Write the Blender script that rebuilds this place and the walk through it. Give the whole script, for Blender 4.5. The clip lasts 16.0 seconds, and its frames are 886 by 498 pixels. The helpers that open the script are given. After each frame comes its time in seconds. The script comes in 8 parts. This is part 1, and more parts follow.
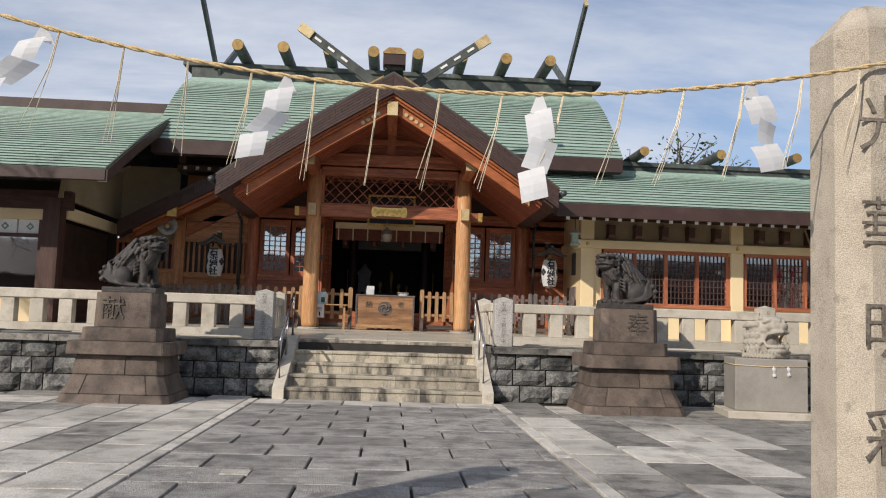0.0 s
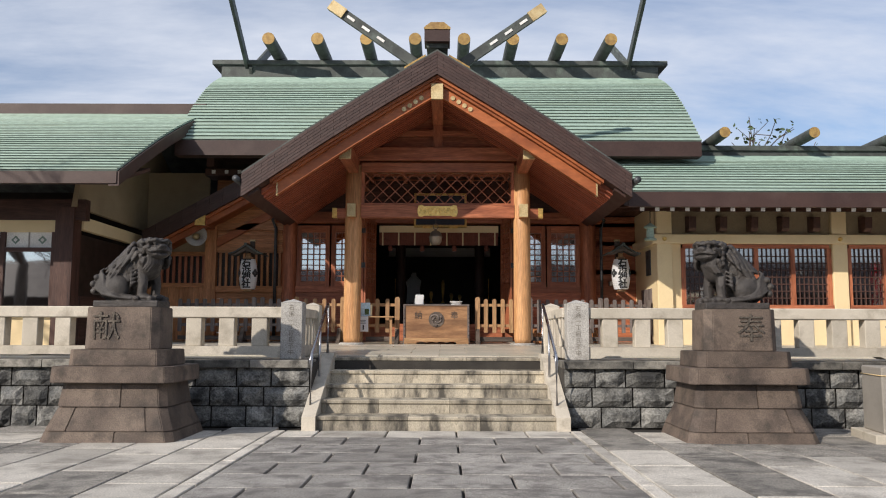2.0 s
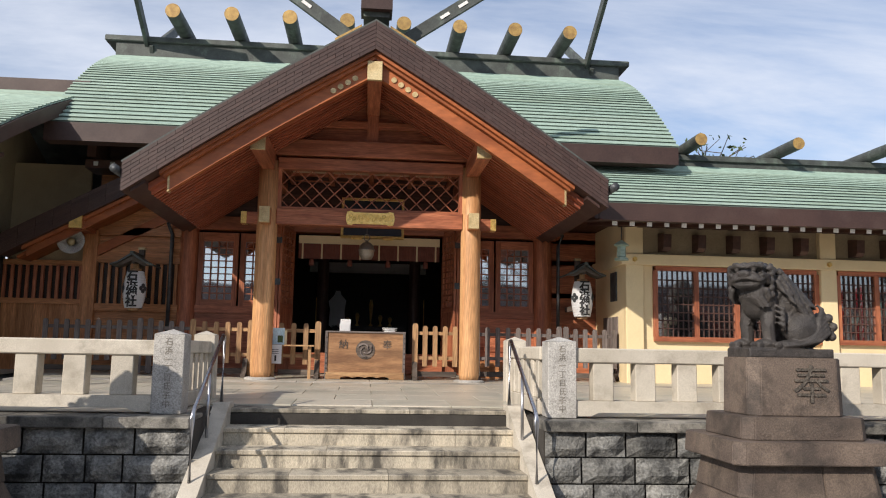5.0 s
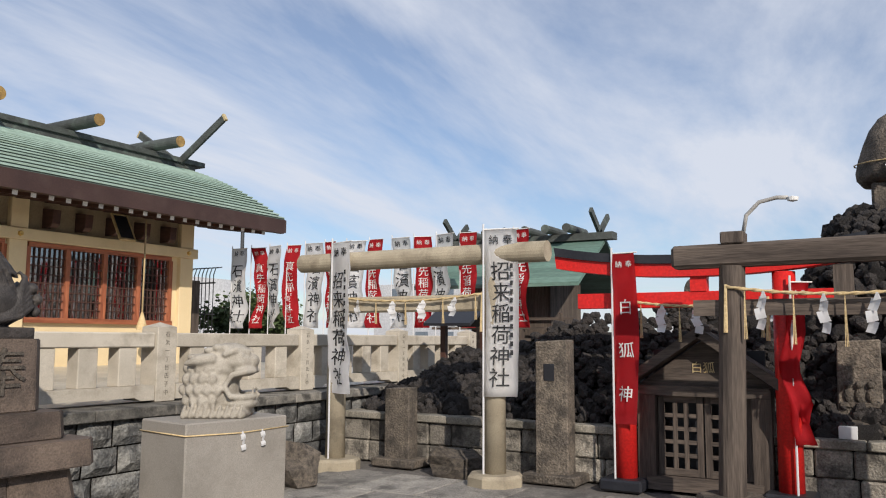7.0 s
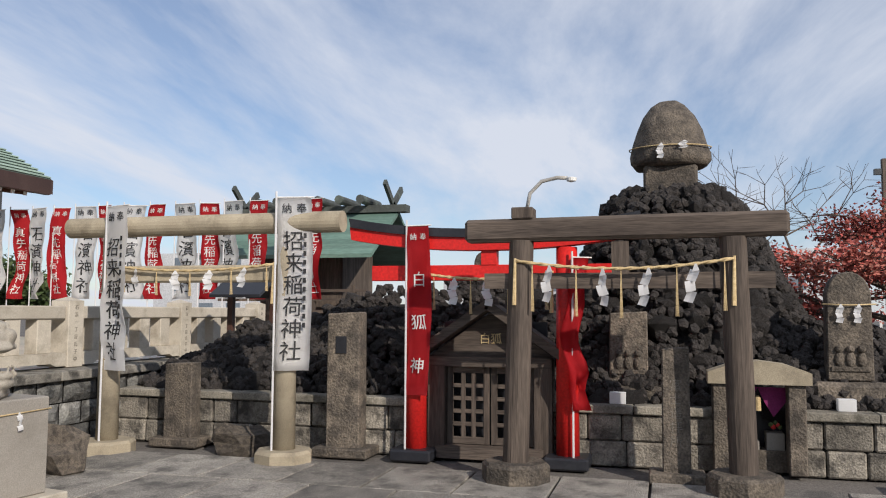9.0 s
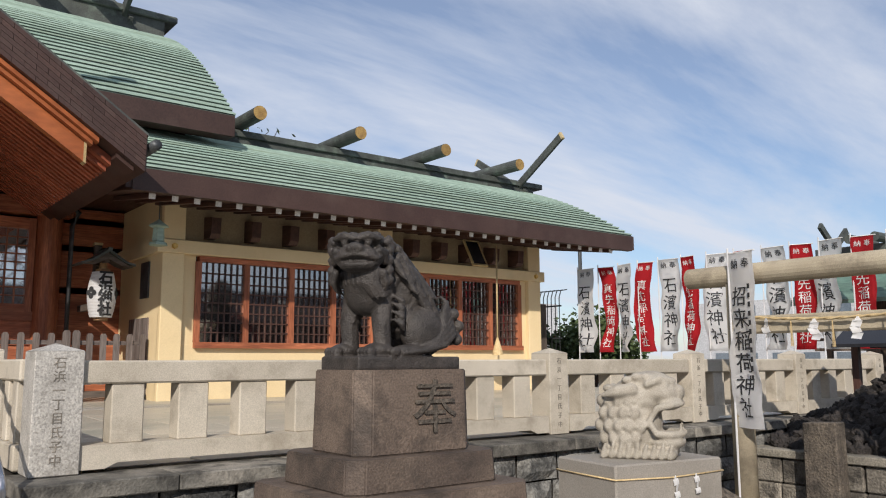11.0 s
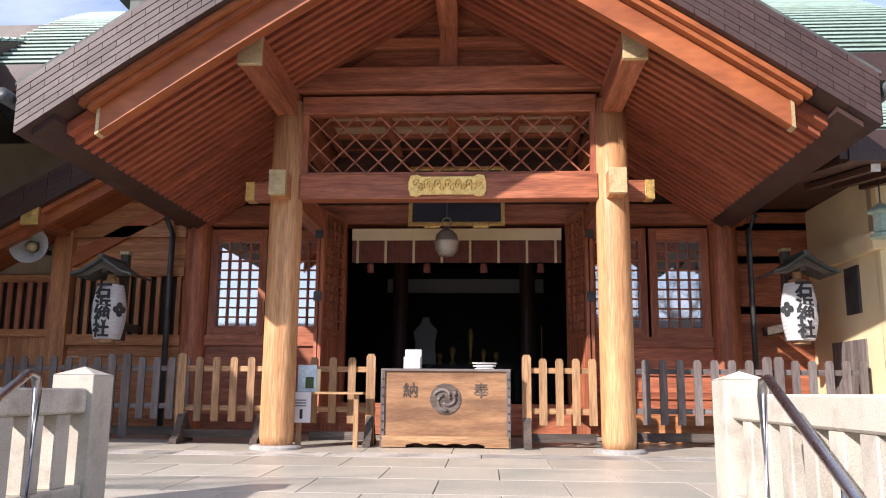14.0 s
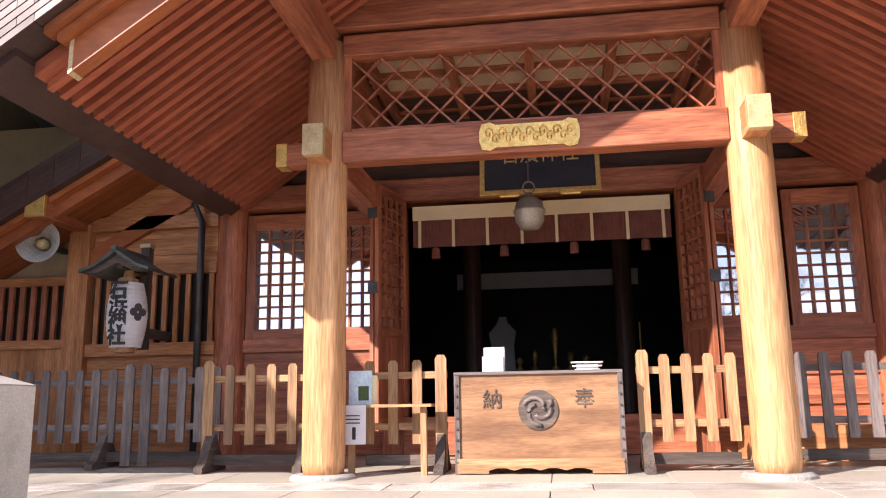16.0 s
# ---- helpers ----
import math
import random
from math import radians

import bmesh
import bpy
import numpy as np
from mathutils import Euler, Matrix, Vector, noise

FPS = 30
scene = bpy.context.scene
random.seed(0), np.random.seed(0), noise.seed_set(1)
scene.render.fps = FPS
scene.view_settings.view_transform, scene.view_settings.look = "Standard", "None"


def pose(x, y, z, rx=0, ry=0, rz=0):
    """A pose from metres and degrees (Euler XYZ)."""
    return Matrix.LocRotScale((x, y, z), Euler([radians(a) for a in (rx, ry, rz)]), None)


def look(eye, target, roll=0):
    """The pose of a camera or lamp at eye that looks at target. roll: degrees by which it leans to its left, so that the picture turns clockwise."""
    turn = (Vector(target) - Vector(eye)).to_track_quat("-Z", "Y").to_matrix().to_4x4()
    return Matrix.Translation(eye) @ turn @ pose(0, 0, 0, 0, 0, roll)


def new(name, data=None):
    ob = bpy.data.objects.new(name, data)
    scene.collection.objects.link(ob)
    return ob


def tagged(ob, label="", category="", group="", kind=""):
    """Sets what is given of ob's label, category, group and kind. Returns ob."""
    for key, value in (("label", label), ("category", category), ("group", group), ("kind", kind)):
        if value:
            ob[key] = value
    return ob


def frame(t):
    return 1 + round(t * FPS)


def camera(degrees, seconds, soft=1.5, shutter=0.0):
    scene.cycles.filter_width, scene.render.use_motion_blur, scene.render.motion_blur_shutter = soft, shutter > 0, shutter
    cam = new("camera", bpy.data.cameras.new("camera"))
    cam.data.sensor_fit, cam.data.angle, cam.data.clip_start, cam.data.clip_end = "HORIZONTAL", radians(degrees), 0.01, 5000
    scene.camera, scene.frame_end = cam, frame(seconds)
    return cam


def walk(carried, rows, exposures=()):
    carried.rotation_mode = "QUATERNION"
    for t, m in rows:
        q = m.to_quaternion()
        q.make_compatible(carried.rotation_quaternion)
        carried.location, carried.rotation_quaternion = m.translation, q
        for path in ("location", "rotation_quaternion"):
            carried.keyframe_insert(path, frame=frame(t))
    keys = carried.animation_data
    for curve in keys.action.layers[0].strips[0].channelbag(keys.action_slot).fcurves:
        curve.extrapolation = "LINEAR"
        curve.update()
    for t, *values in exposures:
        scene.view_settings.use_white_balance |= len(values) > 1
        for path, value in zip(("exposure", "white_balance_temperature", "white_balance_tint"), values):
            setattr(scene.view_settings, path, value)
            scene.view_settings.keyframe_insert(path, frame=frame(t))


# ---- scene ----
cam = camera(57.5, 16.0, soft=1.1)

PATH = [
    (0, (0.179, 0.07, 1.225), (0.304, 2.058, 1.404), 1.8),
    (0.5, (0.243, 0.5, 1.225), (0.36, 2.489, 1.398), 1.5),
    (1, (0.247, 1.1, 1.224), (0.325, 3.091, 1.397), 1.0),
    (1.5, (0.26, 1.622, 1.213), (0.293, 3.613, 1.396), 0.5),
    (2, (0.234, 2.247, 1.199), (0.229, 4.236, 1.407), 0.2),
    (2.5, (0.232, 2.863, 1.221), (0.209, 4.848, 1.461), 0.1),
    (3, (0.208, 3.366, 1.367), (0.168, 5.347, 1.635), 0.1),
    (3.2, (0.17, 3.538, 1.375), (0.123, 5.519, 1.649), 0.1),
    (5.3, (0.046, 5.295, 1.5), (0.357, 7.255, 1.751), 1.3),
    (5.5, (0.09, 5.415, 1.5), (0.54, 7.346, 1.764), 0.6),
    (6, (0.16, 5.858, 1.507), (1.048, 7.632, 1.761), 0.8),
    (6.5, (0.383, 6.162, 1.506), (1.723, 7.627, 1.744), 0.7),
    (7, (0.634, 6.467, 1.507), (2.349, 7.471, 1.727), 0.3),
    (7.5, (0.798, 6.598, 1.508), (2.714, 7.137, 1.704), -0.2),
    (8, (0.842, 6.489, 1.509), (2.811, 6.803, 1.665), 0.1),
    (8.2, (0.823, 6.482, 1.51), (2.798, 6.759, 1.65), 0.4),
    (10.5, (0.774, 7.323, 1.533), (2.166, 8.739, 1.772), -0.1),
    (11, (0.786, 7.712, 1.541), (2.006, 9.272, 1.815), -0.2),
    (11.5, (0.729, 8.091, 1.536), (1.824, 9.742, 1.812), -0.2),
    (12, (0.756, 8.558, 1.539), (1.699, 10.304, 1.793), -0.2),
    (12.5, (0.703, 9.072, 1.524), (1.433, 10.919, 1.754), 0.0),
    (13, (0.633, 9.569, 1.509), (1.014, 11.52, 1.73), -0.2),
    (13.5, (0.572, 10.064, 1.542), (0.625, 12.046, 1.801), -0.1),
    (14, (0.513, 10.593, 1.55), (0.402, 12.559, 1.902), 0.5),
    (14.5, (0.475, 11.15, 1.57), (0.299, 13.092, 2.014), 0.7),
    (15, (0.34, 11.67, 1.6), (0.143, 13.6, 2.087), -0.0),
    (15.5, (0.301, 12.142, 1.563), (0.032, 14.072, 2.013), -1.6),
    (16, (0.254, 12.545, 1.537), (-0.022, 14.489, 1.918), -0.9),
]
walk(cam, [(t, look(eye, target, roll)) for t, eye, target, roll in PATH],
     exposures=[(0.0, -0.16, 6250, 12), (3.0, 0.08, 6250, 12), (5.5, 0.12, 6250, 12), (7.0, -0.16, 6200, 12), (11.0, -0.16, 6200, 12), (12.0, -0.02, 6250, 12), (13.0, 0.3, 6350, 14), (13.5, 0.55, 6650, 18), (14.0, 0.8, 5900, 19), (15.0, 1.15, 6050, 22), (16.0, 1.26, 6250, 25)])

# ---- light ----
SUN_EL, SUN_AZ = radians(29), radians(223)      # azimuth from +y, clockwise
to_sun = Vector((math.sin(SUN_AZ) * math.cos(SUN_EL), math.cos(SUN_AZ) * math.cos(SUN_EL), math.sin(SUN_EL)))
sun = new("sun", bpy.data.lights.new("sun", "SUN"))
sun.data.energy, sun.data.angle, sun.data.color = 4.7, radians(0.6), (1.0, 0.9, 0.76)
sun.matrix_world = look(to_sun * 60, (0, 0, 0))
world = bpy.data.worlds.new("sky")
scene.world = world
world.use_nodes = True
wn, wl = world.node_tree.nodes, world.node_tree.links
wn.clear()
w_out = wn.new("ShaderNodeOutputWorld")
w_bg = wn.new("ShaderNodeBackground")
w_sky = wn.new("ShaderNodeTexSky")
w_sky.sky_type, w_sky.sun_disc = "NISHITA", False
w_sky.sun_elevation, w_sky.sun_rotation = SUN_EL, SUN_AZ
w_sky.air_density, w_sky.dust_density, w_sky.ozone_density = 1.0, 0.35, 3.5
w_co = wn.new("ShaderNodeTexCoord")
w_sep = wn.new("ShaderNodeSeparateXYZ")
w_add = wn.new("ShaderNodeMath")
w_add.operation, w_add.inputs[1].default_value = "ADD", 0.16
w_dx = wn.new("ShaderNodeMath")
w_dy = wn.new("ShaderNodeMath")
w_dx.operation = w_dy.operation = "DIVIDE"
w_com = wn.new("ShaderNodeCombineXYZ")
wl.new(w_co.outputs["Generated"], w_sep.inputs[0])
wl.new(w_sep.outputs["Z"], w_add.inputs[0])
wl.new(w_sep.outputs["X"], w_dx.inputs[0])
wl.new(w_add.outputs[0], w_dx.inputs[1])
wl.new(w_sep.outputs["Y"], w_dy.inputs[0])
wl.new(w_add.outputs[0], w_dy.inputs[1])
wl.new(w_dx.outputs[0], w_com.inputs[0])
wl.new(w_dy.outputs[0], w_com.inputs[1])
w_map = wn.new("ShaderNodeMapping")
w_map.inputs["Rotation"].default_value = (0, 0, radians(-32))
w_map.inputs["Scale"].default_value = (0.45, 1.25, 1)
wl.new(w_com.outputs[0], w_map.inputs["Vector"])
w_n = wn.new("ShaderNodeTexNoise")
w_n.inputs["Scale"].default_value, w_n.inputs["Detail"].default_value = 1.1, 9
w_n.inputs["Roughness"].default_value, w_n.inputs["Distortion"].default_value = 0.6, 0.3
wl.new(w_map.outputs[0], w_n.inputs["Vector"])
w_r = wn.new("ShaderNodeValToRGB")
w_r.color_ramp.elements[0].position, w_r.color_ramp.elements[0].color = 0.40, (0.22, 0.22, 0.22, 1)
w_r.color_ramp.elements[1].position, w_r.color_ramp.elements[1].color = 0.63, (0.94, 0.94, 0.94, 1)
wl.new(w_n.outputs["Fac"], w_r.inputs[0])
w_mix = wn.new("ShaderNodeMix")
w_mix.data_type = "RGBA"
w_mix.inputs[7].default_value = (7.0, 7.25, 7.7, 1)
wl.new(w_r.outputs[0], w_mix.inputs[0])
wl.new(w_sky.outputs[0], w_mix.inputs[6])
wl.new(w_mix.outputs[2], w_bg.inputs[0])
w_bg.inputs[1].default_value = 0.115
wl.new(w_bg.outputs[0], w_out.inputs[0])

# ---- materials ----
MATS = {}


def mat(name, c1, c2, rough=0.7, scale=3.0, fine=40.0, bump=0.15, stretch=(1, 1, 1), metal=0.0, dirt=None, dirt_amt=0.45, dirt_scale=1.3, vary=0.12, spec=0.4, detail=6, dirt_lo=0.5, grain=0.22):
    """A surface of two colours mixed by coarse noise, darkened and raised by fine grain, with stains and a shade of its own for each piece."""
    if name in MATS:
        return MATS[name]
    m = bpy.data.materials.new(name)
    m.use_nodes = True
    n, l = m.node_tree.nodes, m.node_tree.links
    b = n["Principled BSDF"]
    co = n.new("ShaderNodeTexCoord")
    mp = n.new("ShaderNodeMapping")
    mp.inputs["Scale"].default_value = stretch
    l.new(co.outputs["Object"], mp.inputs["Vector"])
    oi = n.new("ShaderNodeObjectInfo")
    off = n.new("ShaderNodeVectorMath")
    off.operation = "MULTIPLY_ADD"
    off.inputs[1].default_value = (37, 23, 51)
    l.new(oi.outputs["Random"], off.inputs[0])
    l.new(mp.outputs[0], off.inputs[2])
    na = n.new("ShaderNodeTexNoise")
    na.inputs["Scale"].default_value, na.inputs["Detail"].default_value = scale, detail
    nb = n.new("ShaderNodeTexNoise")
    nb.inputs["Scale"].default_value, nb.inputs["Detail"].default_value = fine, 4
    l.new(off.outputs[0], na.inputs["Vector"])
    l.new(off.outputs[0], nb.inputs["Vector"])
    ra = n.new("ShaderNodeMapRange")
    ra.inputs[1].default_value, ra.inputs[2].default_value = 0.3, 0.7
    l.new(na.outputs["Fac"], ra.inputs[0])
    mx = n.new("ShaderNodeMix")
    mx.data_type = "RGBA"
    mx.inputs[6].default_value, mx.inputs[7].default_value = (*c1, 1), (*c2, 1)
    l.new(ra.outputs[0], mx.inputs[0])
    last = mx.outputs[2]
    fr = n.new("ShaderNodeMapRange")
    fr.inputs[1].default_value, fr.inputs[2].default_value = 0.25, 0.75
    fr.inputs[3].default_value, fr.inputs[4].default_value = 1 - grain, 1 + grain
    l.new(nb.outputs["Fac"], fr.inputs[0])
    ob = n.new("ShaderNodeMapRange")
    ob.inputs[3].default_value, ob.inputs[4].default_value = 1 - vary, 1 + vary
    l.new(oi.outputs["Random"], ob.inputs[0])
    mu = n.new("ShaderNodeMath")
    mu.operation = "MULTIPLY"
    l.new(fr.outputs[0], mu.inputs[0])
    l.new(ob.outputs[0], mu.inputs[1])
    vm = n.new("ShaderNodeVectorMath")
    vm.operation = "SCALE"
    l.new(last, vm.inputs[0])
    l.new(mu.outputs[0], vm.inputs["Scale"])
    last = vm.outputs[0]
    if dirt:
        nd = n.new("ShaderNodeTexNoise")
        nd.inputs["Scale"].default_value, nd.inputs["Detail"].default_value = dirt_scale, 8
        nd.inputs["Roughness"].default_value = 0.65
        l.new(off.outputs[0], nd.inputs["Vector"])
        rd = n.new("ShaderNodeMapRange")
        rd.inputs[1].default_value, rd.inputs[2].default_value, rd.inputs[4].default_value = dirt_lo, dirt_lo + 0.16, dirt_amt
        l.new(nd.outputs["Fac"], rd.inputs[0])
        md = n.new("ShaderNodeMix")
        md.data_type = "RGBA"
        md.inputs[7].default_value = (*dirt, 1)
        l.new(rd.outputs[0], md.inputs[0])
        l.new(last, md.inputs[6])
        last = md.outputs[2]
    l.new(last, b.inputs["Base Color"])
    b.inputs["Metallic"].default_value = metal
    b.inputs["Specular IOR Level"].default_value = spec
    rr = n.new("ShaderNodeMapRange")
    rr.inputs[3].default_value, rr.inputs[4].default_value = max(rough - 0.12, 0.03), min(rough + 0.12, 1)
    l.new(na.outputs["Fac"], rr.inputs[0])
    l.new(rr.outputs[0], b.inputs["Roughness"])
    if bump:
        hb = n.new("ShaderNodeMath")
        hb.operation = "MULTIPLY_ADD"
        hb.inputs[1].default_value = 1.5
        l.new(na.outputs["Fac"], hb.inputs[0])
        l.new(nb.outputs["Fac"], hb.inputs[2])
        bp = n.new("ShaderNodeBump")
        bp.inputs["Strength"].default_value, bp.inputs["Distance"].default_value = bump, 0.02
        l.new(hb.outputs[0], bp.inputs["Height"])
        l.new(bp.outputs[0], b.inputs["Normal"])
    MATS[name] = m
    return m


def wood(name, c1, c2, axis, rough=0.6, dirt=None, bump=0.12, vary=0.15, dirt_amt=0.4):
    s = {"x": (0.09, 1, 1), "y": (1, 0.09, 1), "z": (1, 1, 0.09)}[axis]
    return mat(name + "_" + axis, c1, c2, rough, 13, 70, bump, s, dirt=dirt, dirt_amt=dirt_amt * 1.25, dirt_scale=4.5, vary=vary, grain=0.38)


RED1, RED2 = (0.46, 0.165, 0.078), (0.245, 0.072, 0.034)
OR1, OR2 = (0.56, 0.255, 0.105), (0.34, 0.135, 0.048)
cedar = {a: wood("red_cedar", RED1, RED2, a, 0.5, (0.10, 0.03, 0.012), dirt_amt=0.35) for a in "xyz"}
cypress = {a: wood("orange_cypress", OR1, OR2, a, 0.5, (0.28, 0.10, 0.03), dirt_amt=0.35) for a in "xyz"}
palewood = {a: wood("pale_wood", (0.48, 0.29, 0.14), (0.27, 0.145, 0.065), a, 0.65, (0.11, 0.065, 0.04), dirt_amt=0.6) for a in "xyz"}
greywood = {a: wood("weathered_grey_wood", (0.20, 0.17, 0.155), (0.11, 0.085, 0.075), a, 0.8, (0.05, 0.04, 0.035), 0.25) for a in "xyz"}
darkwood = {a: wood("dark_brown_wood", (0.085, 0.040, 0.028), (0.050, 0.024, 0.018), a, 0.55, vary=0.08) for a in "xyz"}
oldwood = {a: wood("old_brown_wood", (0.125, 0.098, 0.078), (0.060, 0.047, 0.039), a, 0.85, (0.03, 0.022, 0.018), 0.3) for a in "xyz"}
m_column = mat("sun_bleached_cypress", (0.61, 0.35, 0.165), (0.41, 0.20, 0.082), 0.5, 11, 70, 0.14, (1, 1, 0.07), dirt=(0.36, 0.15, 0.055), dirt_amt=0.5, dirt_scale=3.5, vary=0.06, grain=0.38)
m_patina = mat("green_copper_patina", (0.27, 0.37, 0.31), (0.35, 0.45, 0.385), 0.55, 1.6, 30, 0.05, (0.25, 1, 1), dirt=(0.20, 0.235, 0.15), dirt_amt=0.45, dirt_scale=0.9, vary=0.05)
m_darkcopper = mat("dark_brown_copper", (0.062, 0.034, 0.027), (0.045, 0.024, 0.02), 0.5, 2, 40, 0.05, dirt=(0.09, 0.06, 0.05), vary=0.14)
m_patinadark = mat("weathered_dark_patina", (0.085, 0.095, 0.085), (0.048, 0.052, 0.049), 0.6, 4, 40, 0.1, dirt=(0.20, 0.26, 0.215), dirt_amt=0.45, dirt_scale=3, dirt_lo=0.54)
m_gold = mat("gilt_metal", (0.86, 0.60, 0.20), (0.72, 0.46, 0.13), 0.34, 20, 90, 0.35, metal=0.85, dirt=(0.35, 0.22, 0.08), dirt_amt=0.4, dirt_scale=12)
m_palegold = mat("pale_worn_brass", (0.62, 0.50, 0.28), (0.52, 0.38, 0.18), 0.5, 6, 60, 0.1, metal=0.35, dirt=(0.3, 0.22, 0.12), dirt_scale=6)
m_logend = mat("gilt_log_end", (0.46, 0.30, 0.10), (0.28, 0.17, 0.06), 0.5, 8, 60, 0.2, metal=0.3, dirt=(0.16, 0.09, 0.05), dirt_scale=6)
m_cream = mat("cream_plaster", (0.72, 0.57, 0.33), (0.78, 0.63, 0.38), 0.85, 1.2, 60, 0.05, dirt=(0.58, 0.45, 0.27), dirt_amt=0.3, vary=0.03, grain=0.05)
m_white = mat("white_paint", (0.80, 0.79, 0.76), (0.72, 0.70, 0.66), 0.7, 3, 50, 0.05)
m_granite = mat("pale_granite", (0.55, 0.50, 0.415), (0.44, 0.395, 0.32), 0.8, 2.6, 150, 0.22, dirt=(0.25, 0.215, 0.165), dirt_amt=0.6, dirt_scale=3.2, vary=0.1, dirt_lo=0.5)
m_granitegrey = mat("grey_granite", (0.44, 0.42, 0.385), (0.34, 0.325, 0.30), 0.75, 3, 90, 0.3, dirt=(0.20, 0.185, 0.16), dirt_amt=0.55, dirt_scale=4, vary=0.07, grain=0.45)
m_slabpale = mat("pale_paving_slab", (0.55, 0.515, 0.455), (0.40, 0.372, 0.325), 0.7, 2.4, 75, 0.4, dirt=(0.22, 0.20, 0.175), dirt_amt=0.7, dirt_scale=2.4, vary=0.22, dirt_lo=0.5, grain=0.4)
m_slabdark = mat("dark_exposed_aggregate", (0.22, 0.205, 0.182), (0.345, 0.32, 0.28), 0.8, 4, 85, 0.9, dirt=(0.085, 0.08, 0.073), dirt_amt=0.8, dirt_scale=3, vary=0.28, dirt_lo=0.48, grain=0.6)
m_setts = mat("grey_granite_paver", (0.40, 0.378, 0.345), (0.27, 0.253, 0.23), 0.68, 2.6, 85, 0.9, dirt=(0.13, 0.12, 0.112), dirt_amt=0.8, dirt_scale=3.5, vary=0.2, dirt_lo=0.46, grain=0.7)
m_joint = mat("dark_joint_earth", (0.045, 0.040, 0.034), (0.028, 0.025, 0.022), 0.95, 4, 60, 0.3)
m_ground = mat("grey_gravel_ground", (0.17, 0.155, 0.14), (0.11, 0.10, 0.09), 0.9, 0.8, 45, 0.6, dirt=(0.06, 0.056, 0.052), dirt_amt=0.7, dirt_scale=1.2, grain=0.4)
m_stepstone = mat("stained_step_stone", (0.48, 0.425, 0.325), (0.32, 0.285, 0.225), 0.7, 2.5, 90, 0.25, (1.6, 1, 0.5), dirt=(0.055, 0.05, 0.043), dirt_amt=0.92, dirt_scale=2.8, vary=0.2, dirt_lo=0.47, grain=0.35)
m_terrace = mat("greenish_terrace_flag", (0.55, 0.50, 0.41), (0.44, 0.41, 0.335), 0.4, 1.3, 70, 0.06, dirt=(0.25, 0.275, 0.225), dirt_amt=0.5, dirt_scale=0.9, vary=0.1)
m_wallstone = mat("blue_grey_wall_stone", (0.10, 0.103, 0.102), (0.255, 0.248, 0.225), 0.8, 3.5, 40, 1.0, dirt=(0.03, 0.03, 0.03), dirt_amt=0.85, dirt_scale=4.5, vary=0.4, dirt_lo=0.45, grain=0.45)
m_wallcap = mat("dark_coping_stone", (0.13, 0.125, 0.11), (0.27, 0.25, 0.215), 0.8, 4, 60, 0.5, dirt=(0.042, 0.040, 0.036), dirt_amt=0.88, dirt_scale=5, vary=0.35, dirt_lo=0.45)
m_lion = mat("dark_weathered_stone", (0.058, 0.050, 0.045), (0.028, 0.025, 0.023), 0.55, 9, 90, 0.4, dirt=(0.13, 0.112, 0.095), dirt_amt=0.4, dirt_scale=6, vary=0.06, dirt_lo=0.54, grain=0.35)
m_ped = mat("dark_brown_pedestal_stone", (0.165, 0.125, 0.096), (0.075, 0.056, 0.046), 0.72, 2.2, 80, 0.4, dirt=(0.034, 0.028, 0.024), dirt_amt=0.7, dirt_scale=3.6, vary=0.2, dirt_lo=0.48, grain=0.35)
m_pale_lion = mat("pale_carved_granite", (0.41, 0.375, 0.315), (0.31, 0.28, 0.23), 0.85, 5, 150, 0.3, dirt=(0.20, 0.175, 0.135), dirt_amt=0.6, dirt_scale=5, vary=0.03)
m_greybox = mat("smooth_grey_stone", (0.31, 0.285, 0.25), (0.25, 0.23, 0.20), 0.65, 1.4, 120, 0.08, dirt=(0.17, 0.155, 0.13), dirt_scale=2, vary=0.03)
m_lava = mat("black_lava_rock", (0.018, 0.016, 0.015), (0.042, 0.036, 0.033), 0.92, 14, 60, 1.0, dirt=(0.085, 0.074, 0.065), dirt_amt=0.2, dirt_scale=9, vary=0.45, grain=0.5)
m_concrete = mat("stained_concrete", (0.40, 0.345, 0.25), (0.31, 0.265, 0.19), 0.85, 3, 110, 0.25, dirt=(0.15, 0.125, 0.09), dirt_amt=0.6, dirt_scale=2.5)
m_oldstone = mat("old_grey_brown_stone", (0.175, 0.145, 0.112), (0.085, 0.072, 0.060), 0.85, 5, 45, 0.9, dirt=(0.040, 0.035, 0.030), dirt_amt=0.75, dirt_scale=6, vary=0.25, dirt_lo=0.47, grain=0.5)
m_lowwall = mat("dirty_squared_stone", (0.31, 0.28, 0.23), (0.17, 0.152, 0.127), 0.85, 4, 50, 0.9, dirt=(0.038, 0.034, 0.03), dirt_amt=0.85, dirt_scale=5, vary=0.35, dirt_lo=0.46, grain=0.4)
m_lowcap = mat("mossy_coping_stone", (0.32, 0.29, 0.235), (0.19, 0.175, 0.145), 0.85, 3, 60, 0.6, dirt=(0.07, 0.066, 0.05), dirt_amt=0.85, dirt_scale=4, vary=0.2, dirt_lo=0.47, grain=0.4)
m_red = mat("vermilion_paint", (0.66, 0.022, 0.018), (0.55, 0.018, 0.015), 0.45, 2, 40, 0.04, vary=0.03)
m_black = mat("black_paint", (0.016, 0.017, 0.022), (0.026, 0.027, 0.032), 0.4, 3, 40, 0.04)
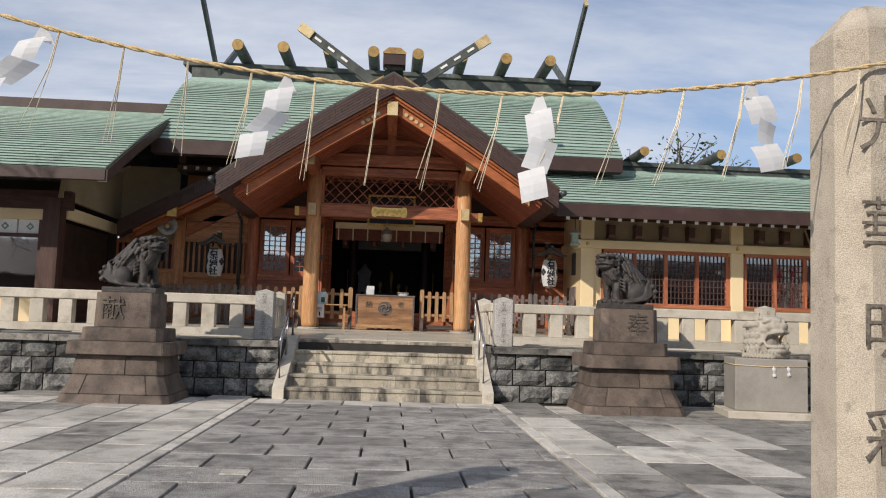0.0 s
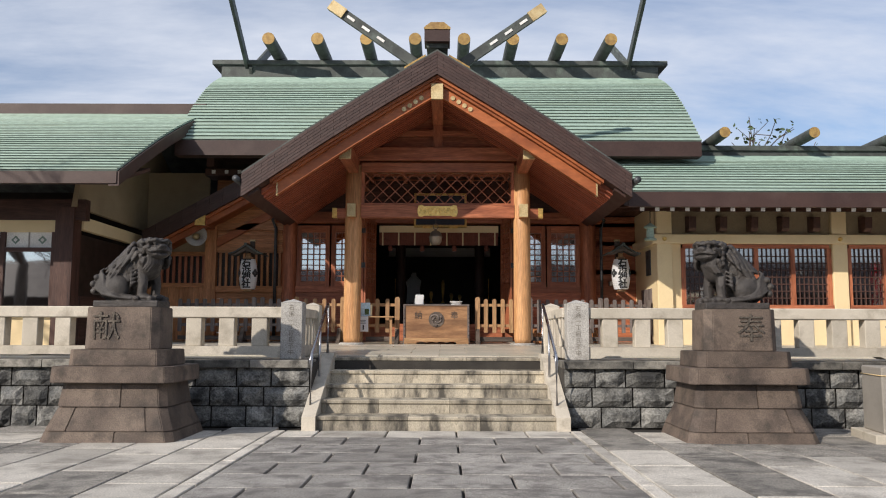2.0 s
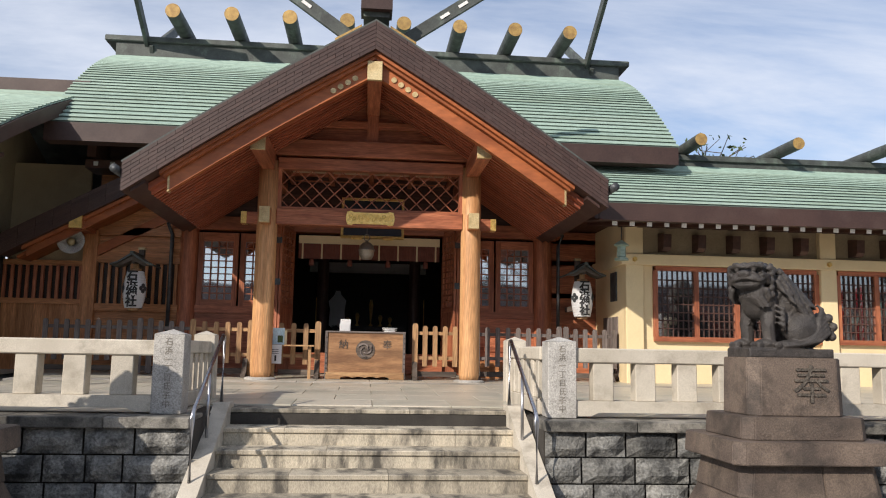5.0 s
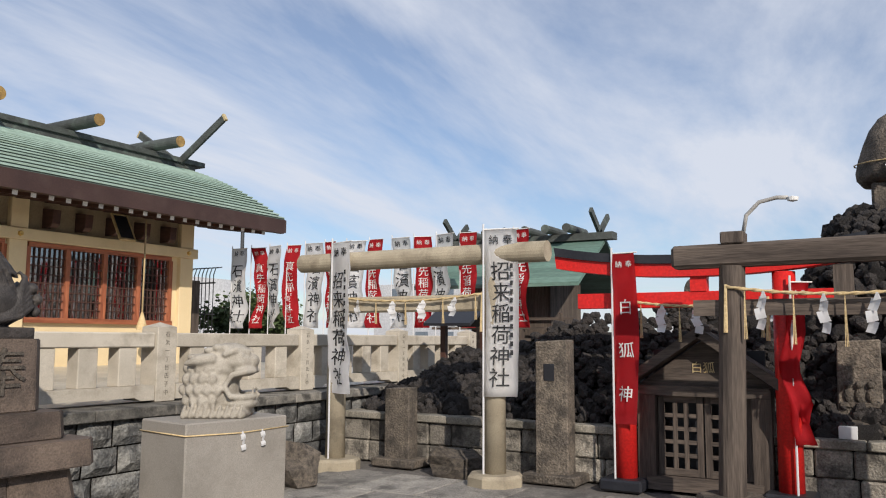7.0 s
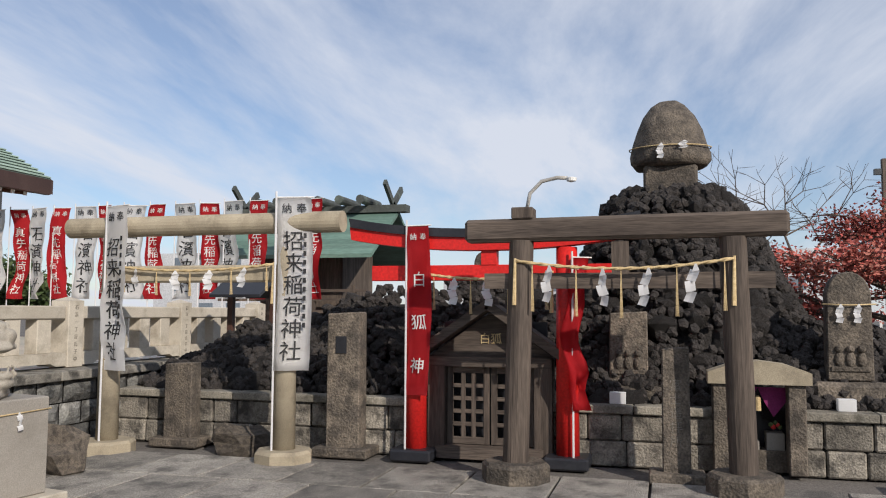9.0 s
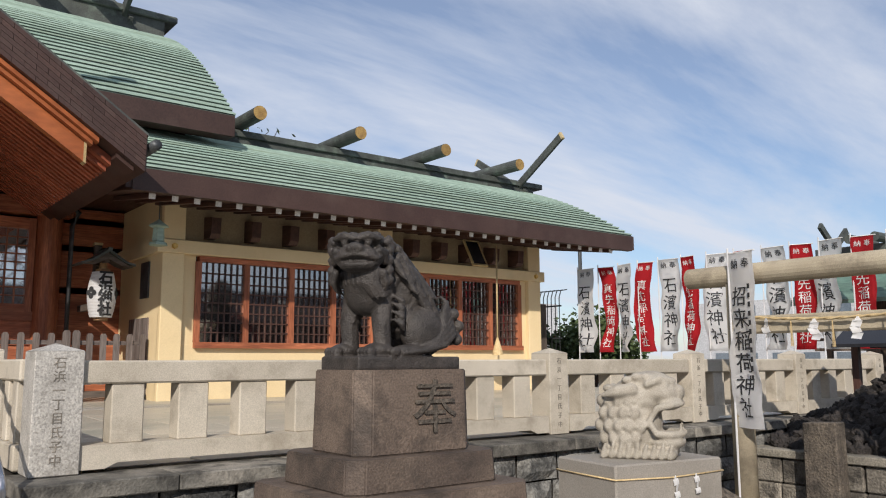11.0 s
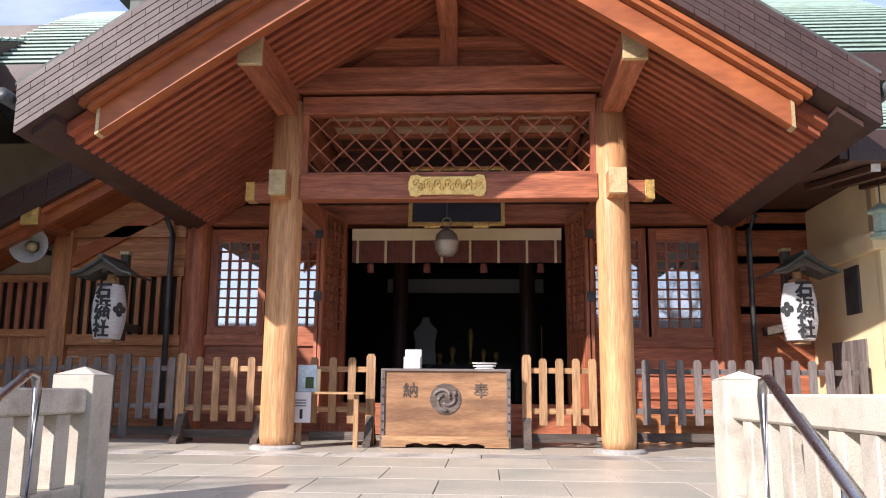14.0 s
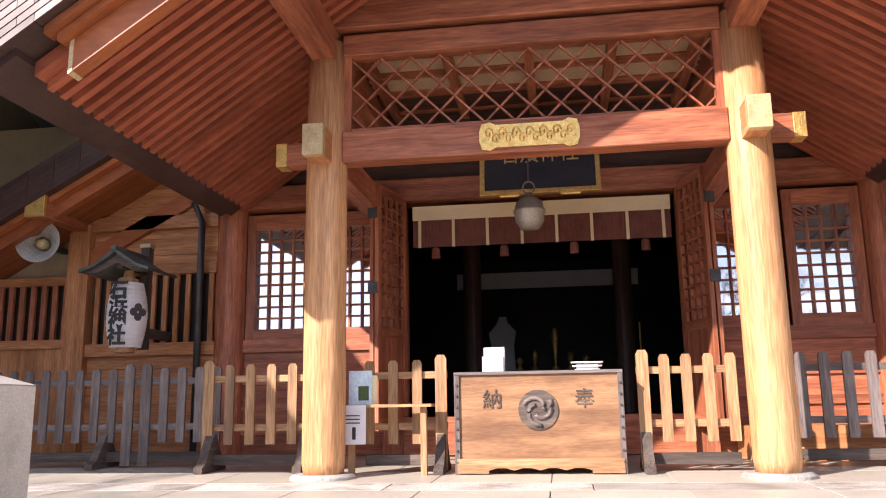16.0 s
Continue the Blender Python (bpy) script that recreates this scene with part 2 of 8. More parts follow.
m_steel = mat("brushed_steel", (0.50, 0.50, 0.52), (0.40, 0.40, 0.42), 0.28, 6, 120, 0.03, (1, 1, 0.1), metal=1.0)
m_iron = mat("dull_iron", (0.10, 0.105, 0.11), (0.065, 0.068, 0.072), 0.5, 6, 60, 0.1, metal=0.6)
m_rope = mat("straw_rope", (0.66, 0.52, 0.29), (0.50, 0.36, 0.18), 0.9, 30, 160, 0.4)
m_paper = mat("white_paper", (0.88, 0.88, 0.88), (0.85, 0.85, 0.86), 0.8, 4, 50, 0.01, vary=0.02, grain=0.04)
m_cloth = mat("white_banner_cloth", (0.86, 0.85, 0.84), (0.80, 0.79, 0.78), 0.85, 3, 200, 0.04, vary=0.04, grain=0.05)
m_redcloth = mat("red_banner_cloth", (0.60, 0.035, 0.045), (0.50, 0.025, 0.035), 0.85, 3, 200, 0.06, vary=0.08)
for cl, tint in ((m_cloth, (0.86, 0.85, 0.83, 1)), (m_redcloth, (0.75, 0.05, 0.06, 1)), (m_paper, (0.85, 0.85, 0.84, 1))):
    n, l = cl.node_tree.nodes, cl.node_tree.links
    tr = n.new("ShaderNodeBsdfTranslucent")
    tr.inputs["Color"].default_value = tint
    mxs = n.new("ShaderNodeMixShader")
    mxs.inputs[0].default_value = 0.42
    l.new(n["Principled BSDF"].outputs[0], mxs.inputs[1])
    l.new(tr.outputs[0], mxs.inputs[2])
    l.new(mxs.outputs[0], n["Material Output"].inputs[0])
m_ink = mat("black_ink", (0.02, 0.02, 0.022), (0.03, 0.03, 0.03), 0.7, 5, 50, 0.0)
# darker copper that paints the shade under each course's lip
m_patinalap = mat("painted_lap_shade", (0.085, 0.115, 0.10), (0.12, 0.155, 0.13), 0.7, 2, 30, 0.05, (0.3, 1, 1), vary=0.2)
# groove shade of carved letters, put into a darker stone colour
m_carve = mat("groove_shade_stone", (0.24, 0.215, 0.18), (0.15, 0.135, 0.115), 0.9, 9, 80, 0.3, grain=0.5)
m_bellmetal = mat("grey_bell_bronze", (0.33, 0.29, 0.24), (0.24, 0.21, 0.17), 0.5, 6, 60, 0.1, metal=0.5)
m_leafred = mat("red_maple_leaf", (0.42, 0.06, 0.055), (0.30, 0.125, 0.09), 0.7, 1.2, 30, 0.0, vary=0.3)
m_leafgreen = mat("dull_green_leaf", (0.075, 0.11, 0.035), (0.045, 0.07, 0.025), 0.7, 2, 30, 0.0, vary=0.3)
m_bark = mat("grey_brown_bark", (0.13, 0.10, 0.08), (0.075, 0.058, 0.048), 0.9, 8, 60, 0.5, (1, 1, 0.3))
# near-black that stands in for the darkness of unlit rooms and gaps
m_interior = mat("unlit_room_dark", (0.030, 0.018, 0.012), (0.018, 0.011, 0.008), 0.5, 4, 40, 0.05)


def glass(name, tint, rough=0.04, mirror=0.2):
    m = bpy.data.materials.new(name)
    m.use_nodes = True
    n, l = m.node_tree.nodes, m.node_tree.links
    n.clear()
    out = n.new("ShaderNodeOutputMaterial")
    g = n.new("ShaderNodeBsdfGlossy")
    g.inputs["Color"].default_value, g.inputs["Roughness"].default_value = (0.9, 0.9, 0.9, 1), rough
    t = n.new("ShaderNodeBsdfTransparent")
    t.inputs["Color"].default_value = (*tint, 1)
    f = n.new("ShaderNodeFresnel")
    f.inputs["IOR"].default_value = 1.9
    mr = n.new("ShaderNodeMath")
    mr.operation, mr.inputs[1].default_value = "MULTIPLY_ADD", 1.4
    mr.inputs[2].default_value = mirror
    l.new(f.outputs[0], mr.inputs[0])
    nz = n.new("ShaderNodeTexNoise")
    nz.inputs["Scale"].default_value = 1.6
    bp = n.new("ShaderNodeBump")
    bp.inputs["Strength"].default_value, bp.inputs["Distance"].default_value = 0.05, 0.02
    l.new(nz.outputs["Fac"], bp.inputs["Height"])
    l.new(bp.outputs[0], g.inputs["Normal"])
    ms = n.new("ShaderNodeMixShader")
    l.new(mr.outputs[0], ms.inputs[0])
    l.new(t.outputs[0], ms.inputs[1])
    l.new(g.outputs[0], ms.inputs[2])
    l.new(ms.outputs[0], out.inputs[0])
    return m


m_glass = glass("window_glass", (0.55, 0.55, 0.55))
m_coated = glass("sun_coated_glass", (0.35, 0.35, 0.36), 0.03, 0.48)


# ---- building helpers ----
def wm(ob):
    m = ob.matrix_basis.copy()
    if ob.parent:
        m = wm(ob.parent) @ ob.matrix_parent_inverse @ m
    return m


def link(name, me, m, parent=None, label="", at=None):
    """One mesh object. Its mesh is in world metres, or about its own origin where a pose is given."""
    ob = new(name, me)
    if m and not me.materials:
        me.materials.append(m)
    if at is not None:
        ob.matrix_basis = at
    if parent:
        ob.parent = parent
        ob.matrix_parent_inverse = wm(parent).inverted()
    if label:
        ob["label"] = label
    return ob


def mesh_of(bm, name, smooth=False):
    bmesh.ops.recalc_face_normals(bm, faces=bm.faces[:])
    if smooth:
        for f in bm.faces:
            f.smooth = True
    me = bpy.data.meshes.new(name)
    bm.to_mesh(me)
    bm.free()
    return me


def part(name, bm, m, parent=None, label="", smooth=False, at=None):
    return link(name, mesh_of(bm, name, smooth), m, parent, label, at)


def thing(name, loc, label, category, group="", kind=""):
    e = new(name)
    e.empty_display_size = 0.2
    e.matrix_basis = pose(*loc)
    return tagged(e, label, category, group, kind)


def box(bm, x0, x1, y0, y1, z0, z1, bev=0.0, m=None):
    r = bmesh.ops.create_cube(bm, size=1)
    t = Matrix.LocRotScale(((x0 + x1) / 2, (y0 + y1) / 2, (z0 + z1) / 2), None, (abs(x1 - x0), abs(y1 - y0), abs(z1 - z0)))
    bmesh.ops.transform(bm, matrix=(m @ t if m else t), verts=r["verts"])
    if bev:
        es = list({e for v in r["verts"] for e in v.link_edges})
        bmesh.ops.bevel(bm, geom=es, offset=bev, segments=1, affect="EDGES")
    return bm


def B(*a, **k):
    return box(bmesh.new(), *a, **k)


def cyl(bm, p, q, r0, r1=None, seg=16, caps=True):
    p, q = Vector(p), Vector(q)
    d = q - p
    r = bmesh.ops.create_cone(bm, cap_ends=caps, segments=seg, radius1=r0, radius2=r0 if r1 is None else r1, depth=d.length)
    bmesh.ops.transform(bm, matrix=Matrix.Translation((p + q) / 2) @ d.to_track_quat("Z", "Y").to_matrix().to_4x4(), verts=r["verts"])
    return bm


def C(*a, **k):
    return cyl(bmesh.new(), *a, **k)


def beam(bm, p, q, w, h, up=(0, 0, 1), bev=0.0):
    """A squared timber from p to q, w wide and h high."""
    p, q = Vector(p), Vector(q)
    d = (q - p).normalized()
    side = d.cross(Vector(up)).normalized()
    u = side.cross(d)
    m = Matrix.Translation((p + q) / 2) @ Matrix((side, d, u)).transposed().to_4x4()
    ln = (q - p).length
    return box(bm, -w / 2, w / 2, -ln / 2, ln / 2, -h / 2, h / 2, bev, m)


def BM(*a, **k):
    return beam(bmesh.new(), *a, **k)


def lathe(bm, prof, at=(0, 0, 0), seg=24):
    rings = []
    for r, z in prof:
        rings.append([bm.verts.new((at[0] + r * math.cos(a), at[1] + r * math.sin(a), at[2] + z)) for a in [2 * math.pi * i / seg for i in range(seg)]])
    for a, b in zip(rings, rings[1:]):
        for i in range(seg):
            bm.faces.new((a[i], a[(i + 1) % seg], b[(i + 1) % seg], b[i]))
    bm.faces.new(rings[0][::-1])
    bm.faces.new(rings[-1])
    return bm


def prism(bm, pts, axis, a0, a1):
    """An outline in the plane across an axis, drawn out from a0 to a1 along it."""
    def at(u, v, a):
        return {"x": (a, u, v), "y": (u, a, v), "z": (u, v, a)}[axis]
    r0 = [bm.verts.new(at(u, v, a0)) for u, v in pts]
    r1 = [bm.verts.new(at(u, v, a1)) for u, v in pts]
    k = len(pts)
    bm.faces.new(r0[::-1])
    bm.faces.new(r1)
    for i in range(k):
        bm.faces.new((r0[i], r0[(i + 1) % k], r1[(i + 1) % k], r1[i]))
    return bm


ICO = {}


def ball(bm, c, r, sub=2, m=None):
    """An ellipsoid of radius r (a number or three) about c, turned by m."""
    if sub not in ICO:
        t = bmesh.new()
        bmesh.ops.create_icosphere(t, subdivisions=sub, radius=1)
        t.verts.index_update()
        ICO[sub] = ([v.co.copy() for v in t.verts], [[v.index for v in f.verts] for f in t.faces])
        t.free()
    r = (r, r, r) if isinstance(r, (int, float)) else r
    mm = Matrix.Translation(c) @ (m if m else Matrix()) @ Matrix.Diagonal((*r, 1))
    vs = [bm.verts.new(mm @ v) for v in ICO[sub][0]]
    for f in ICO[sub][1]:
        bm.faces.new([vs[i] for i in f])
    return bm


def tube(name, pts, r, m, parent=None, seg=6, label=""):
    """A rod bent through points, as one mesh."""
    bm = bmesh.new()
    pts = [Vector(p) for p in pts]
    rings = []
    for i, p in enumerate(pts):
        d = (pts[min(i + 1, len(pts) - 1)] - pts[max(i - 1, 0)]).normalized()
        q = d.to_track_quat("Z", "Y")
        rings.append([bm.verts.new(p + q @ Vector((r * math.cos(a), r * math.sin(a), 0))) for a in [2 * math.pi * k / seg for k in range(seg)]])
    for a, b in zip(rings, rings[1:]):
        for k in range(seg):
            bm.faces.new((a[k], a[(k + 1) % seg], b[(k + 1) % seg], b[k]))
    bm.faces.new(rings[0][::-1])
    bm.faces.new(rings[-1])
    return part(name, bm, m, parent, label, smooth=True)


def text_mesh(txt, size, depth=0.004, bold=0.0):
    cu = bpy.data.curves.new("writing", "FONT")
    cu.body, cu.size, cu.extrude, cu.offset = txt, size, depth, bold
    cu.align_x, cu.align_y, cu.space_line, cu.resolution_u = "CENTER", "CENTER", 1.0, 3
    ob = bpy.data.objects.new("writing", cu)
    scene.collection.objects.link(ob)
    dg = bpy.context.evaluated_depsgraph_get()
    me = bpy.data.meshes.new_from_object(ob.evaluated_get(dg))
    bpy.data.objects.remove(ob)
    me.materials.clear()
    return me


def writing(txt, size, m, parent, at, depth=0.004, name="writing"):
    """Upright text; its face looks to -y before the pose."""
    return link(name, text_mesh(txt, size, depth), m, parent, at=at @ pose(0, 0, 0, 90))


def writing_down(txt, size, step, m, parent, at, depth=0.003, name="carved_character"):
    """Characters one below the other, each a piece of its own."""
    for k, ch in enumerate(txt):
        writing(ch, size, m, parent, at @ pose(0, 0, step * ((len(txt) - 1) / 2 - k)), depth, name)

# ---- ground, terrace, steps ----
CX = 0.075            # the hall's middle line
TZ = 0.85             # the terrace's edge


def tz(y):
    return TZ + 0.022 * max(0.0, y - 13.9)


bm = bmesh.new()
bmesh.ops.create_grid(bm, x_segments=8, y_segments=8, size=400)
ground = tagged(part("ground", bm, m_ground), "grey gravelly ground round the shrine precinct", "ground", kind="structure")
ground.location.z = -0.04
WY = 12.86            # face of the terrace wall
bm = bmesh.new()
for x0, x1, y0 in ((-14, -1.52, WY + 0.12), (1.8, 14.2, WY + 0.12), (-1.52, 1.8, 14.05)):
    v = [bm.verts.new(p) for p in ((x0, y0, TZ - 0.05), (x1, y0, TZ - 0.05), (x1, 32, tz(32) - 0.05), (x0, 32, tz(32) - 0.05), (x0, y0, -0.04), (x1, y0, -0.04), (x1, 32, -0.04), (x0, 32, -0.04))]
    for f in ((0, 1, 2, 3), (0, 4, 5, 1), (1, 5, 6, 2), (2, 6, 7, 3), (3, 7, 4, 0)):
        bm.faces.new([v[i] for i in f])
terrace = tagged(part("terrace", bm, m_joint), "raised stone-flagged terrace in front of the hall", "terrace", kind="structure")

steps = thing("stone_steps", (0.14, 12.4, 0), "five stained granite steps up to the terrace", "steps", kind="structure")
R, T0 = TZ / 5, 12.42
TR = (14.05 - T0) / 4
for i in range(5):
    y0 = T0 + i * TR
    cuts = [-1.36, (-0.22, -0.62, -0.30, -0.75, -0.05)[i], (0.68, 0.30, 0.86, 1.02, 0.55)[i], 1.62]
    for a, b in zip(cuts, cuts[1:]):
        yb, zt = y0 + (TR + 0.06 if i < 4 else 0.45), R * (i + 1)
        bm = prism(bmesh.new(), [(y0 + 0.028, R * i - 0.02), (yb, R * i - 0.02), (yb, zt), (y0 + 0.008, zt), (y0, zt - 0.008), (y0 + 0.004, zt - 0.042), (y0 + 0.028, zt - 0.05)], "x", a + 0.002, b - 0.002)
        part("step_stone", bm, m_stepstone, steps)
for sx in (-1.53, 1.62):
    bm = prism(bmesh.new(), [(T0 - 0.06, 0), (T0 - 0.06, 0.17), (14.0, TZ + 0.06), (14.25, TZ + 0.06), (14.25, 0)], "x", sx, sx + 0.17)
    part("side_kerb", bm, m_granite, steps, "pale sloping granite kerb")


def handrail(x):
    r = thing("handrail", (x, 13.2, 0.4), "bent steel tube handrail beside the steps", "handrail", "handrails of the steps")
    tube("rail", [(x, 14.1, TZ + 0.06), (x, 14.1, TZ + 0.70), (x, 14.08, TZ + 0.76), (x, 14.02, TZ + 0.77), (x, 12.72, 0.95), (x, 12.66, 0.90), (x, 12.64, 0.84), (x, 12.64, 0.2)], 0.021, m_steel, r, 10)
    tube("post", [(x, 13.35, 0.5), (x, 13.35, 1.26)], 0.016, m_steel, r, 8)


handrail(-1.47)
handrail(1.66)

# ---- stone fence on the terrace edge ----
FY = 13.30


def fence_post(bm, x, y, w, z0, z1):
    h = w / 2
    box(bm, x - h, x + h, y - h, y + h, z0, z1 - 0.05, 0.006)
    a = [bm.verts.new((x + sx * h, y + sy * h, z1 - 0.05)) for sx, sy in ((-1, -1), (1, -1), (1, 1), (-1, 1))]
    t = bm.verts.new((x, y, z1))
    for i in range(4):
        bm.faces.new((a[i], a[(i + 1) % 4], t))


def bottom_rail(bm, a, b):
    z0, z1 = TZ + 0.02, TZ + 0.17
    prism(bm, [(a, z0), (a + 0.16, z0), (a + 0.24, z0 + 0.035), (b - 0.24, z0 + 0.035), (b - 0.16, z0), (b, z0), (b, z1), (a, z1)], "y", FY - 0.12, FY + 0.12)


xs_r = [2.03, 4.23, 6.46, 8.70, 10.93, 13.15]
xs_l = [-1.83, -4.05, -6.27, -8.5, -10.7, -12.9]
for xs, lab in ((xs_r, "right"), (xs_l, "left")):
    sg = 1 if xs[1] > xs[0] else -1
    for i, (a, b) in enumerate(zip(xs, xs[1:])):
        f = thing("stone_fence", ((a + b) / 2, FY, TZ), "pale granite fence bay with four square balusters", "fence", "stone fence bays")
        lo, hi = min(a, b) + 0.14, max(a, b) - 0.14
        part("top_rail", B(lo, hi, FY - 0.105, FY + 0.105, 1.40, 1.55, 0.012), m_granite, f)
        bm = bmesh.new()
        bottom_rail(bm, lo, hi)
        part("bottom_rail", bm, m_granite, f)
        me = None
        for k in range(4):
            x = a + sg * (2.2 / 5) * (k + 1) * abs(b - a) / 2.2
            if me is None:
                me = mesh_of(B(-0.105, 0.105, -0.085, 0.085, 0, 1.40 - TZ - 0.168, 0.008), "baluster")
            link("baluster", me, m_granite, f, at=pose(x, FY, TZ + 0.168))
    for i, x in enumerate(xs):
        bm = bmesh.new()
        fence_post(bm, x, FY, 0.29 if i == 0 else 0.25, TZ, 1.66)
        p = part("fence_post", bm, m_granitegrey if i == 0 else m_granite)
        tagged(p, "square granite fence post with an inscribed face", "fence post", "stone fence posts")
        writing_down("石浜一丁目氏子中", 0.078 if i == 0 else 0.06, 0.085, m_carve, p, pose(x, FY - (0.145 if i == 0 else 0.125) - 0.001, 1.235), 0.002)
    ex, ey, nb = 1.95 if sg > 0 else -1.90, 15.36, 6
    f = thing("stone_fence", (ex, (FY + ey) / 2, TZ), "granite fence return running back from the steps", "fence", "stone fence bays")
    part("top_rail", B(ex - 0.09, ex + 0.09, FY + 0.148, ey - 0.12, 1.42, 1.56, 0.012), m_granite, f)
    part("bottom_rail", B(ex - 0.1, ex + 0.1, FY + 0.148, ey - 0.12, TZ + 0.01, TZ + 0.17, 0.01), m_granite, f)
    for k in range(nb):
        y = FY + 0.14 + (ey - FY - 0.26) * (k + 0.75) / (nb + 0.5)
        part("baluster", B(ex - 0.075, ex + 0.075, y - 0.07, y + 0.07, TZ + 0.168, 1.422, 0.008), m_granite, f)
    bm = bmesh.new()
    fence_post(bm, ex, ey, 0.25, TZ, 1.69)
    tagged(part("fence_post", bm, m_granite), "pale granite end post of the fence return", "fence post", "stone fence posts")

# ---- the hall ----
hall = thing("shrine_hall", (CX, 24, tz(21)), "wooden shrine hall with green copper roof and gabled porch", "shrine building", kind="structure")
HF = tz(21) + 0.02
FYW = 21.4           # front wall


def roof_sheet(name, prof, x0, x1, rows, parent, m, flare=0.0, thick=0.045):
    """A sloping roof of overlapping copper courses along x, each a sheet with a turned-down lip over a lap painted dark
    as its shade; prof maps 0..1 to (y, z); the ends draw in by flare towards the eave.
    """
    (ya, za), (yb, zb) = prof(0.0), prof(1.0)
    top = part(name, prism(bmesh.new(), [(yb, zb - 0.09), (yb, zb - 0.03)] + [(prof(k / 8)[0], prof(k / 8)[1] - 0.05) for k in range(7, 0, -1)] + [(ya, za - 0.03), (ya, za - 0.09)] + [(prof(k / 8)[0], prof(k / 8)[1] - 0.11) for k in range(1, 8)], "x", x0 + flare + 0.05, x1 - flare - 0.05), m_patinadark, parent)
    for i in range(rows):
        (ya, za), (yb, zb) = prof(i / rows), prof((i + 1) / rows)
        fa, fb = flare * (1 - i / rows), flare * (1 - (i + 1) / rows)
        d = 1 if yb > ya else -1
        h = thick * 0.5
        vs = [(x0 + fa, ya, za - 0.004), (x1 - fa, ya, za - 0.004), (x0 + fa, ya, za + h), (x1 - fa, ya, za + h),
              (x0 + fa, ya - 0.02 * d, za + h), (x1 - fa, ya - 0.02 * d, za + h), (x0 + fa, ya - 0.02 * d, za + thick), (x1 - fa, ya - 0.02 * d, za + thick),
              (x0 + fb, yb + 0.01 * d, zb + 0.008), (x1 - fb, yb + 0.01 * d, zb + 0.008)]
        fs = [(0, 1, 3, 2), (2, 3, 5, 4), (4, 5, 7, 6), (6, 7, 9, 8), (0, 2, 8), (1, 9, 3), (4, 6, 8, 2), (5, 3, 9, 7)]
        me = bpy.data.meshes.new("course")
        me.from_pydata(vs, [], fs)
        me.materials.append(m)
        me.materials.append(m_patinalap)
        # lap faces get the lip's shade as a darker colour
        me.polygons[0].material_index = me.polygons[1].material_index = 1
        link("course", me, None, top)
    return top


def main_prof(sg):
    def f(u):
        y = 19.32 + (24.2 - 19.32) * u
        z = 5.33 + 2.97 * u + 0.32 * math.sin(math.pi * u)
        return (y if sg > 0 else 48.4 - y), z
    return f


MX0, MX1 = CX - 6.0, CX + 6.0
roof = roof_sheet("roof", main_prof(1), MX0, MX1, 34, hall, m_patina, 0.32)
roof["label"] = "pale green copper roof in fine courses"
roof_sheet("roof", main_prof(-1), MX0, MX1, 20, hall, m_patina, 0.32)["label"] = "pale green copper roof in fine courses"
# eave edge and soffit
part("eave", B(MX0 + 0.33, MX1 - 0.33, 19.30, 19.62, 5.0, 5.325), m_darkcopper, hall)
part("eave_soffit", prism(bmesh.new(), [(19.6, 5.02), (21.3, 5.6), (21.3, 5.68), (19.6, 5.12)], "x", MX0 + 0.34, MX1 - 0.34), darkwood["y"], hall)
for sx in (MX0 + 0.1, MX1 - 0.1):
    bm = bmesh.new()
    pr = [main_prof(1)(u / 12) for u in range(13)] + [main_prof(-1)(1 - u / 12) for u in range(1, 13)]
    lo = [(y, z - 0.34) for y, z in pr[::-1]]
    prism(bm, [(y, z - 0.06) for y, z in pr] + lo, "x", sx - 0.1 + (0.36 if sx < CX else -0.36), sx + 0.1 + (0.36 if sx < CX else -0.36))
    part("verge", bm, m_darkcopper, hall)
    gx = MX0 + 0.75 if sx < CX else MX1 - 0.75
    pts = [(20.5, 5.0)] + [(y, z - 0.3) for y, z in pr if 20.5 < y < 27.9] + [(27.9, 5.0)]
    part("gable_wall", prism(bmesh.new(), pts, "x", gx - 0.08, gx + 0.08), darkwood["y"], hall)
# upper wall under the eave
part("upper_wall", B(MX0 + 0.7, MX1 - 0.7, 21.3, 21.5, 4.0, 5.75), darkwood["x"], hall)
for k in range(36):
    x = CX - 5.2 + k * 0.3
    part("rafter_end", B(x - 0.04, x + 0.04, 20.62, 20.64, 4.86, 4.94), m_white, hall)
part("rafter_board", B(CX - 5.4, CX + 5.4, 20.65, 21.3, 4.82, 4.98), darkwood["x"], hall)
# ridge
part("ridge", B(MX0 - 0.25, MX1 + 0.25, 23.75, 24.65, 8.52, 8.66, 0.02), m_patinadark, hall)
part("ridge_base", B(MX0, MX1, 23.82, 24.58, 8.2, 8.52), m_patinadark, hall)


def ridge_log(x, y0, y1, z, r, parent):
    lg = part("ridge_log", C((x, y0, z), (x, y1, z), r, seg=20), m_patinadark, parent, "round ridge log sheathed in green-black copper", smooth=False)
    part("log_end", C((x, y0 - 0.012, z), (x, y0 + 0.02, z), r * 0.98, seg=20), m_logend, lg, "gilded log end")
    part("log_end", C((x, y1 - 0.02, z), (x, y1 + 0.012, z), r * 0.98, seg=20), m_logend, lg, "gilded log end")


for k in range(8):
    ridge_log(CX + (k - 3.5) * 1.275, 22.6, 25.8, 8.83, 0.165, hall)


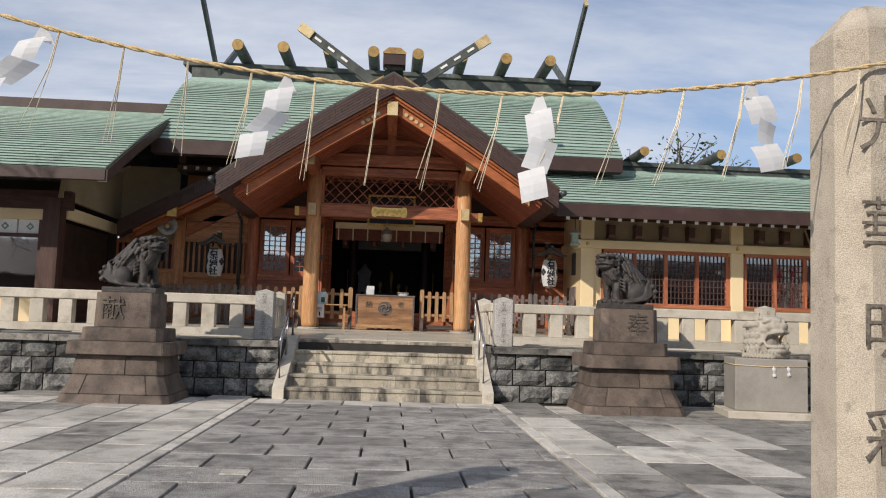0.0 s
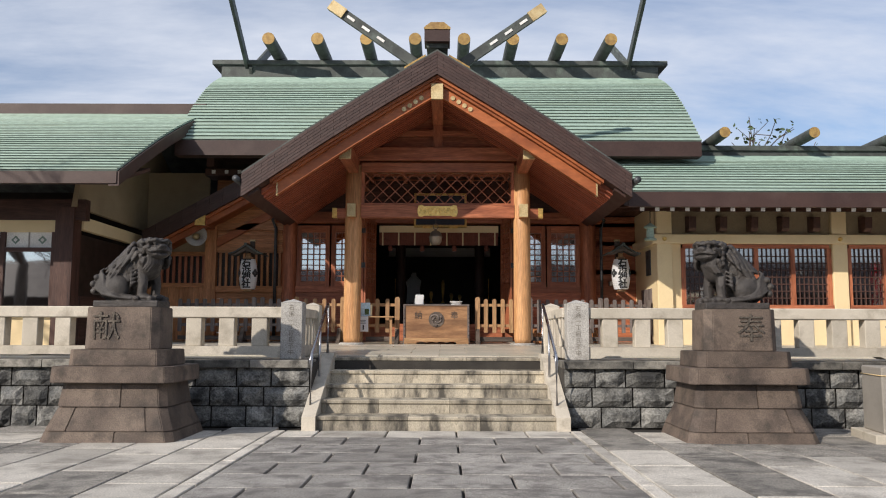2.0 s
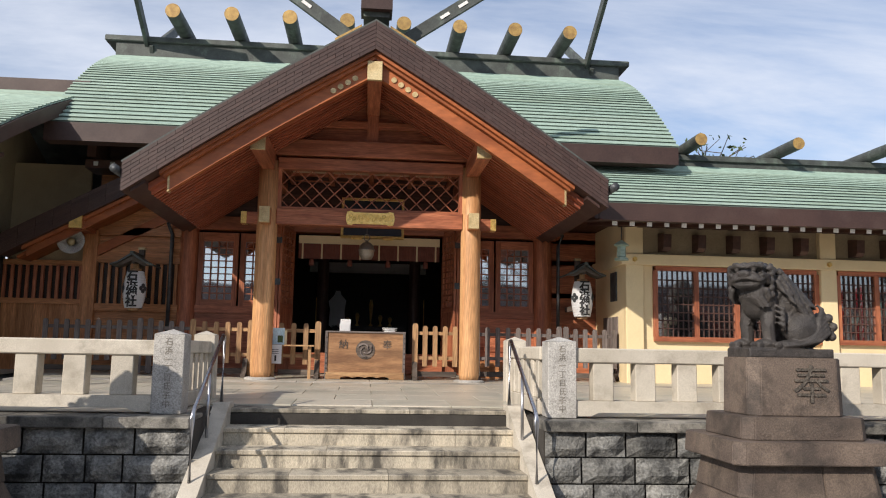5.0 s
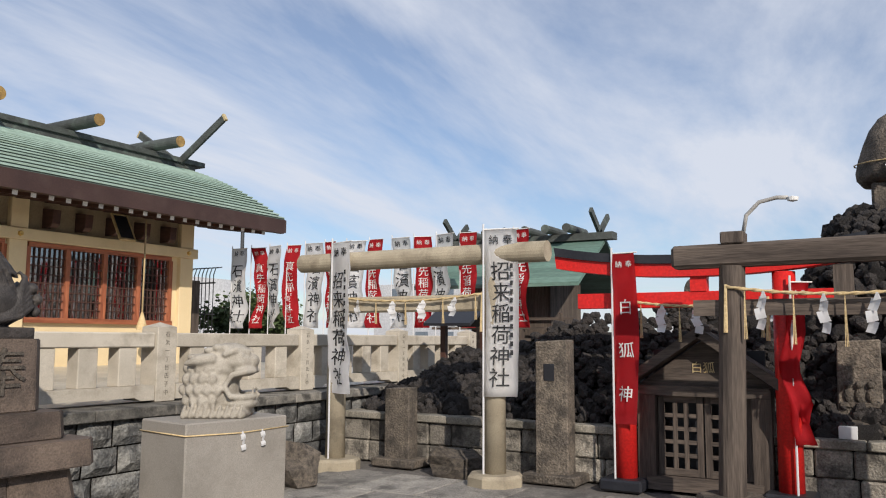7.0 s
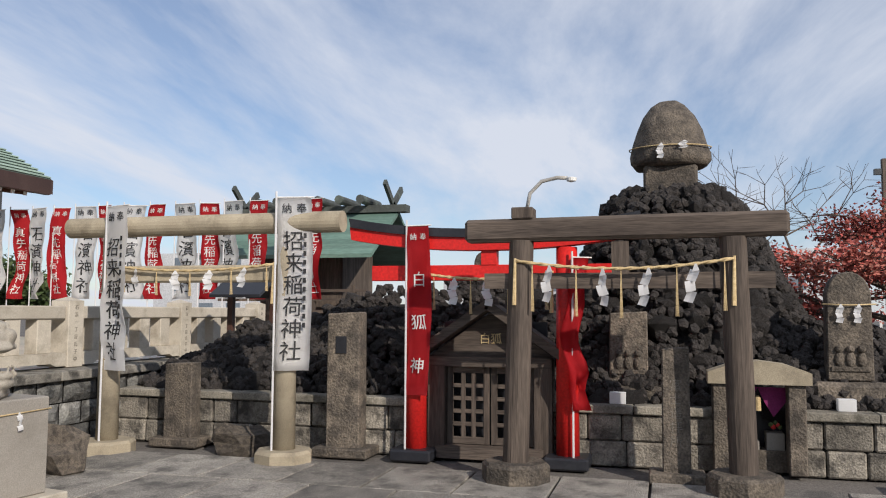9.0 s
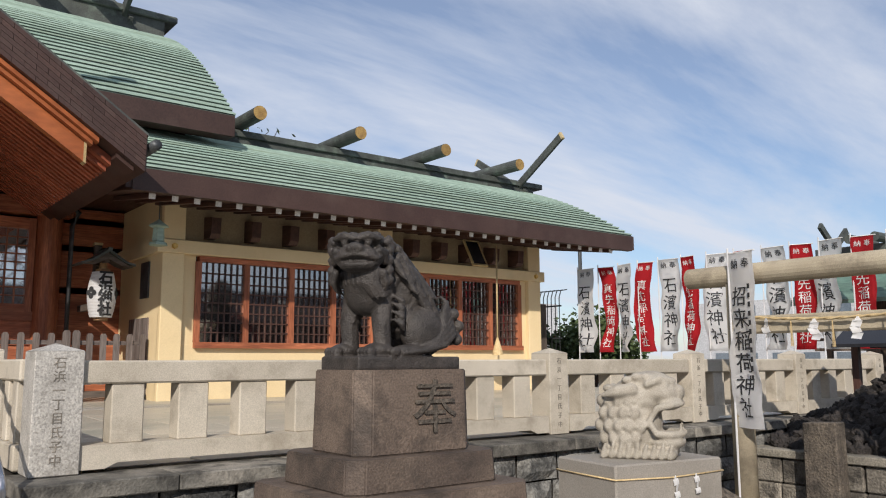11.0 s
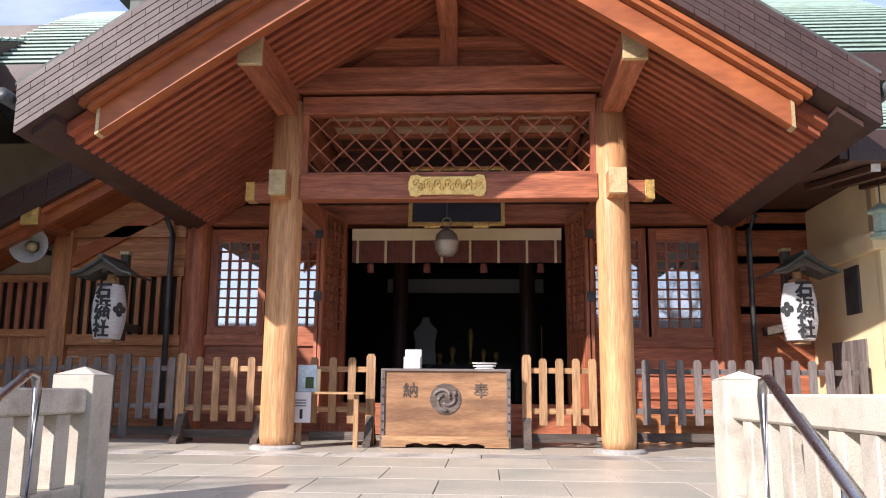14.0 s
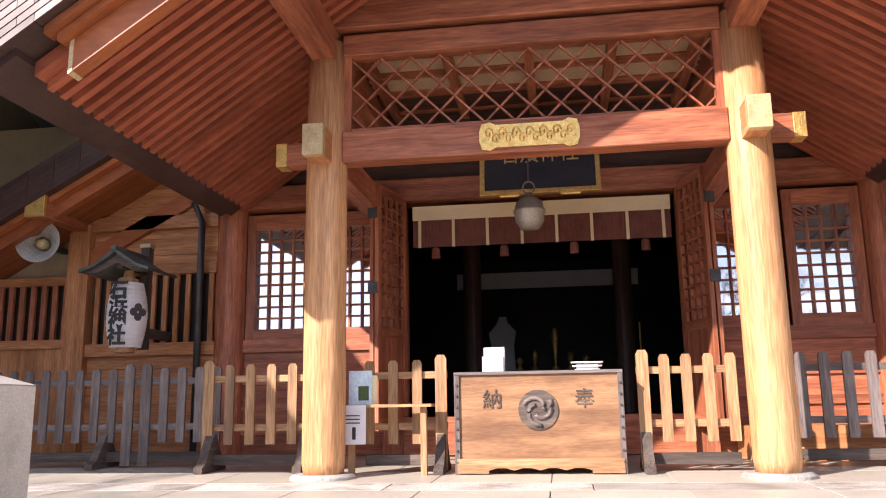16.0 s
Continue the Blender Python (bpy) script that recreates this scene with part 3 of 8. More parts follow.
def forked_finial(x, y, z, ln, lean, parent, w=0.09, h=0.24):
    for s in (-1, 1):
        p, q = Vector((x + 0.06 * s, y - s * 0.25 * math.cos(lean), z - 0.25 * math.sin(lean))), Vector((x + 0.06 * s, y + s * ln * math.cos(lean), z + ln * math.sin(lean)))
        b = part("forked_finial", BM(p, q, w, h, bev=0.01), m_patinadark, parent, "dark crossed finial board")
        d = (q - p).normalized()
        part("finial_tip", BM(q - d * 0.02, q + d * 0.03, w * 1.05, h * 1.02), m_palegold, b)


for sx in (-5.25, 5.25):
    forked_finial(CX + sx, 24.0, 8.45, 3.1, radians(32), hall)

# ---- front wall of the hall ----
PW = 3.56
for s in (-1, 1):
    part("corner_post", C((CX + s * PW, FYW, HF), (CX + s * PW, FYW, 4.1), 0.19, seg=20), cedar["z"], hall)
    part("door_post", B(CX + s * 1.62 - 0.13, CX + s * 1.62 + 0.13, FYW - 0.12, FYW + 0.12, HF, 3.75), cedar["z"], hall)
    x0, x1 = sorted((CX + s * 1.75, CX + s * 3.38))
    part("lower_panel", B(x0, x1, FYW - 0.03, FYW + 0.05, HF, 2.2), cedar["x"], hall)
    part("middle_rail", B(x0, x1, FYW - 0.07, FYW + 0.07, 2.16, 2.3), cedar["x"], hall)
    mid = (x0 + x1) / 2
    for a, b in ((x0, mid), (mid, x1)):
        w = part("lattice_window", B(a + 0.02, a + 0.12, FYW - 0.06, FYW + 0.06, 2.3, 3.75), cedar["z"], hall, "wooden lattice window with reflecting panes")
        part("frame", B(b - 0.12, b - 0.02, FYW - 0.06, FYW + 0.06, 2.3, 3.75), cedar["z"], w)
        part("frame", B(a + 0.12, b - 0.12, FYW - 0.06, FYW + 0.06, 3.58, 3.75), cedar["x"], w)
        part("frame", B(a + 0.12, b - 0.12, FYW - 0.06, FYW + 0.06, 2.3, 2.42), cedar["x"], w)
        pane = part("pane", B(a + 0.12, b - 0.12, FYW + 0.02, FYW + 0.028, 2.42, 3.58), m_coated, w)
        pane.visible_shadow = False
        for k in range(1, 4):
            x = a + 0.12 + (b - a - 0.24) * k / 4
            part("bar", B(x - 0.011, x + 0.011, FYW - 0.02, FYW + 0.018, 2.42, 3.58), cedar["z"], w)
        for k in range(1, 9):
            z = 2.42 + 1.16 * k / 9
            part("bar", B(a + 0.12, b - 0.12, FYW - 0.014, FYW + 0.014, z - 0.009, z + 0.009), cedar["x"], w)
    part("gilt_knob", C((CX + s * PW, FYW - 0.24, 3.93), (CX + s * PW, FYW - 0.19, 3.93), 0.055, 0.07, seg=6), m_gold, hall, "six-petalled gilt nail cover")
part("lintel", B(CX - PW - 0.3, CX + PW + 0.3, FYW - 0.2, FYW + 0.16, 3.80, 4.06, 0.01), cedar["x"], hall)
part("wall_boards", B(CX - PW, CX + PW, FYW - 0.05, FYW + 0.05, 4.05, 6.2), cedar["x"], hall)
part("threshold", B(CX - 1.5, CX + 1.5, FYW - 0.2, FYW + 0.3, HF, 1.42), cedar["x"], hall)
for z in (1.25, 1.5, 1.8):
    for s in (-1, 1):
        x0, x1 = sorted((CX + s * 1.75, CX + s * 3.4))
        part("wall_rail", B(x0, x1, FYW - 0.06, FYW - 0.03, z, z + 0.09), cedar["x"], hall)
# room inside, its gloom put into near-black surfaces
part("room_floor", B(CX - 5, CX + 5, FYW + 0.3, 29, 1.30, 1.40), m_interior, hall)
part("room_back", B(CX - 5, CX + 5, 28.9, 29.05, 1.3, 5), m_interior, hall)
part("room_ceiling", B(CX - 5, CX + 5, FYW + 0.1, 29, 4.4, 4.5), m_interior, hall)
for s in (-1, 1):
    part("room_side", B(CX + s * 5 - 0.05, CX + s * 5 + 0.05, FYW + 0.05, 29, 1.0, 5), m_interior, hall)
part("main_floor_skirt", B(CX - 5.2, CX - PW, FYW + 0.1, FYW + 0.2, HF - 0.1, 4.2), cedar["x"], hall)
part("main_floor_skirt", B(CX + PW, CX + 5.2, FYW + 0.1, FYW + 0.2, HF - 0.1, 4.2), cedar["x"], hall)

# ---- porch ----
PY = 19.17
porch = thing("porch", (CX, PY, tz(PY)), "gabled timber porch with two round columns", "porch", kind="structure")
PB = tz(PY)
for x in (CX - 1.78, CX + 1.78):
    part("column_base", lathe(bmesh.new(), [(0.27, 0), (0.27, 0.03), (0.24, 0.05)], (x, PY, PB - 0.01), 28), m_granitegrey, porch)
    part("column", lathe(bmesh.new(), [(0.165, 0), (0.178, 0.1), (0.178, 2.4), (0.172, 3.74)], (x, PY, PB + 0.035), 28), m_column, porch, "round orange cypress column", smooth=True)
    s = -1 if x < CX else 1
    # cross beam end through the column, with its brass cap
    part("beam_end", B(x - 0.085, x + 0.085, PY - 0.42, PY - 0.1, 3.60, 3.86), cypress["y"], porch)
    part("beam_cap", B(x - 0.09, x + 0.09, PY - 0.44, PY - 0.36, 3.595, 3.865, 0.004), m_palegold, porch, "pale brass beam cap")
    part("beam_nose", B(*sorted((x + s * 0.12, x + s * 0.42)), PY - 0.08, PY + 0.08, 3.62, 3.82), cedar["x"], porch)
    part("nose_cap", B(*sorted((x + s * 0.34, x + s * 0.44)), PY - 0.085, PY + 0.085, 3.615, 3.825, 0.003), m_gold, porch, "gilt fitting on the beam nose")
    # tie beam back to the hall and purlin
    part("tie_beam", B(x - 0.1, x + 0.1, PY + 0.1, FYW, 3.60, 3.86), cedar["y"], porch)
    part("purlin", B(x - 0.11, x + 0.11, 17.62, FYW, 4.56, 4.86, 0.008), cedar["y"], porch)
    part("purlin_cap", B(x - 0.115, x + 0.115, 17.57, 17.63, 4.555, 4.865, 0.004), m_palegold, porch, "pale brass purlin cap")
part("lower_beam", B(CX - 1.62, CX + 1.62, PY - 0.1, PY + 0.1, 3.62, 3.90, 0.008), cedar["x"], porch)
part("upper_beam", B(CX - 1.62, CX + 1.62, PY - 0.09, PY + 0.09, 4.60, 4.80, 0.008), cedar["x"], porch)
part("top_beam", B(CX - 1.95, CX + 1.95, PY - 0.15, PY + 0.15, 4.84, 5.12, 0.01), cedar["x"], porch)
for s in (-1, 1):
    part("lattice_side", B(*sorted((CX + s * 1.55, CX + s * 1.64)), PY - 0.05, PY + 0.05, 3.90, 4.60), cedar["z"], porch)
lattice = part("diagonal_lattice", B(CX - 1.55, CX + 1.55, PY - 0.03, PY + 0.03, 3.90, 3.94), cedar["x"], porch, "open diagonal lattice of thin slats")
H = 0.64
for k in range(-2, 12):
    for s in (-1, 1):
        # slats at 45 degrees, cut to the panel
        c = -1.55 + 0.262 * k + (0.13 if s > 0 else 0.0)
        a, b = (c, c + H) if s > 0 else (c + H, c)
        za, zb = 3.94, 4.58
        lo, hi = -1.55, 1.55
        p, q = Vector((a, za)), Vector((b, zb))
        if max(p.x, q.x) <= lo or min(p.x, q.x) >= hi:
            continue
        d = (q - p) / (q.x - p.x)
        if p.x < lo:
            p = p + d * (lo - p.x)
        if p.x > hi:
            p = p + d * (hi - p.x)
        if q.x < lo:
            q = q + d * (lo - q.x)
        if q.x > hi:
            q = q + d * (hi - q.x)
        part("slat", BM((CX + p.x, PY + 0.012 * s, p.y), (CX + q.x, PY + 0.012 * s, q.y), 0.016, 0.03, up=(0, 1, 0)), cedar["z"], lattice)

# gable: slope from the peak to the eaves
PKZ, EVX, EVZ, GY = 6.55, 3.62, 4.2, 17.02
SL = (PKZ - EVZ) / EVX
ANG = math.atan(SL)


def slope_piece(name, u0, u1, dz0, dz1, y0, y1, s, m, label=""):
    """A board that follows the roof slope on one side: u out from the middle, dz above the slope line at the outer surface."""
    z = lambda u: PKZ - SL * u + 0.05 * math.sin(math.pi * min(u / EVX, 1))
    n = max(1, round((u1 - u0) / 0.35))
    us = [u0 + (u1 - u0) * i / n for i in range(n + 1)]
    return part(name, prism(bmesh.new(), [(CX + s * u, z(u) + dz0) for u in us] + [(CX + s * u, z(u) + dz1) for u in us[::-1]], "y", y0, y1), m, porch, label)


ucedar = {s: mat("sloping_cedar" + ("_left" if s < 0 else "_right"), (0.40, 0.125, 0.04), (0.24, 0.065, 0.02), 0.5, 9, 60, 0.1, (0.1, 1, 0.3), dirt=(0.12, 0.035, 0.015), dirt_amt=0.3) for s in (-1, 1)}
soffit_wood = mat("red_soffit_cedar", (0.40, 0.115, 0.056), (0.25, 0.068, 0.034), 0.5, 9, 60, 0.1, (0.1, 1, 0.3), dirt=(0.08, 0.024, 0.012), dirt_amt=0.35)
for s in (-1, 1):
    # roof body with its thick copper edge
    slope_piece("porch_roof", 0, EVX, -0.13, -0.06, GY + 0.5, 22.5, s, m_patina, "green copper porch roof")
    # thick edge of thin lapped copper sheets
    n, rh = 15, 0.062
    for r in range(7):
        sh = 0.5 * (r % 2)
        us = [0.0] + [EVX * (k + sh) / n for k in range(n + 1) if 0 < k + sh < n] + [EVX]
        for u0, u1 in zip(us, us[1:]):
            slope_piece("edge_sheet", u0 + 0.002, u1 - 0.002, -0.485 + rh * r, -0.487 + rh * (r + 1), GY - 0.005 * r, GY + 0.5, s, m_darkcopper)
    slope_piece("edge_strip", 0.0, EVX + 0.02, -0.05, -0.02, GY - 0.02, GY + 0.55, s, m_patinadark)
    slope_piece("eave_board", EVX - 0.10, EVX + 0.02, -0.46, -0.05, GY + 0.02, 21.2, s, m_darkcopper)
    # bargeboards, stepped
    slope_piece("bargeboard", 0, EVX - 0.50, -0.545, -0.49, GY + 0.08, GY + 0.2, s, ucedar[s])
    slope_piece("bargeboard", 0, EVX - 0.55, -0.60, -0.548, GY + 0.15, GY + 0.28, s, ucedar[s])
    slope_piece("bargeboard", 0, EVX - 0.62, -0.83, -0.603, GY + 0.24, GY + 0.36, s, ucedar[s], "broad orange bargeboard")
    slope_piece("barge_tip", EVX - 0.62, EVX - 0.59, -0.835, -0.60, GY + 0.235, GY + 0.365, s, m_palegold)
    # soffit with ribs running up the slope
    slope_piece("soffit", 0, EVX - 0.30, -0.60, -0.50, GY + 0.3, 21.2, s, soffit_wood)
    slope_piece("eave_underside", EVX - 0.30, EVX - 0.10, -0.54, -0.46, GY + 0.1, 21.2, s, m_darkcopper, "dark copper underside of the eave")
    for k in range(26):
        y = GY + 0.42 + k * 0.145
        slope_piece("soffit_rafter", 0.05, EVX - 0.32, -0.665, -0.60, y, y + 0.07, s, soffit_wood)
    tube("gutter", [(CX + s * (EVX + 0.1), y, EVZ - 0.16) for y in (16.95, 18.5, 20.2, 21.0)], 0.065, m_iron, porch, 10)
    tube("downpipe", [(CX + s * (EVX + 0.1), 21.0, EVZ - 0.2), (CX + s * 3.9, 21.05, EVZ - 0.35), (CX + s * 3.82, 21.1, EVZ - 0.55), (CX + s * 3.82, 21.1, HF)], 0.04, m_iron, porch, 8)
    part("gable_strut", BM((CX + s * 1.75, PY, 5.1), (CX + s * 0.1, PY, 5.1 + 1.65 * SL), 0.12, 0.2), cedar["x"], porch)
    for k in range(4):
        part("rafter_peg", C((CX + s * (0.30 + 0.11 * k), 17.24, PKZ - 0.70 - SL * (0.30 + 0.11 * k)), (CX + s * (0.30 + 0.11 * k), 17.30, PKZ - 0.70 - SL * (0.30 + 0.11 * k)), 0.045, seg=10), m_palegold, porch)
    fin = lambda u, fy: (CX + s * u, GY + fy + 0.07 * s, PKZ - 0.50 + 0.705 * u)
    part("porch_finial", BM(fin(0.2, 0.35), fin(2.06, 0.35), 0.07, 0.2, up=(0, 0, 1), bev=0.006), m_patinadark, porch, "dark crossed finial board with cut slots")
    part("finial_tip", BM(fin(1.80, 0.30), fin(2.07, 0.30), 0.05, 0.206), m_palegold, porch)
    for k in range(3):
        part("finial_slot", BM(fin(1.02 + 0.29 * k, 0.312), fin(1.16 + 0.29 * k, 0.312), 0.02, 0.05), m_white, porch)
    slope_piece("peak_plate", 0.22, 0.62, -0.018, 0.02, GY - 0.01, GY + 0.3, s, m_logend)
part("king_post", B(CX - 0.1, CX + 0.1, PY - 0.07, PY + 0.07, 5.12, 6.0), cedar["z"], porch)
part("gable_rail", B(CX - 0.95, CX + 0.95, PY - 0.05, PY + 0.05, 5.38, 5.5), cedar["x"], porch)
part("gable_boards", prism(bmesh.new(), [(CX - 1.8, 5.1), (CX + 1.8, 5.1), (CX, 5.1 + 1.8 * SL)], "y", PY + 0.05, PY + 0.09), cedar["x"], porch)
part("ridge_purlin", B(CX - 0.11, CX + 0.11, 17.2, 21, 5.62, 5.90), cedar["y"], porch)
part("ridge_purlin_cap", B(CX - 0.115, CX + 0.115, 17.14, 17.21, 5.61, 5.91, 0.004), m_palegold, porch)
part("porch_ridge", B(CX - 0.2, CX + 0.2, GY, 22.5, PKZ + 0.02, PKZ + 0.22), m_patinadark, porch)
bm = prism(bmesh.new(), [(CX - 0.24, PKZ + 0.1), (CX + 0.24, PKZ + 0.1), (CX + 0.24, PKZ + 0.36), (CX + 0.12, PKZ + 0.46), (CX - 0.12, PKZ + 0.46), (CX - 0.24, PKZ + 0.36)], "y", GY - 0.12, GY + 0.3)
part("ridge_end_box", bm, m_darkcopper, porch)
bm = prism(bmesh.new(), [(CX - 0.25, PKZ + 0.33), (CX + 0.25, PKZ + 0.33), (CX + 0.25, PKZ + 0.365), (CX + 0.125, PKZ + 0.465), (CX - 0.125, PKZ + 0.465), (CX - 0.25, PKZ + 0.365)], "y", GY - 0.135, GY - 0.11)
part("ridge_end_trim", bm, m_logend, porch)

# coffered ceiling over the porch
m_ceil = mat("pale_ceiling_board", (0.50, 0.37, 0.24), (0.42, 0.30, 0.19), 0.7, 3, 60, 0.05)
part("porch_ceiling", B(CX - 1.68, CX + 1.68, PY + 0.12, FYW - 0.06, 4.86, 4.9), m_ceil, porch, "pale boarded ceiling between dark beams")
for k in range(5):
    x = CX - 1.55 + 0.775 * k
    part("ceiling_beam", B(x - 0.045, x + 0.045, PY + 0.12, FYW - 0.06, 4.76, 4.862), cedar["y"], porch)
for k in range(4):
    y = PY + 0.45 + 0.5 * k
    part("ceiling_batten", B(CX - 1.6, CX + 1.6, y - 0.03, y + 0.03, 4.80, 4.858), cedar["x"], porch)

# ---- right wing ----
wing = thing("right_wing", (9, 20, tz(20)), "cream-walled wing with lattice windows and green copper roof", "shrine building", kind="structure")
WW = 19.62
EY, EZ, RY, RZ = 18.0, 4.0, 21.2, 5.42
WX0, WX1 = 3.75, 13.72


def wing_prof(sg):
    def f(u):
        y = EY + (RY - EY) * u
        return (y if sg > 0 else 2 * RY - y), EZ + (RZ - EZ) * u + 0.13 * math.sin(math.pi * u)
    return f


roof_sheet("roof", wing_prof(1), WX0, WX1, 20, wing, m_patina, 0.1)["label"] = "green copper roof in fine courses"
roof_sheet("roof", wing_prof(-1), WX0, WX1, 12, wing, m_patina, 0.1)["label"] = "green copper roof in fine courses"
part("fascia", B(WX0 + 0.1, WX1 - 0.1, EY - 0.02, EY + 0.1, EZ - 0.30, EZ - 0.01), m_darkcopper, wing)
part("soffit", prism(bmesh.new(), [(EY + 0.1, EZ - 0.29), (WW + 0.1, EZ - 0.06), (WW + 0.1, EZ + 0.02), (EY + 0.1, EZ - 0.2)], "x", WX0 + 0.1, WX1 - 0.1), darkwood["y"], wing)
for sx in (WX0 + 0.12, WX1 - 0.12):
    pr = [wing_prof(1)(u / 8) for u in range(9)] + [wing_prof(-1)(1 - u / 8) for u in range(1, 9)]
    part("verge", prism(bmesh.new(), [(y, z - 0.01) for y, z in pr] + [(y, z - 0.28) for y, z in pr[::-1]], "x", sx - 0.1, sx + 0.1), m_darkcopper, wing)
part("ridge", B(WX0 + 0.2, WX1 + 0.35, RY - 0.3, RY + 0.3, RZ + 0.08, RZ + 0.2, 0.01), m_patinadark, wing)
part("ridge_base", B(WX0 + 0.2, WX1 + 0.1, RY - 0.24, RY + 0.24, RZ - 0.15, RZ + 0.08), m_patinadark, wing)
for x in (6.557, 8.58, 10.6, 12.634):
    ridge_log(x, 20.15, 22.25, RZ + 0.33, 0.125, wing)
forked_finial(13.45, RY - 0.1, RZ + 0.05, 1.75, radians(32), wing, 0.07, 0.17)
me_raf = mesh_of(B(-0.04, 0.04, -1.6, 0.0, -0.03, 0.03), "rafter")
me_rafend = mesh_of(B(-0.042, 0.042, -0.012, 0.0, -0.04, 0.04), "rafter_end")
for k in range(31):
    x = 4.15 + 0.3 * k
    if x < 13.3:
        at = pose(x, EY + 0.14, EZ - 0.325, 7.8)
        link("rafter", me_raf, darkwood["y"], wing, at=at @ pose(0, 0, 0, 0, 0, 180))
        link("rafter_end", me_rafend, m_white, wing, "white-painted rafter end", at=at)
ZB = tz(19.6) - 0.02
GLX = [(5.37, 8.51), (8.94, 12.03)]
part("wall", B(4.79, 12.56, WW, WW + 0.12, ZB, 1.78), m_cream, wing)
part("wall", B(4.79, 12.56, WW, WW + 0.12, 3.14, 3.34), m_cream, wing)
# browner, darker plaster than the cream walls
m_taupe = mat("brown_plaster", (0.38, 0.30, 0.19), (0.29, 0.225, 0.14), 0.9, 1.2, 60, 0.05, dirt=(0.2, 0.15, 0.1), dirt_amt=0.4, vary=0.03)
part("frieze_panel", B(4.79, 12.56, WW + 0.01, WW + 0.12, 3.34, 4.2), m_taupe, wing, "brown plaster panel under the eave")
for a, b in ((4.79, 5.33), (8.54, 8.91), (12.06, 12.56)):
    part("wall", B(a, b, WW, WW + 0.12, 1.78, 3.14), m_cream, wing)
for a, b in ((4.79, 5.12), (8.56, 8.88), (12.22, 12.56)):
    part("pillar", B(a, b, WW - 0.1, WW + 0.02, ZB, 3.14, 0.01), m_cream, wing)
    part("pillar_top", B(a, b, WW - 0.1, WW + 0.02, 3.34, 3.95, 0.01), m_cream, wing)
part("wall_beam", B(4.70, 12.66, WW - 0.13, WW + 0.02, 3.14, 3.34, 0.01), m_cream, wing)
part("end_wall", B(12.44, 12.56, WW + 0.12, 22.8, ZB, 4.3), m_cream, wing)
part("side_wall", B(4.79, 4.91, WW + 0.12, 22.8, ZB, 4.3), m_cream, wing)
part("side_vent", B(4.77, 4.79, 20.0, 20.9, 1.0, 2.2), greywood["z"], wing)
part("side_panel", B(4.76, 4.79, 20.05, 20.4, 2.5, 3.05), m_iron, wing)
part("side_beam", B(4.72, 4.79, WW, 22.8, 3.14, 3.34), m_cream, wing)
part("back_wall", B(4.79, 12.56, 22.7, 22.8, ZB, 4.3), m_cream, wing)
part("ceiling", B(4.79, 12.56, WW, 22.8, 4.2, 4.25), m_cream, wing)
# near-black floor and back put the unlit room's darkness into colour
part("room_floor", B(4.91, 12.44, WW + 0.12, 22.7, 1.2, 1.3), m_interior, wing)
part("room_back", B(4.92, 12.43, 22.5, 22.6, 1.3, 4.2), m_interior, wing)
for x in (4.95, 8.72, 12.4):
    part("gilt_knob", C((x, WW - 0.17, 3.24), (x, WW - 0.13, 3.24), 0.04, 0.05, seg=6), m_gold, wing, "small gilt nail cover")
for a, b in ((5.12, 8.56), (8.88, 12.22)):
    for k in range(5):
        x = a + (b - a) * (k + 0.6) / 5.2
        bm = prism(bmesh.new(), [(WW - 0.30, 3.70), (WW - 0.28, 3.46), (WW - 0.22, 3.40), (WW + 0.01, 3.40), (WW + 0.01, 3.74)], "x", x - 0.075, x + 0.075)
        part("eave_bracket", bm, darkwood["y"], wing)
for a, b in GLX:
    w = part("window", B(a, b, WW - 0.05, WW + 0.05, 3.05, 3.13), cedar["x"], wing, "wide red-brown lattice window in four sashes")
    part("sill", B(a - 0.04, b + 0.04, WW - 0.09, WW + 0.06, 1.74, 1.83), cedar["x"], w)
    n = 4
    for k in range(n + 1):
        x = a + (b - a) * k / n
        part("mullion", B(x - 0.045, x + 0.045, WW - 0.04, WW + 0.04, 1.83, 3.05), cedar["z"], w)
    for k in range(n):
        u, v = a + (b - a) * k / n + 0.045, a + (b - a) * (k + 1) / n - 0.045
        p = part("pane", B(u, v, WW + 0.02, WW + 0.026, 1.83, 3.05), m_glass, w)
        p.visible_shadow = False
        for j in range(1, 7):
            x = u + (v - u) * j / 7
            part("bar", B(x - 0.0065, x + 0.0065, WW - 0.012, WW + 0.018, 1.83, 3.05), darkwood["z"], w)
        for z in (1.98, 2.13, 2.28, 2.43, 2.58, 2.73, 2.88):
            part("bar", B(u, v, WW - 0.008, WW + 0.012, z - 0.010, z + 0.010), darkwood["x"], w)
    part("inner_valance", B(a, b, WW + 0.04, WW + 0.05, 2.64, 3.05), m_white, w)

# ---- left wing ----
lwing = thing("left_wing", (-10, 19, tz(18)), "left wing with dark posts and green copper roof", "shrine building", kind="structure")
LEY, LEZ, LRY, LRZ, LX1 = 16.0, 3.98, 21.0, 6.36, -5.45


def lw_prof(sg):
    def f(u):
        y = LEY + (LRY - LEY) * u
        return (y if sg > 0 else 2 * LRY - y), LEZ + (LRZ - LEZ) * u + 0.1 * math.sin(math.pi * u)
    return f


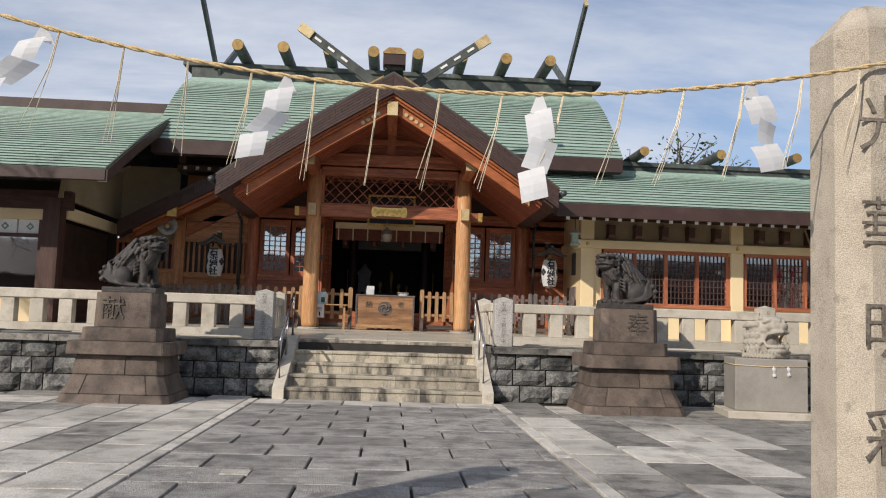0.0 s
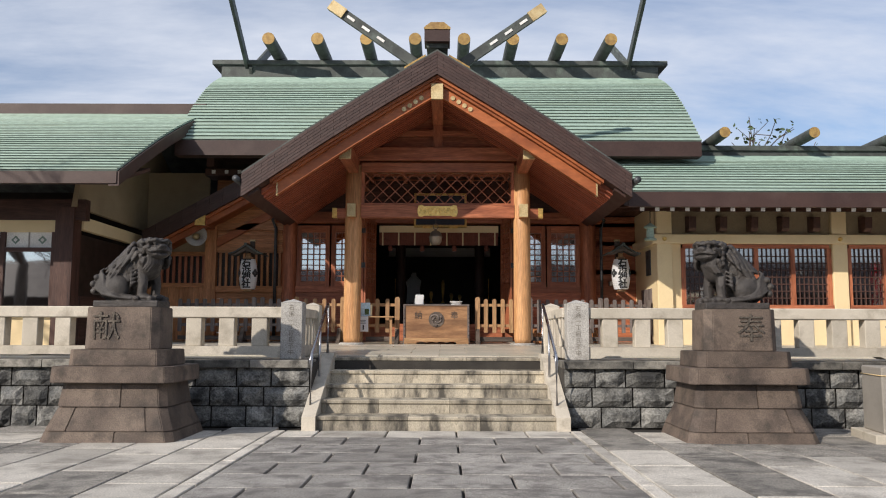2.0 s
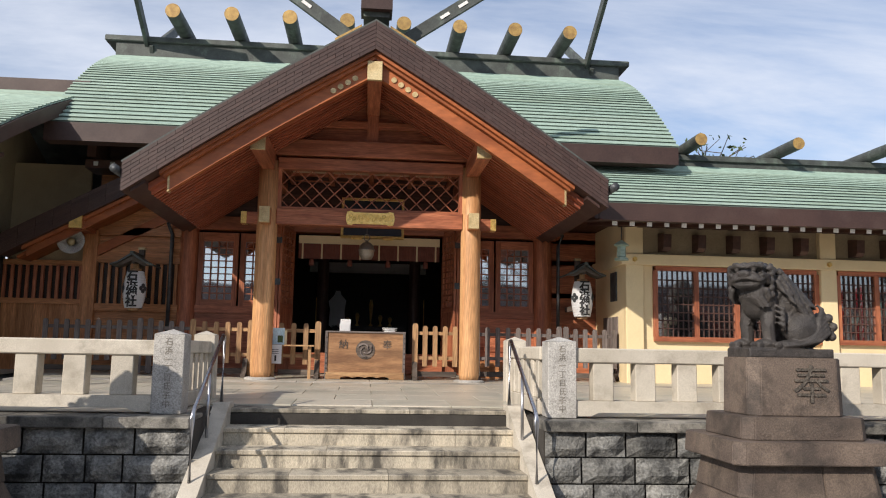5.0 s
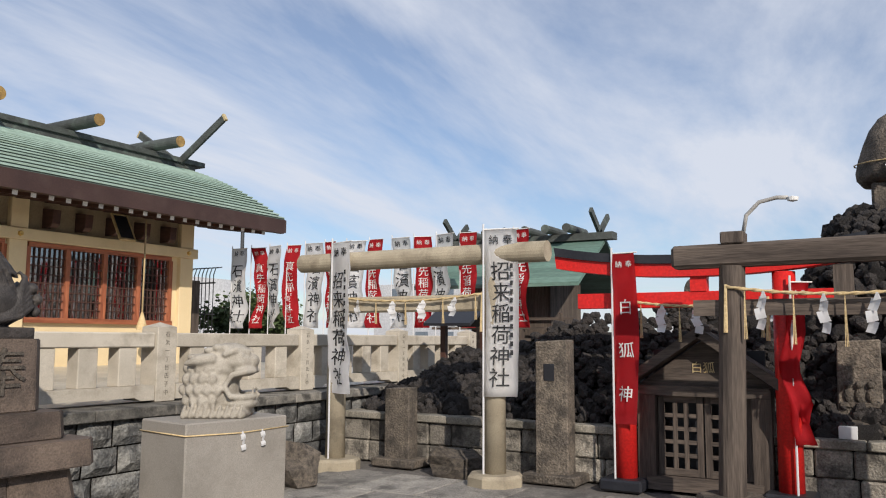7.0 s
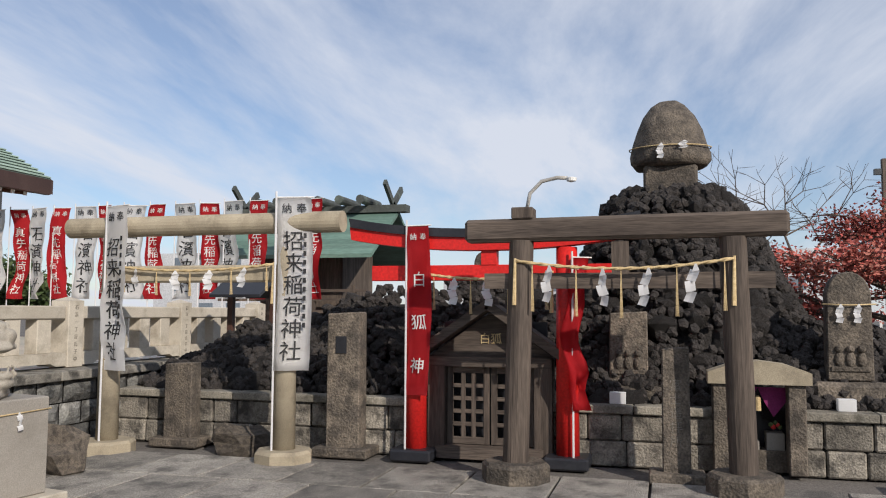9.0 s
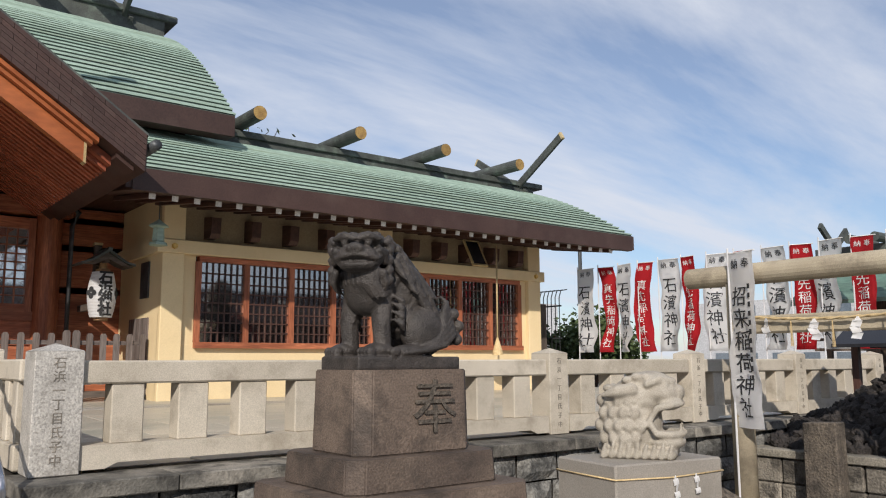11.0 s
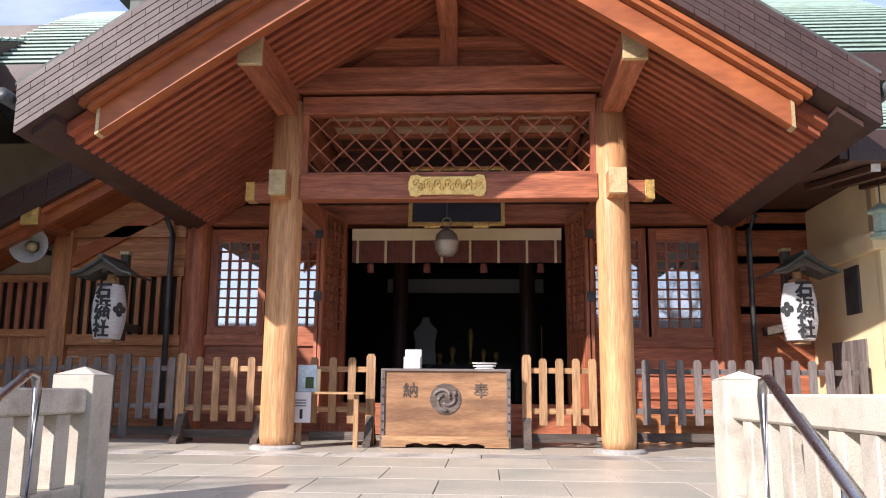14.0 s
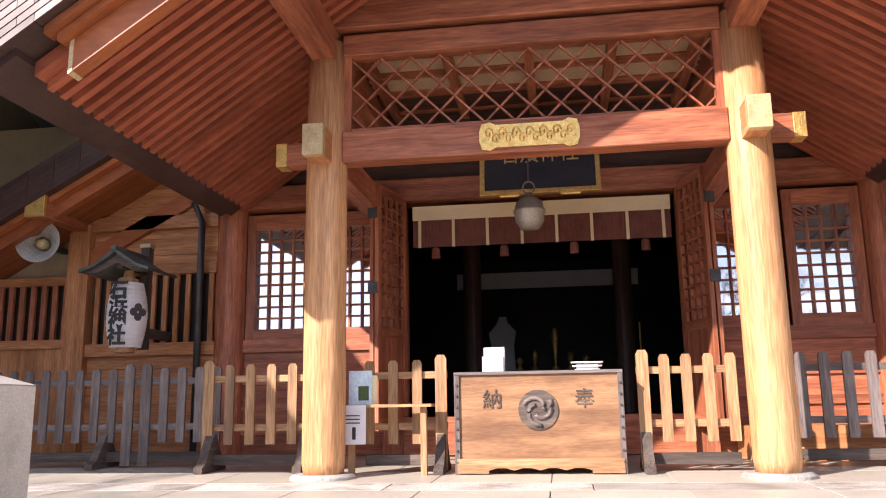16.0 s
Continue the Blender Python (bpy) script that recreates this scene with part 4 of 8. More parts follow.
roof_sheet("roof", lw_prof(1), -16, LX1, 32, lwing, m_patina)["label"] = "pale green copper roof in fine courses"
roof_sheet("roof", lw_prof(-1), -16, LX1, 14, lwing, m_patina)["label"] = "pale green copper roof in fine courses"
part("fascia", B(-16, LX1, LEY - 0.02, LEY + 0.12, LEZ - 0.22, LEZ - 0.01), m_darkcopper, lwing)
pr = [lw_prof(1)(u / 8) for u in range(9)] + [lw_prof(-1)(1 - u / 8) for u in range(1, 9)]
part("verge", prism(bmesh.new(), [(y, z - 0.01) for y, z in pr] + [(y, z - 0.26) for y, z in pr[::-1]], "x", LX1 - 0.14, LX1 + 0.04), m_darkcopper, lwing)
part("soffit", prism(bmesh.new(), [(LEY + 0.1, LEZ - 0.2), (17.8, LEZ + 0.35), (17.8, LEZ + 0.42), (LEY + 0.1, LEZ - 0.12)], "x", -16, LX1 - 0.1), darkwood["y"], lwing)
part("ridge", B(-16, LX1 + 0.05, LRY - 0.2, LRY + 0.2, LRZ - 0.05, LRZ + 0.2), m_darkcopper, lwing)
LW = 17.7
part("corner_post", B(-7.25, -6.9, LW - 0.1, LW + 0.25, tz(LW) - 0.05, 3.6), darkwood["z"], lwing)
part("beam", B(-16, -6.7, LW - 0.05, LW + 0.15, 3.35, 3.75), darkwood["x"], lwing)
part("upper_wall", B(-16, -7.25, LW, LW + 0.1, 3.12, 3.35), m_cream, lwing)
part("sill", B(-16, -7.25, LW - 0.16, LW + 0.1, 1.55, 1.66), m_white, lwing)
part("wall", B(-16, -7.25, LW, LW + 0.1, tz(LW) - 0.05, 1.55), m_cream, lwing)
win = part("window", B(-16, -7.25, LW, LW + 0.06, 2.74, 2.82), darkwood["x"], lwing, "dark aluminium window with patterned white valance")
for k in range(8):
    x = -7.30 - k * 1.0
    part("mullion", B(x - 0.05, x + 0.05, LW - 0.01, LW + 0.07, 1.66, 3.12), darkwood["z"], win)
    p = part("pane", B(x - 0.95, x - 0.05, LW + 0.03, LW + 0.036, 1.66, 2.74), m_coated, win)
    p.visible_shadow = False
part("valance", B(-16, -7.25, LW + 0.05, LW + 0.06, 2.82, 3.12), m_white, win)
m_crest = mat("green_grey_print", (0.16, 0.22, 0.18), (0.22, 0.28, 0.24), 0.8, 5, 50, 0.0)
for k in range(12):
    x = -7.55 - 0.52 * k
    c = part("crest", prism(bmesh.new(), [(x - 0.085, 2.97), (x, 2.885), (x + 0.085, 2.97), (x, 3.055)], "y", LW + 0.042, LW + 0.046), m_crest, win)
    part("crest_heart", prism(bmesh.new(), [(x - 0.04, 2.97), (x, 2.93), (x + 0.04, 2.97), (x, 3.01)], "y", LW + 0.036, LW + 0.040), m_white, c)
    part("valance_rib", B(x + 0.245, x + 0.275, LW + 0.04, LW + 0.048, 2.82, 3.12), m_granitegrey, win)
part("side_beam", B(-6.98, -6.86, LW + 0.25, 21.2, 3.2, 3.45), m_cream, lwing)
# near-black sheet stands for the dark behind this window
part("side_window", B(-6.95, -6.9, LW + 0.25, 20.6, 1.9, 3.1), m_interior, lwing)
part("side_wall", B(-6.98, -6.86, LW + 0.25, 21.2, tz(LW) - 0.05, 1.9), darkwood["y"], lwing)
# back sheet carries the unlit room's darkness in its colour
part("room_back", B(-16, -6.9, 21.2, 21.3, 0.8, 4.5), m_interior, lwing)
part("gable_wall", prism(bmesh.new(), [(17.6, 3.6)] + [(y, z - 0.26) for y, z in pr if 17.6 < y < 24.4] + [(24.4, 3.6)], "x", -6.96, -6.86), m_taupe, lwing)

# ---- side bay between the porch and the left wing ----
bay = thing("side_bay", (-5, 21.2, tz(21)), "timber side bay with half gable and slatted windows", "shrine building", kind="structure")
SY = 21.3


def bslope(name, u0, u1, d0, d1, y0, y1, m, label=""):
    z = lambda u: 5.28 - 0.55 * u
    part(name, prism(bmesh.new(), [(-3.3 - u0, z(u0) + d0), (-3.3 - u1, z(u1) + d0), (-3.3 - u1, z(u1) + d1), (-3.3 - u0, z(u0) + d1)], "y", y0, y1), m, bay, label)


for r in range(6):
    for k in range(11):
        bslope("edge_sheet", 0.3 * k + 0.002, 0.3 * k + 0.298, -0.39 + 0.066 * r, -0.326 + 0.066 * r, 20.3, 20.7, m_darkcopper)
bslope("roof", 0, 3.3, -0.05, 0.03, 20.7, 22.4, m_darkcopper)
bslope("bargeboard", 0, 2.95, -0.46, -0.393, 20.4, 20.5, ucedar[-1])
bslope("bargeboard", 0, 2.9, -0.60, -0.463, 20.5, 20.6, ucedar[-1])
bslope("strut", 0, 2.0, -1.05, -0.85, SY - 0.1, SY, ucedar[-1])
bslope("soffit", 0, 3.1, -0.52, -0.46, 20.6, 21.4, ucedar[-1])
part("purlin", B(-5.42, -5.2, 20.36, SY, 3.62, 3.86), cedar["y"], bay)
part("purlin_cap", B(-5.425, -5.195, 20.32, 20.37, 3.615, 3.865, 0.004), m_gold, bay)
part("post", B(-5.42, -5.16, SY - 0.14, SY + 0.1, tz(21), 3.7), cypress["z"], bay)
for k in range(9):
    z = 3.12 + k * 0.2
    part("board", B(-5.2, -3.6, SY - 0.02 - 0.012 * (k % 2), SY + 0.04, z, z + 0.196), cypress["x"], bay)
for z, h in ((3.62, 0.16), (3.08, 0.12), (2.15, 0.14)):
    part("rail", B(-5.2, -3.6, SY - 0.1, SY + 0.02, z, z + h), cypress["x"], bay)
for k in range(11):
    x = -5.1 + k * 0.14
    part("slat", B(x, x + 0.055, SY - 0.06, SY - 0.02, 2.29, 3.08), cypress["z"], bay)
# near-black sheet puts the shade between the slats into colour
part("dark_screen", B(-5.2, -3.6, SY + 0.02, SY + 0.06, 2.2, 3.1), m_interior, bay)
for k in range(6):
    z = tz(21) + k * 0.2
    part("board", B(-5.2, -3.6, SY - 0.02 - 0.01 * (k % 2), SY + 0.04, z, min(z + 0.196, 2.15)), cypress["x"], bay)
for k in range(11):
    x = -6.9 + k * 0.14
    part("slat", B(x, x + 0.06, SY - 0.06, SY - 0.02, 2.35, 3.0), cedar["z"], bay)
# same near-black sheet for the shade behind these slats
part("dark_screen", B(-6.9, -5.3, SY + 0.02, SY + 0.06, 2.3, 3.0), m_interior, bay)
for z, h in ((3.0, 0.1), (2.26, 0.1)):
    part("rail", B(-6.9, -5.4, SY - 0.08, SY + 0.02, z, z + h), cypress["x"], bay)
for k in range(5):
    x = -6.9 + k * 0.3
    part("panel_board", B(x, x + 0.296, SY - 0.03, SY + 0.03, tz(21), 2.26), cypress["z"], bay)
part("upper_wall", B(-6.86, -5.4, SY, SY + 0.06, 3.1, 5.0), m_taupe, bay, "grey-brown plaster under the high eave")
# slatted screen between the hall and the right wing
scr = thing("slatted_screen", (4.2, 21.6, tz(21)), "dark timber screen with slatted upper part", "screen", kind="structure")
part("panel", B(3.8, 4.8, 21.55, 21.62, tz(21), 2.62), cedar["x"], scr)
for z in (2.62, 3.3, 3.75):
    part("rail", B(3.8, 4.8, 21.5, 21.62, z, z + 0.1), cedar["x"], scr)
for k in range(7):
    part("slat", B(3.86 + 0.135 * k, 3.92 + 0.135 * k, 21.53, 21.57, 2.72, 3.3), cedar["z"], scr)
# near-black sheet stands for the shaded gap above the slats
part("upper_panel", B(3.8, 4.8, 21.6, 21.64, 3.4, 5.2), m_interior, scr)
# added slab that blocks the sun from the wing's side wall
part("link_soffit", B(3.76, 4.79, 18.3, 21.6, 4.0, 4.08), darkwood["y"], scr, "dark slab added to keep sun off the wing's side wall")

m_pillar = mat("rough_yellow_granite", (0.50, 0.435, 0.345), (0.38, 0.325, 0.255), 0.85, 5, 210, 0.55, dirt=(0.22, 0.19, 0.15), dirt_amt=0.6, dirt_scale=14, dirt_lo=0.56, grain=0.4)

# ---- guardian lions on pedestals ----
def statue(name, bm, m, label, category, voxel=0.0095, at=None):
    """One carved mesh: overlapping rounded masses fused into a single skin."""
    ob = part(name, bm, m, smooth=True, at=at)
    r = ob.modifiers.new("fuse", "REMESH")
    r.mode, r.voxel_size, r.use_smooth_shade = "VOXEL", voxel, True
    return tagged(ob, label, category)


def limb(bm, pts, rs):
    for (p, q), (a, b) in zip(zip(pts, pts[1:]), zip(rs, rs[1:])):
        n = max(2, int((Vector(q) - Vector(p)).length / (0.5 * min(a, b))))
        for i in range(n + 1):
            t = i / n
            ball(bm, Vector(p).lerp(Vector(q), t), a + (b - a) * t, 1)


def lion_mesh(seed):
    """A seated guardian lion facing -x with its broad flat-topped head turned outwards: base, chest, legs, haunches, flame-like back fur, swept tail and curled mane."""
    rnd = random.Random(seed)
    bm = bmesh.new()
    ry = lambda a: Matrix.Rotation(radians(a), 4, "Y")
    box(bm, -0.42, 0.42, -0.225, 0.225, 0, 0.085)
    # trunk sloping up to the shoulders
    limb(bm, [(0.20, 0, 0.27), (0.05, 0, 0.40), (-0.08, 0, 0.55), (-0.13, -0.01, 0.66)], [0.185, 0.185, 0.185, 0.165])
    ball(bm, (0.02, 0, 0.49), (0.19, 0.165, 0.15), 3, ry(40))
    ball(bm, (-0.20, -0.02, 0.52), (0.17, 0.18, 0.18), 3)
    ball(bm, (-0.25, -0.05, 0.56), (0.14, 0.14, 0.14), 3)
    for s in (-1, 1):
        dx = 0.06 if s < 0 else -0.02
        limb(bm, [(-0.21 + dx, 0.10 * s, 0.46), (-0.24 + dx, 0.13 * s, 0.30), (-0.225 + dx, 0.13 * s, 0.13)], [0.095, 0.075, 0.068])
        ball(bm, (-0.27 + dx, 0.135 * s, 0.125), (0.11, 0.078, 0.05), 2)
        for k in range(4):
            ball(bm, (-0.36 + dx, 0.135 * s + 0.038 * (k - 1.5), 0.115), (0.038, 0.02, 0.034), 2)
        # curled tuft at the elbow
        for k in range(4):
            limb(bm, [(-0.17 + dx, 0.185 * s, 0.47 - 0.05 * k), (-0.12 + dx, 0.20 * s, 0.44 - 0.05 * k), (-0.10 + dx, 0.195 * s, 0.38 - 0.045 * k)], [0.012, 0.024, 0.008])
        # haunch and hind foot
        ball(bm, (0.16, 0.135 * s, 0.25), (0.175, 0.10, 0.165), 3, ry(-20))
        ball(bm, (0.01, 0.185 * s, 0.12), (0.16, 0.055, 0.045), 2)
        for k in range(3):
            ball(bm, (-0.13, 0.165 * s + 0.028 * k * s, 0.115), (0.045, 0.02, 0.032), 2)
        # long strands sweeping from the foot along the flank into the tail
        for k in range(7):
            u = k / 6
            y0 = s * (0.228 - 0.008 * k)
            limb(bm, [(-0.07 + 0.05 * k, y0, 0.105 + 0.006 * k), (0.12 + 0.03 * k, y0 + 0.012 * s, 0.125 + 0.02 * k), (0.29 + 0.005 * k, y0 * 0.98, 0.16 + 0.038 * k), (0.40 - 0.006 * k, y0 * 0.85, 0.23 + 0.036 * k), (0.45 - 0.02 * k, y0 * 0.7, 0.25 + 0.04 * k)], [0.010, 0.021, 0.026, 0.022, 0.010])
    for k in range(5):
        y0 = -0.16 + 0.08 * k
        for z0, x0 in ((0.20, 0.44), (0.29, 0.455), (0.37, 0.41)):
            ball(bm, (x0 + 0.012 * rnd.random(), y0, z0), (0.042, 0.045, 0.042), 2)
            ball(bm, (x0 + 0.04, y0 + 0.01, z0 + 0.008), 0.018, 1)
    limb(bm, [(0.30, 0, 0.2), (0.40, 0, 0.27), (0.40, 0, 0.36)], [0.13, 0.11, 0.07])
    # fur down the back in pointed locks with lifted tips
    for r in range(7):
        for k in range(8):
            a = radians(-88 + 25 * k + (12 if r % 2 else 0) + rnd.uniform(-7, 7))
            u = r / 6
            n = Vector((0.62 * math.cos(a), math.sin(a), 0.78 * math.cos(a)))
            c = Vector((-0.10 + 0.27 * u, 0, 0.68 - 0.27 * u)) + n * 0.165
            d = Vector((0.07, rnd.uniform(-0.02, 0.02), -0.075 - 0.05 * abs(math.sin(a))))
            limb(bm, [c, c + d * 0.55 + n * 0.012, c + d * 0.95 + n * 0.035], [0.036, 0.026, 0.007])
    # beard and chest fur
    for k in range(13):
        a = radians(-88 + 14.5 * k)
        p = Vector((-0.27 - 0.115 * math.cos(a), -0.06 + 0.15 * math.sin(a), 0.645))
        ln = 0.17 + 0.05 * rnd.random()
        limb(bm, [p, p + Vector((0.0, 0, -0.5 * ln)), p + Vector((0.07, 0.02 * math.sin(a), -ln))], [0.028, 0.022, 0.008])
    # head turned to the side
    h = Matrix.Translation((-0.31, -0.075, 0.745)) @ Matrix.Rotation(radians(46), 4, "Z") @ Matrix.Diagonal((1.04, 1.06, 1.02, 1))

    def hb(c, r, sub=2):
        ball(bm, h @ Vector(c), r, sub, h.to_3x3().to_4x4())

    def hl(pts, rs):
        limb(bm, [h @ Vector(p) for p in pts], rs)
    hb((0.03, 0, -0.01), (0.165, 0.165, 0.125), 3)
    box(bm, -0.115, 0.13, -0.15, 0.15, 0.02, 0.112, 0.03, h)
    hb((-0.13, 0, -0.02), (0.085, 0.125, 0.052), 3)      # muzzle
    hb((-0.11, 0, -0.098), (0.085, 0.11, 0.036), 3)      # jaw
    hb((-0.205, 0, 0.012), (0.034, 0.054, 0.03))         # nose
    for s in (-1, 1):
        hb((-0.212, 0.034 * s, 0.002), 0.021)
        hl([(-0.17, 0.015 * s, 0.07), (-0.165, 0.075 * s, 0.088), (-0.125, 0.14 * s, 0.07)], [0.022, 0.03, 0.02])
        hb((-0.152, 0.072 * s, 0.046), 0.024)
        hl([(-0.21, 0.0, -0.03), (-0.195, 0.07 * s, -0.04), (-0.145, 0.125 * s, -0.052), (-0.08, 0.15 * s, -0.03)], [0.016, 0.019, 0.019, 0.016])
        hl([(-0.19, 0.0, -0.093), (-0.175, 0.065 * s, -0.09), (-0.125, 0.11 * s, -0.082), (-0.07, 0.14 * s, -0.06)], [0.015, 0.017, 0.017, 0.014])
        hl([(-0.115, 0.135 * s, 0.0), (-0.06, 0.16 * s, -0.01), (-0.03, 0.155 * s, -0.06)], [0.03, 0.034, 0.03])
        hl([(-0.03, 0.165 * s, 0.06), (0.03, 0.195 * s, 0.05), (0.085, 0.19 * s, 0.02)], [0.022, 0.034, 0.012])
        # curls of the mane round cheek and neck
        for r in range(3):
            for k in range(5):
                x = 0.0 + 0.066 * r + 0.012 * rnd.random()
                z = 0.075 - 0.062 * k - (0.03 if r % 2 else 0)
                y = s * (0.172 - 0.02 * r + 0.012 * rnd.random())
                hb((x, y, z), (0.037, 0.028, 0.036))
                hb((x - 0.006, y + 0.02 * s, z + 0.004), 0.014, 1)
        for k in range(4):
            hl([(-0.05 + 0.05 * k, 0.15 * s, -0.13), (-0.03 + 0.05 * k, 0.165 * s, -0.19), (0.0 + 0.05 * k, 0.15 * s, -0.25)], [0.03, 0.025, 0.008])
    for r in range(4):
        for k in range(5):
            hb((0.165 + 0.012 * rnd.random(), -0.13 + 0.065 * k, 0.075 - 0.066 * r - (0.03 if k % 2 else 0)), (0.045, 0.037, 0.037))
    for r in range(4):
        for k in range(4):
            hb((-0.075 + 0.064 * r, -0.105 + 0.07 * k + 0.02 * (r % 2), 0.105), (0.036, 0.038, 0.018))
    return bm


def pedestal(cx, y0, w, d, sign_txt, seed):
    rnd = random.Random(seed)
    yc = y0 + d / 2
    p = thing("stone_pedestal", (cx, yc, 0), "stepped dark brown stone pedestal of coursed blocks", "pedestal", "lion pedestals")

    def course(z0, z1, wb, db, wt, dt, cuts, name="block"):
        xs = [-1] + cuts + [1]
        ch = 0.085

        def ring(w_, d_, a, b):
            h = lambda x: d_ / 2 - max(0.0, abs(x) - (w_ / 2 - ch))
            px = sorted({a * w_ / 2, b * w_ / 2} | {q for q in (-w_ / 2 + ch, w_ / 2 - ch) if a * w_ / 2 < q < b * w_ / 2})
            px = [q + (0.002 if q == px[0] else -0.002 if q == px[-1] else 0) for q in px]
            return [(cx + q, yc - h(q)) for q in px] + [(cx + q, yc + h(q)) for q in px[::-1]]
        for a, b in zip(xs, xs[1:]):
            bm = bmesh.new()
            lo = [bm.verts.new((*q, z0)) for q in ring(wb, db, a, b)]
            hi = [bm.verts.new((*q, z1)) for q in ring(wt, dt, a, b)]
            bm.faces.new(lo[::-1])
            bm.faces.new(hi)
            for i in range(len(lo)):
                j = (i + 1) % len(lo)
                bm.faces.new((lo[i], lo[j], hi[j], hi[i]))
            bmesh.ops.bevel(bm, geom=bm.edges[:], offset=0.008, segments=2, affect="EDGES")
            part(name, bm, m_ped, p)
    e = 0.60
    course(-0.02, 0.115, w + e + 0.04, d + e + 0.04, w + e - 0.04, d + e - 0.04, [rnd.uniform(-0.15, 0.15)])
    course(0.119, 0.37, w + e - 0.04, d + e - 0.04, w + e - 0.24, d + e - 0.24, [-0.62, 0.62])
    course(0.374, 0.63, w + e - 0.22, d + e - 0.22, w + e - 0.30, d + e - 0.30, [rnd.uniform(-0.2, 0.2)])
    course(0.64, 0.82, w + e - 0.08, d + e - 0.08, w + e - 0.10, d + e - 0.10, [], "slab")
    course(0.822, 1.005, w + 0.24, d + 0.24, w + 0.22, d + 0.22, [], "slab")
    course(1.007, 1.49, w, d, w - 0.02, d - 0.02, [], "top_block")
    writing(sign_txt, 0.34, m_oldstone, p, pose(cx + (0.1 if cx > 0 else -0.16), y0 - 0.002, 1.25), 0.008, "carved_character")
    return p


pedestal(3.66, 11.6, 0.85, 0.62, "奉", 1)
pedestal(-3.47, 11.5, 0.87, 0.6, "献", 2)
me_l = statue("guardian_lion", lion_mesh(5), m_lion, "dark weathered stone guardian lion seated on a pedestal", "statue", at=pose(3.65, 11.9, 1.487) @ Matrix.Diagonal((0.89, 0.95, 0.94, 1)))
ob = statue("guardian_lion", lion_mesh(9), m_lion, "dark weathered stone guardian lion seated on a pedestal", "statue")
for v in ob.data.vertices:
    v.co.x = -v.co.x
ob.data.flip_normals()
ob.matrix_basis = pose(-3.46, 11.8, 1.487) @ Matrix.Diagonal((0.89, 0.95, 0.94, 1))

# ---- carved lion head on its box ----
bx = thing("stone_box", (5.66, 11.62, 0), "smooth grey stone plinth tied with a straw cord", "plinth")
rot = pose(5.66, 11.62, 0, 0, 0, -9)
part("base_slab", box(bmesh.new(), -0.62, 0.62, -0.42, 0.42, -0.02, 0.10, 0.01, rot), m_granite, bx)
part("block", box(bmesh.new(), -0.5, 0.5, -0.32, 0.32, 0.10, 0.84, 0.012, rot), m_greybox, bx)
cz = 0.745
tube("cord", [rot @ Vector(p) for p in ((-0.507, -0.327, cz), (0, -0.33, cz - 0.015), (0.507, -0.327, cz), (0.507, 0.327, cz), (-0.507, 0.327, cz), (-0.507, -0.327, cz))], 0.006, m_rope, bx, 5)
bm = bmesh.new()
ball(bm, (-0.06, 0, 0.21), (0.23, 0.205, 0.24), 3)
box(bm, -0.25, 0.27, -0.19, 0.19, 0, 0.06, 0.02)
ball(bm, (0.0, 0, 0.36), (0.2, 0.19, 0.13), 3)
ball(bm, (0.15, 0, 0.385), (0.15, 0.17, 0.075), 3)       # muzzle
ball(bm, (0.20, 0, 0.33), (0.12, 0.15, 0.05), 3)
ball(bm, (0.285, 0, 0.39), (0.05, 0.075, 0.05), 2)       # nose
ball(bm, (0.18, 0, 0.10), (0.15, 0.165, 0.06), 3)        # lower jaw
ball(bm, (0.09, 0, 0.46), (0.15, 0.155, 0.06), 3)        # brow
for s in (-1, 1):
    limb(bm, [(0.31, 0.06 * s, 0.325), (0.25, 0.14 * s, 0.32), (0.15, 0.175 * s, 0.30), (0.09, 0.185 * s, 0.22), (0.14, 0.18 * s, 0.15), (0.24, 0.145 * s, 0.145), (0.32, 0.06 * s, 0.15)], [0.022, 0.025, 0.024, 0.024, 0.024, 0.024, 0.022])
    ball(bm, (0.19, 0.105 * s, 0.425), 0.042, 2)
    limb(bm, [(0.25, 0.05 * s, 0.455), (0.17, 0.13 * s, 0.47), (0.08, 0.17 * s, 0.44)], [0.026, 0.03, 0.022])
    limb(bm, [(0.3, 0.05 * s, 0.20), (0.3, 0.09 * s, 0.175)], [0.014, 0.01])
    limb(bm, [(-0.02, 0.185 * s, 0.41), (-0.13, 0.205 * s, 0.40), (-0.235, 0.2 * s, 0.375)], [0.045, 0.042, 0.014])
    rnd = random.Random(4)
    for r in range(5):
        for i in range(5):
            a, zz = -0.27 + 0.075 * i + (0.035 if r % 2 else 0), 0.05 + 0.072 * r
            if a > 0.06 and zz > 0.1:
                continue
            k = max(0.0, 1 - ((a + 0.06) / 0.24) ** 2 - ((zz - 0.21) / 0.26) ** 2) ** 0.5
            c = Vector((a, s * (0.2 * k + 0.0), zz))
            ball(bm, c, (0.044, 0.028, 0.044), 2)
            for q in range(9):
                t = 0.9 * q
                ball(bm, c + Vector((math.cos(t) * (0.034 - 0.0035 * q), s * 0.022, math.sin(t) * (0.034 - 0.0035 * q))), 0.0105, 1)
    for i in range(9):
        limb(bm, [(-0.24 + 0.058 * i, s * 0.185, 0.02), (-0.22 + 0.058 * i, s * 0.2, 0.085)], [0.026, 0.016])
for i in range(5):
    for j in range(4):
        ball(bm, (-0.20 + 0.068 * i, -0.12 + 0.08 * j, 0.415 + 0.05 * (i > 1) + 0.02 * (i > 2)), (0.042, 0.045, 0.026), 2)
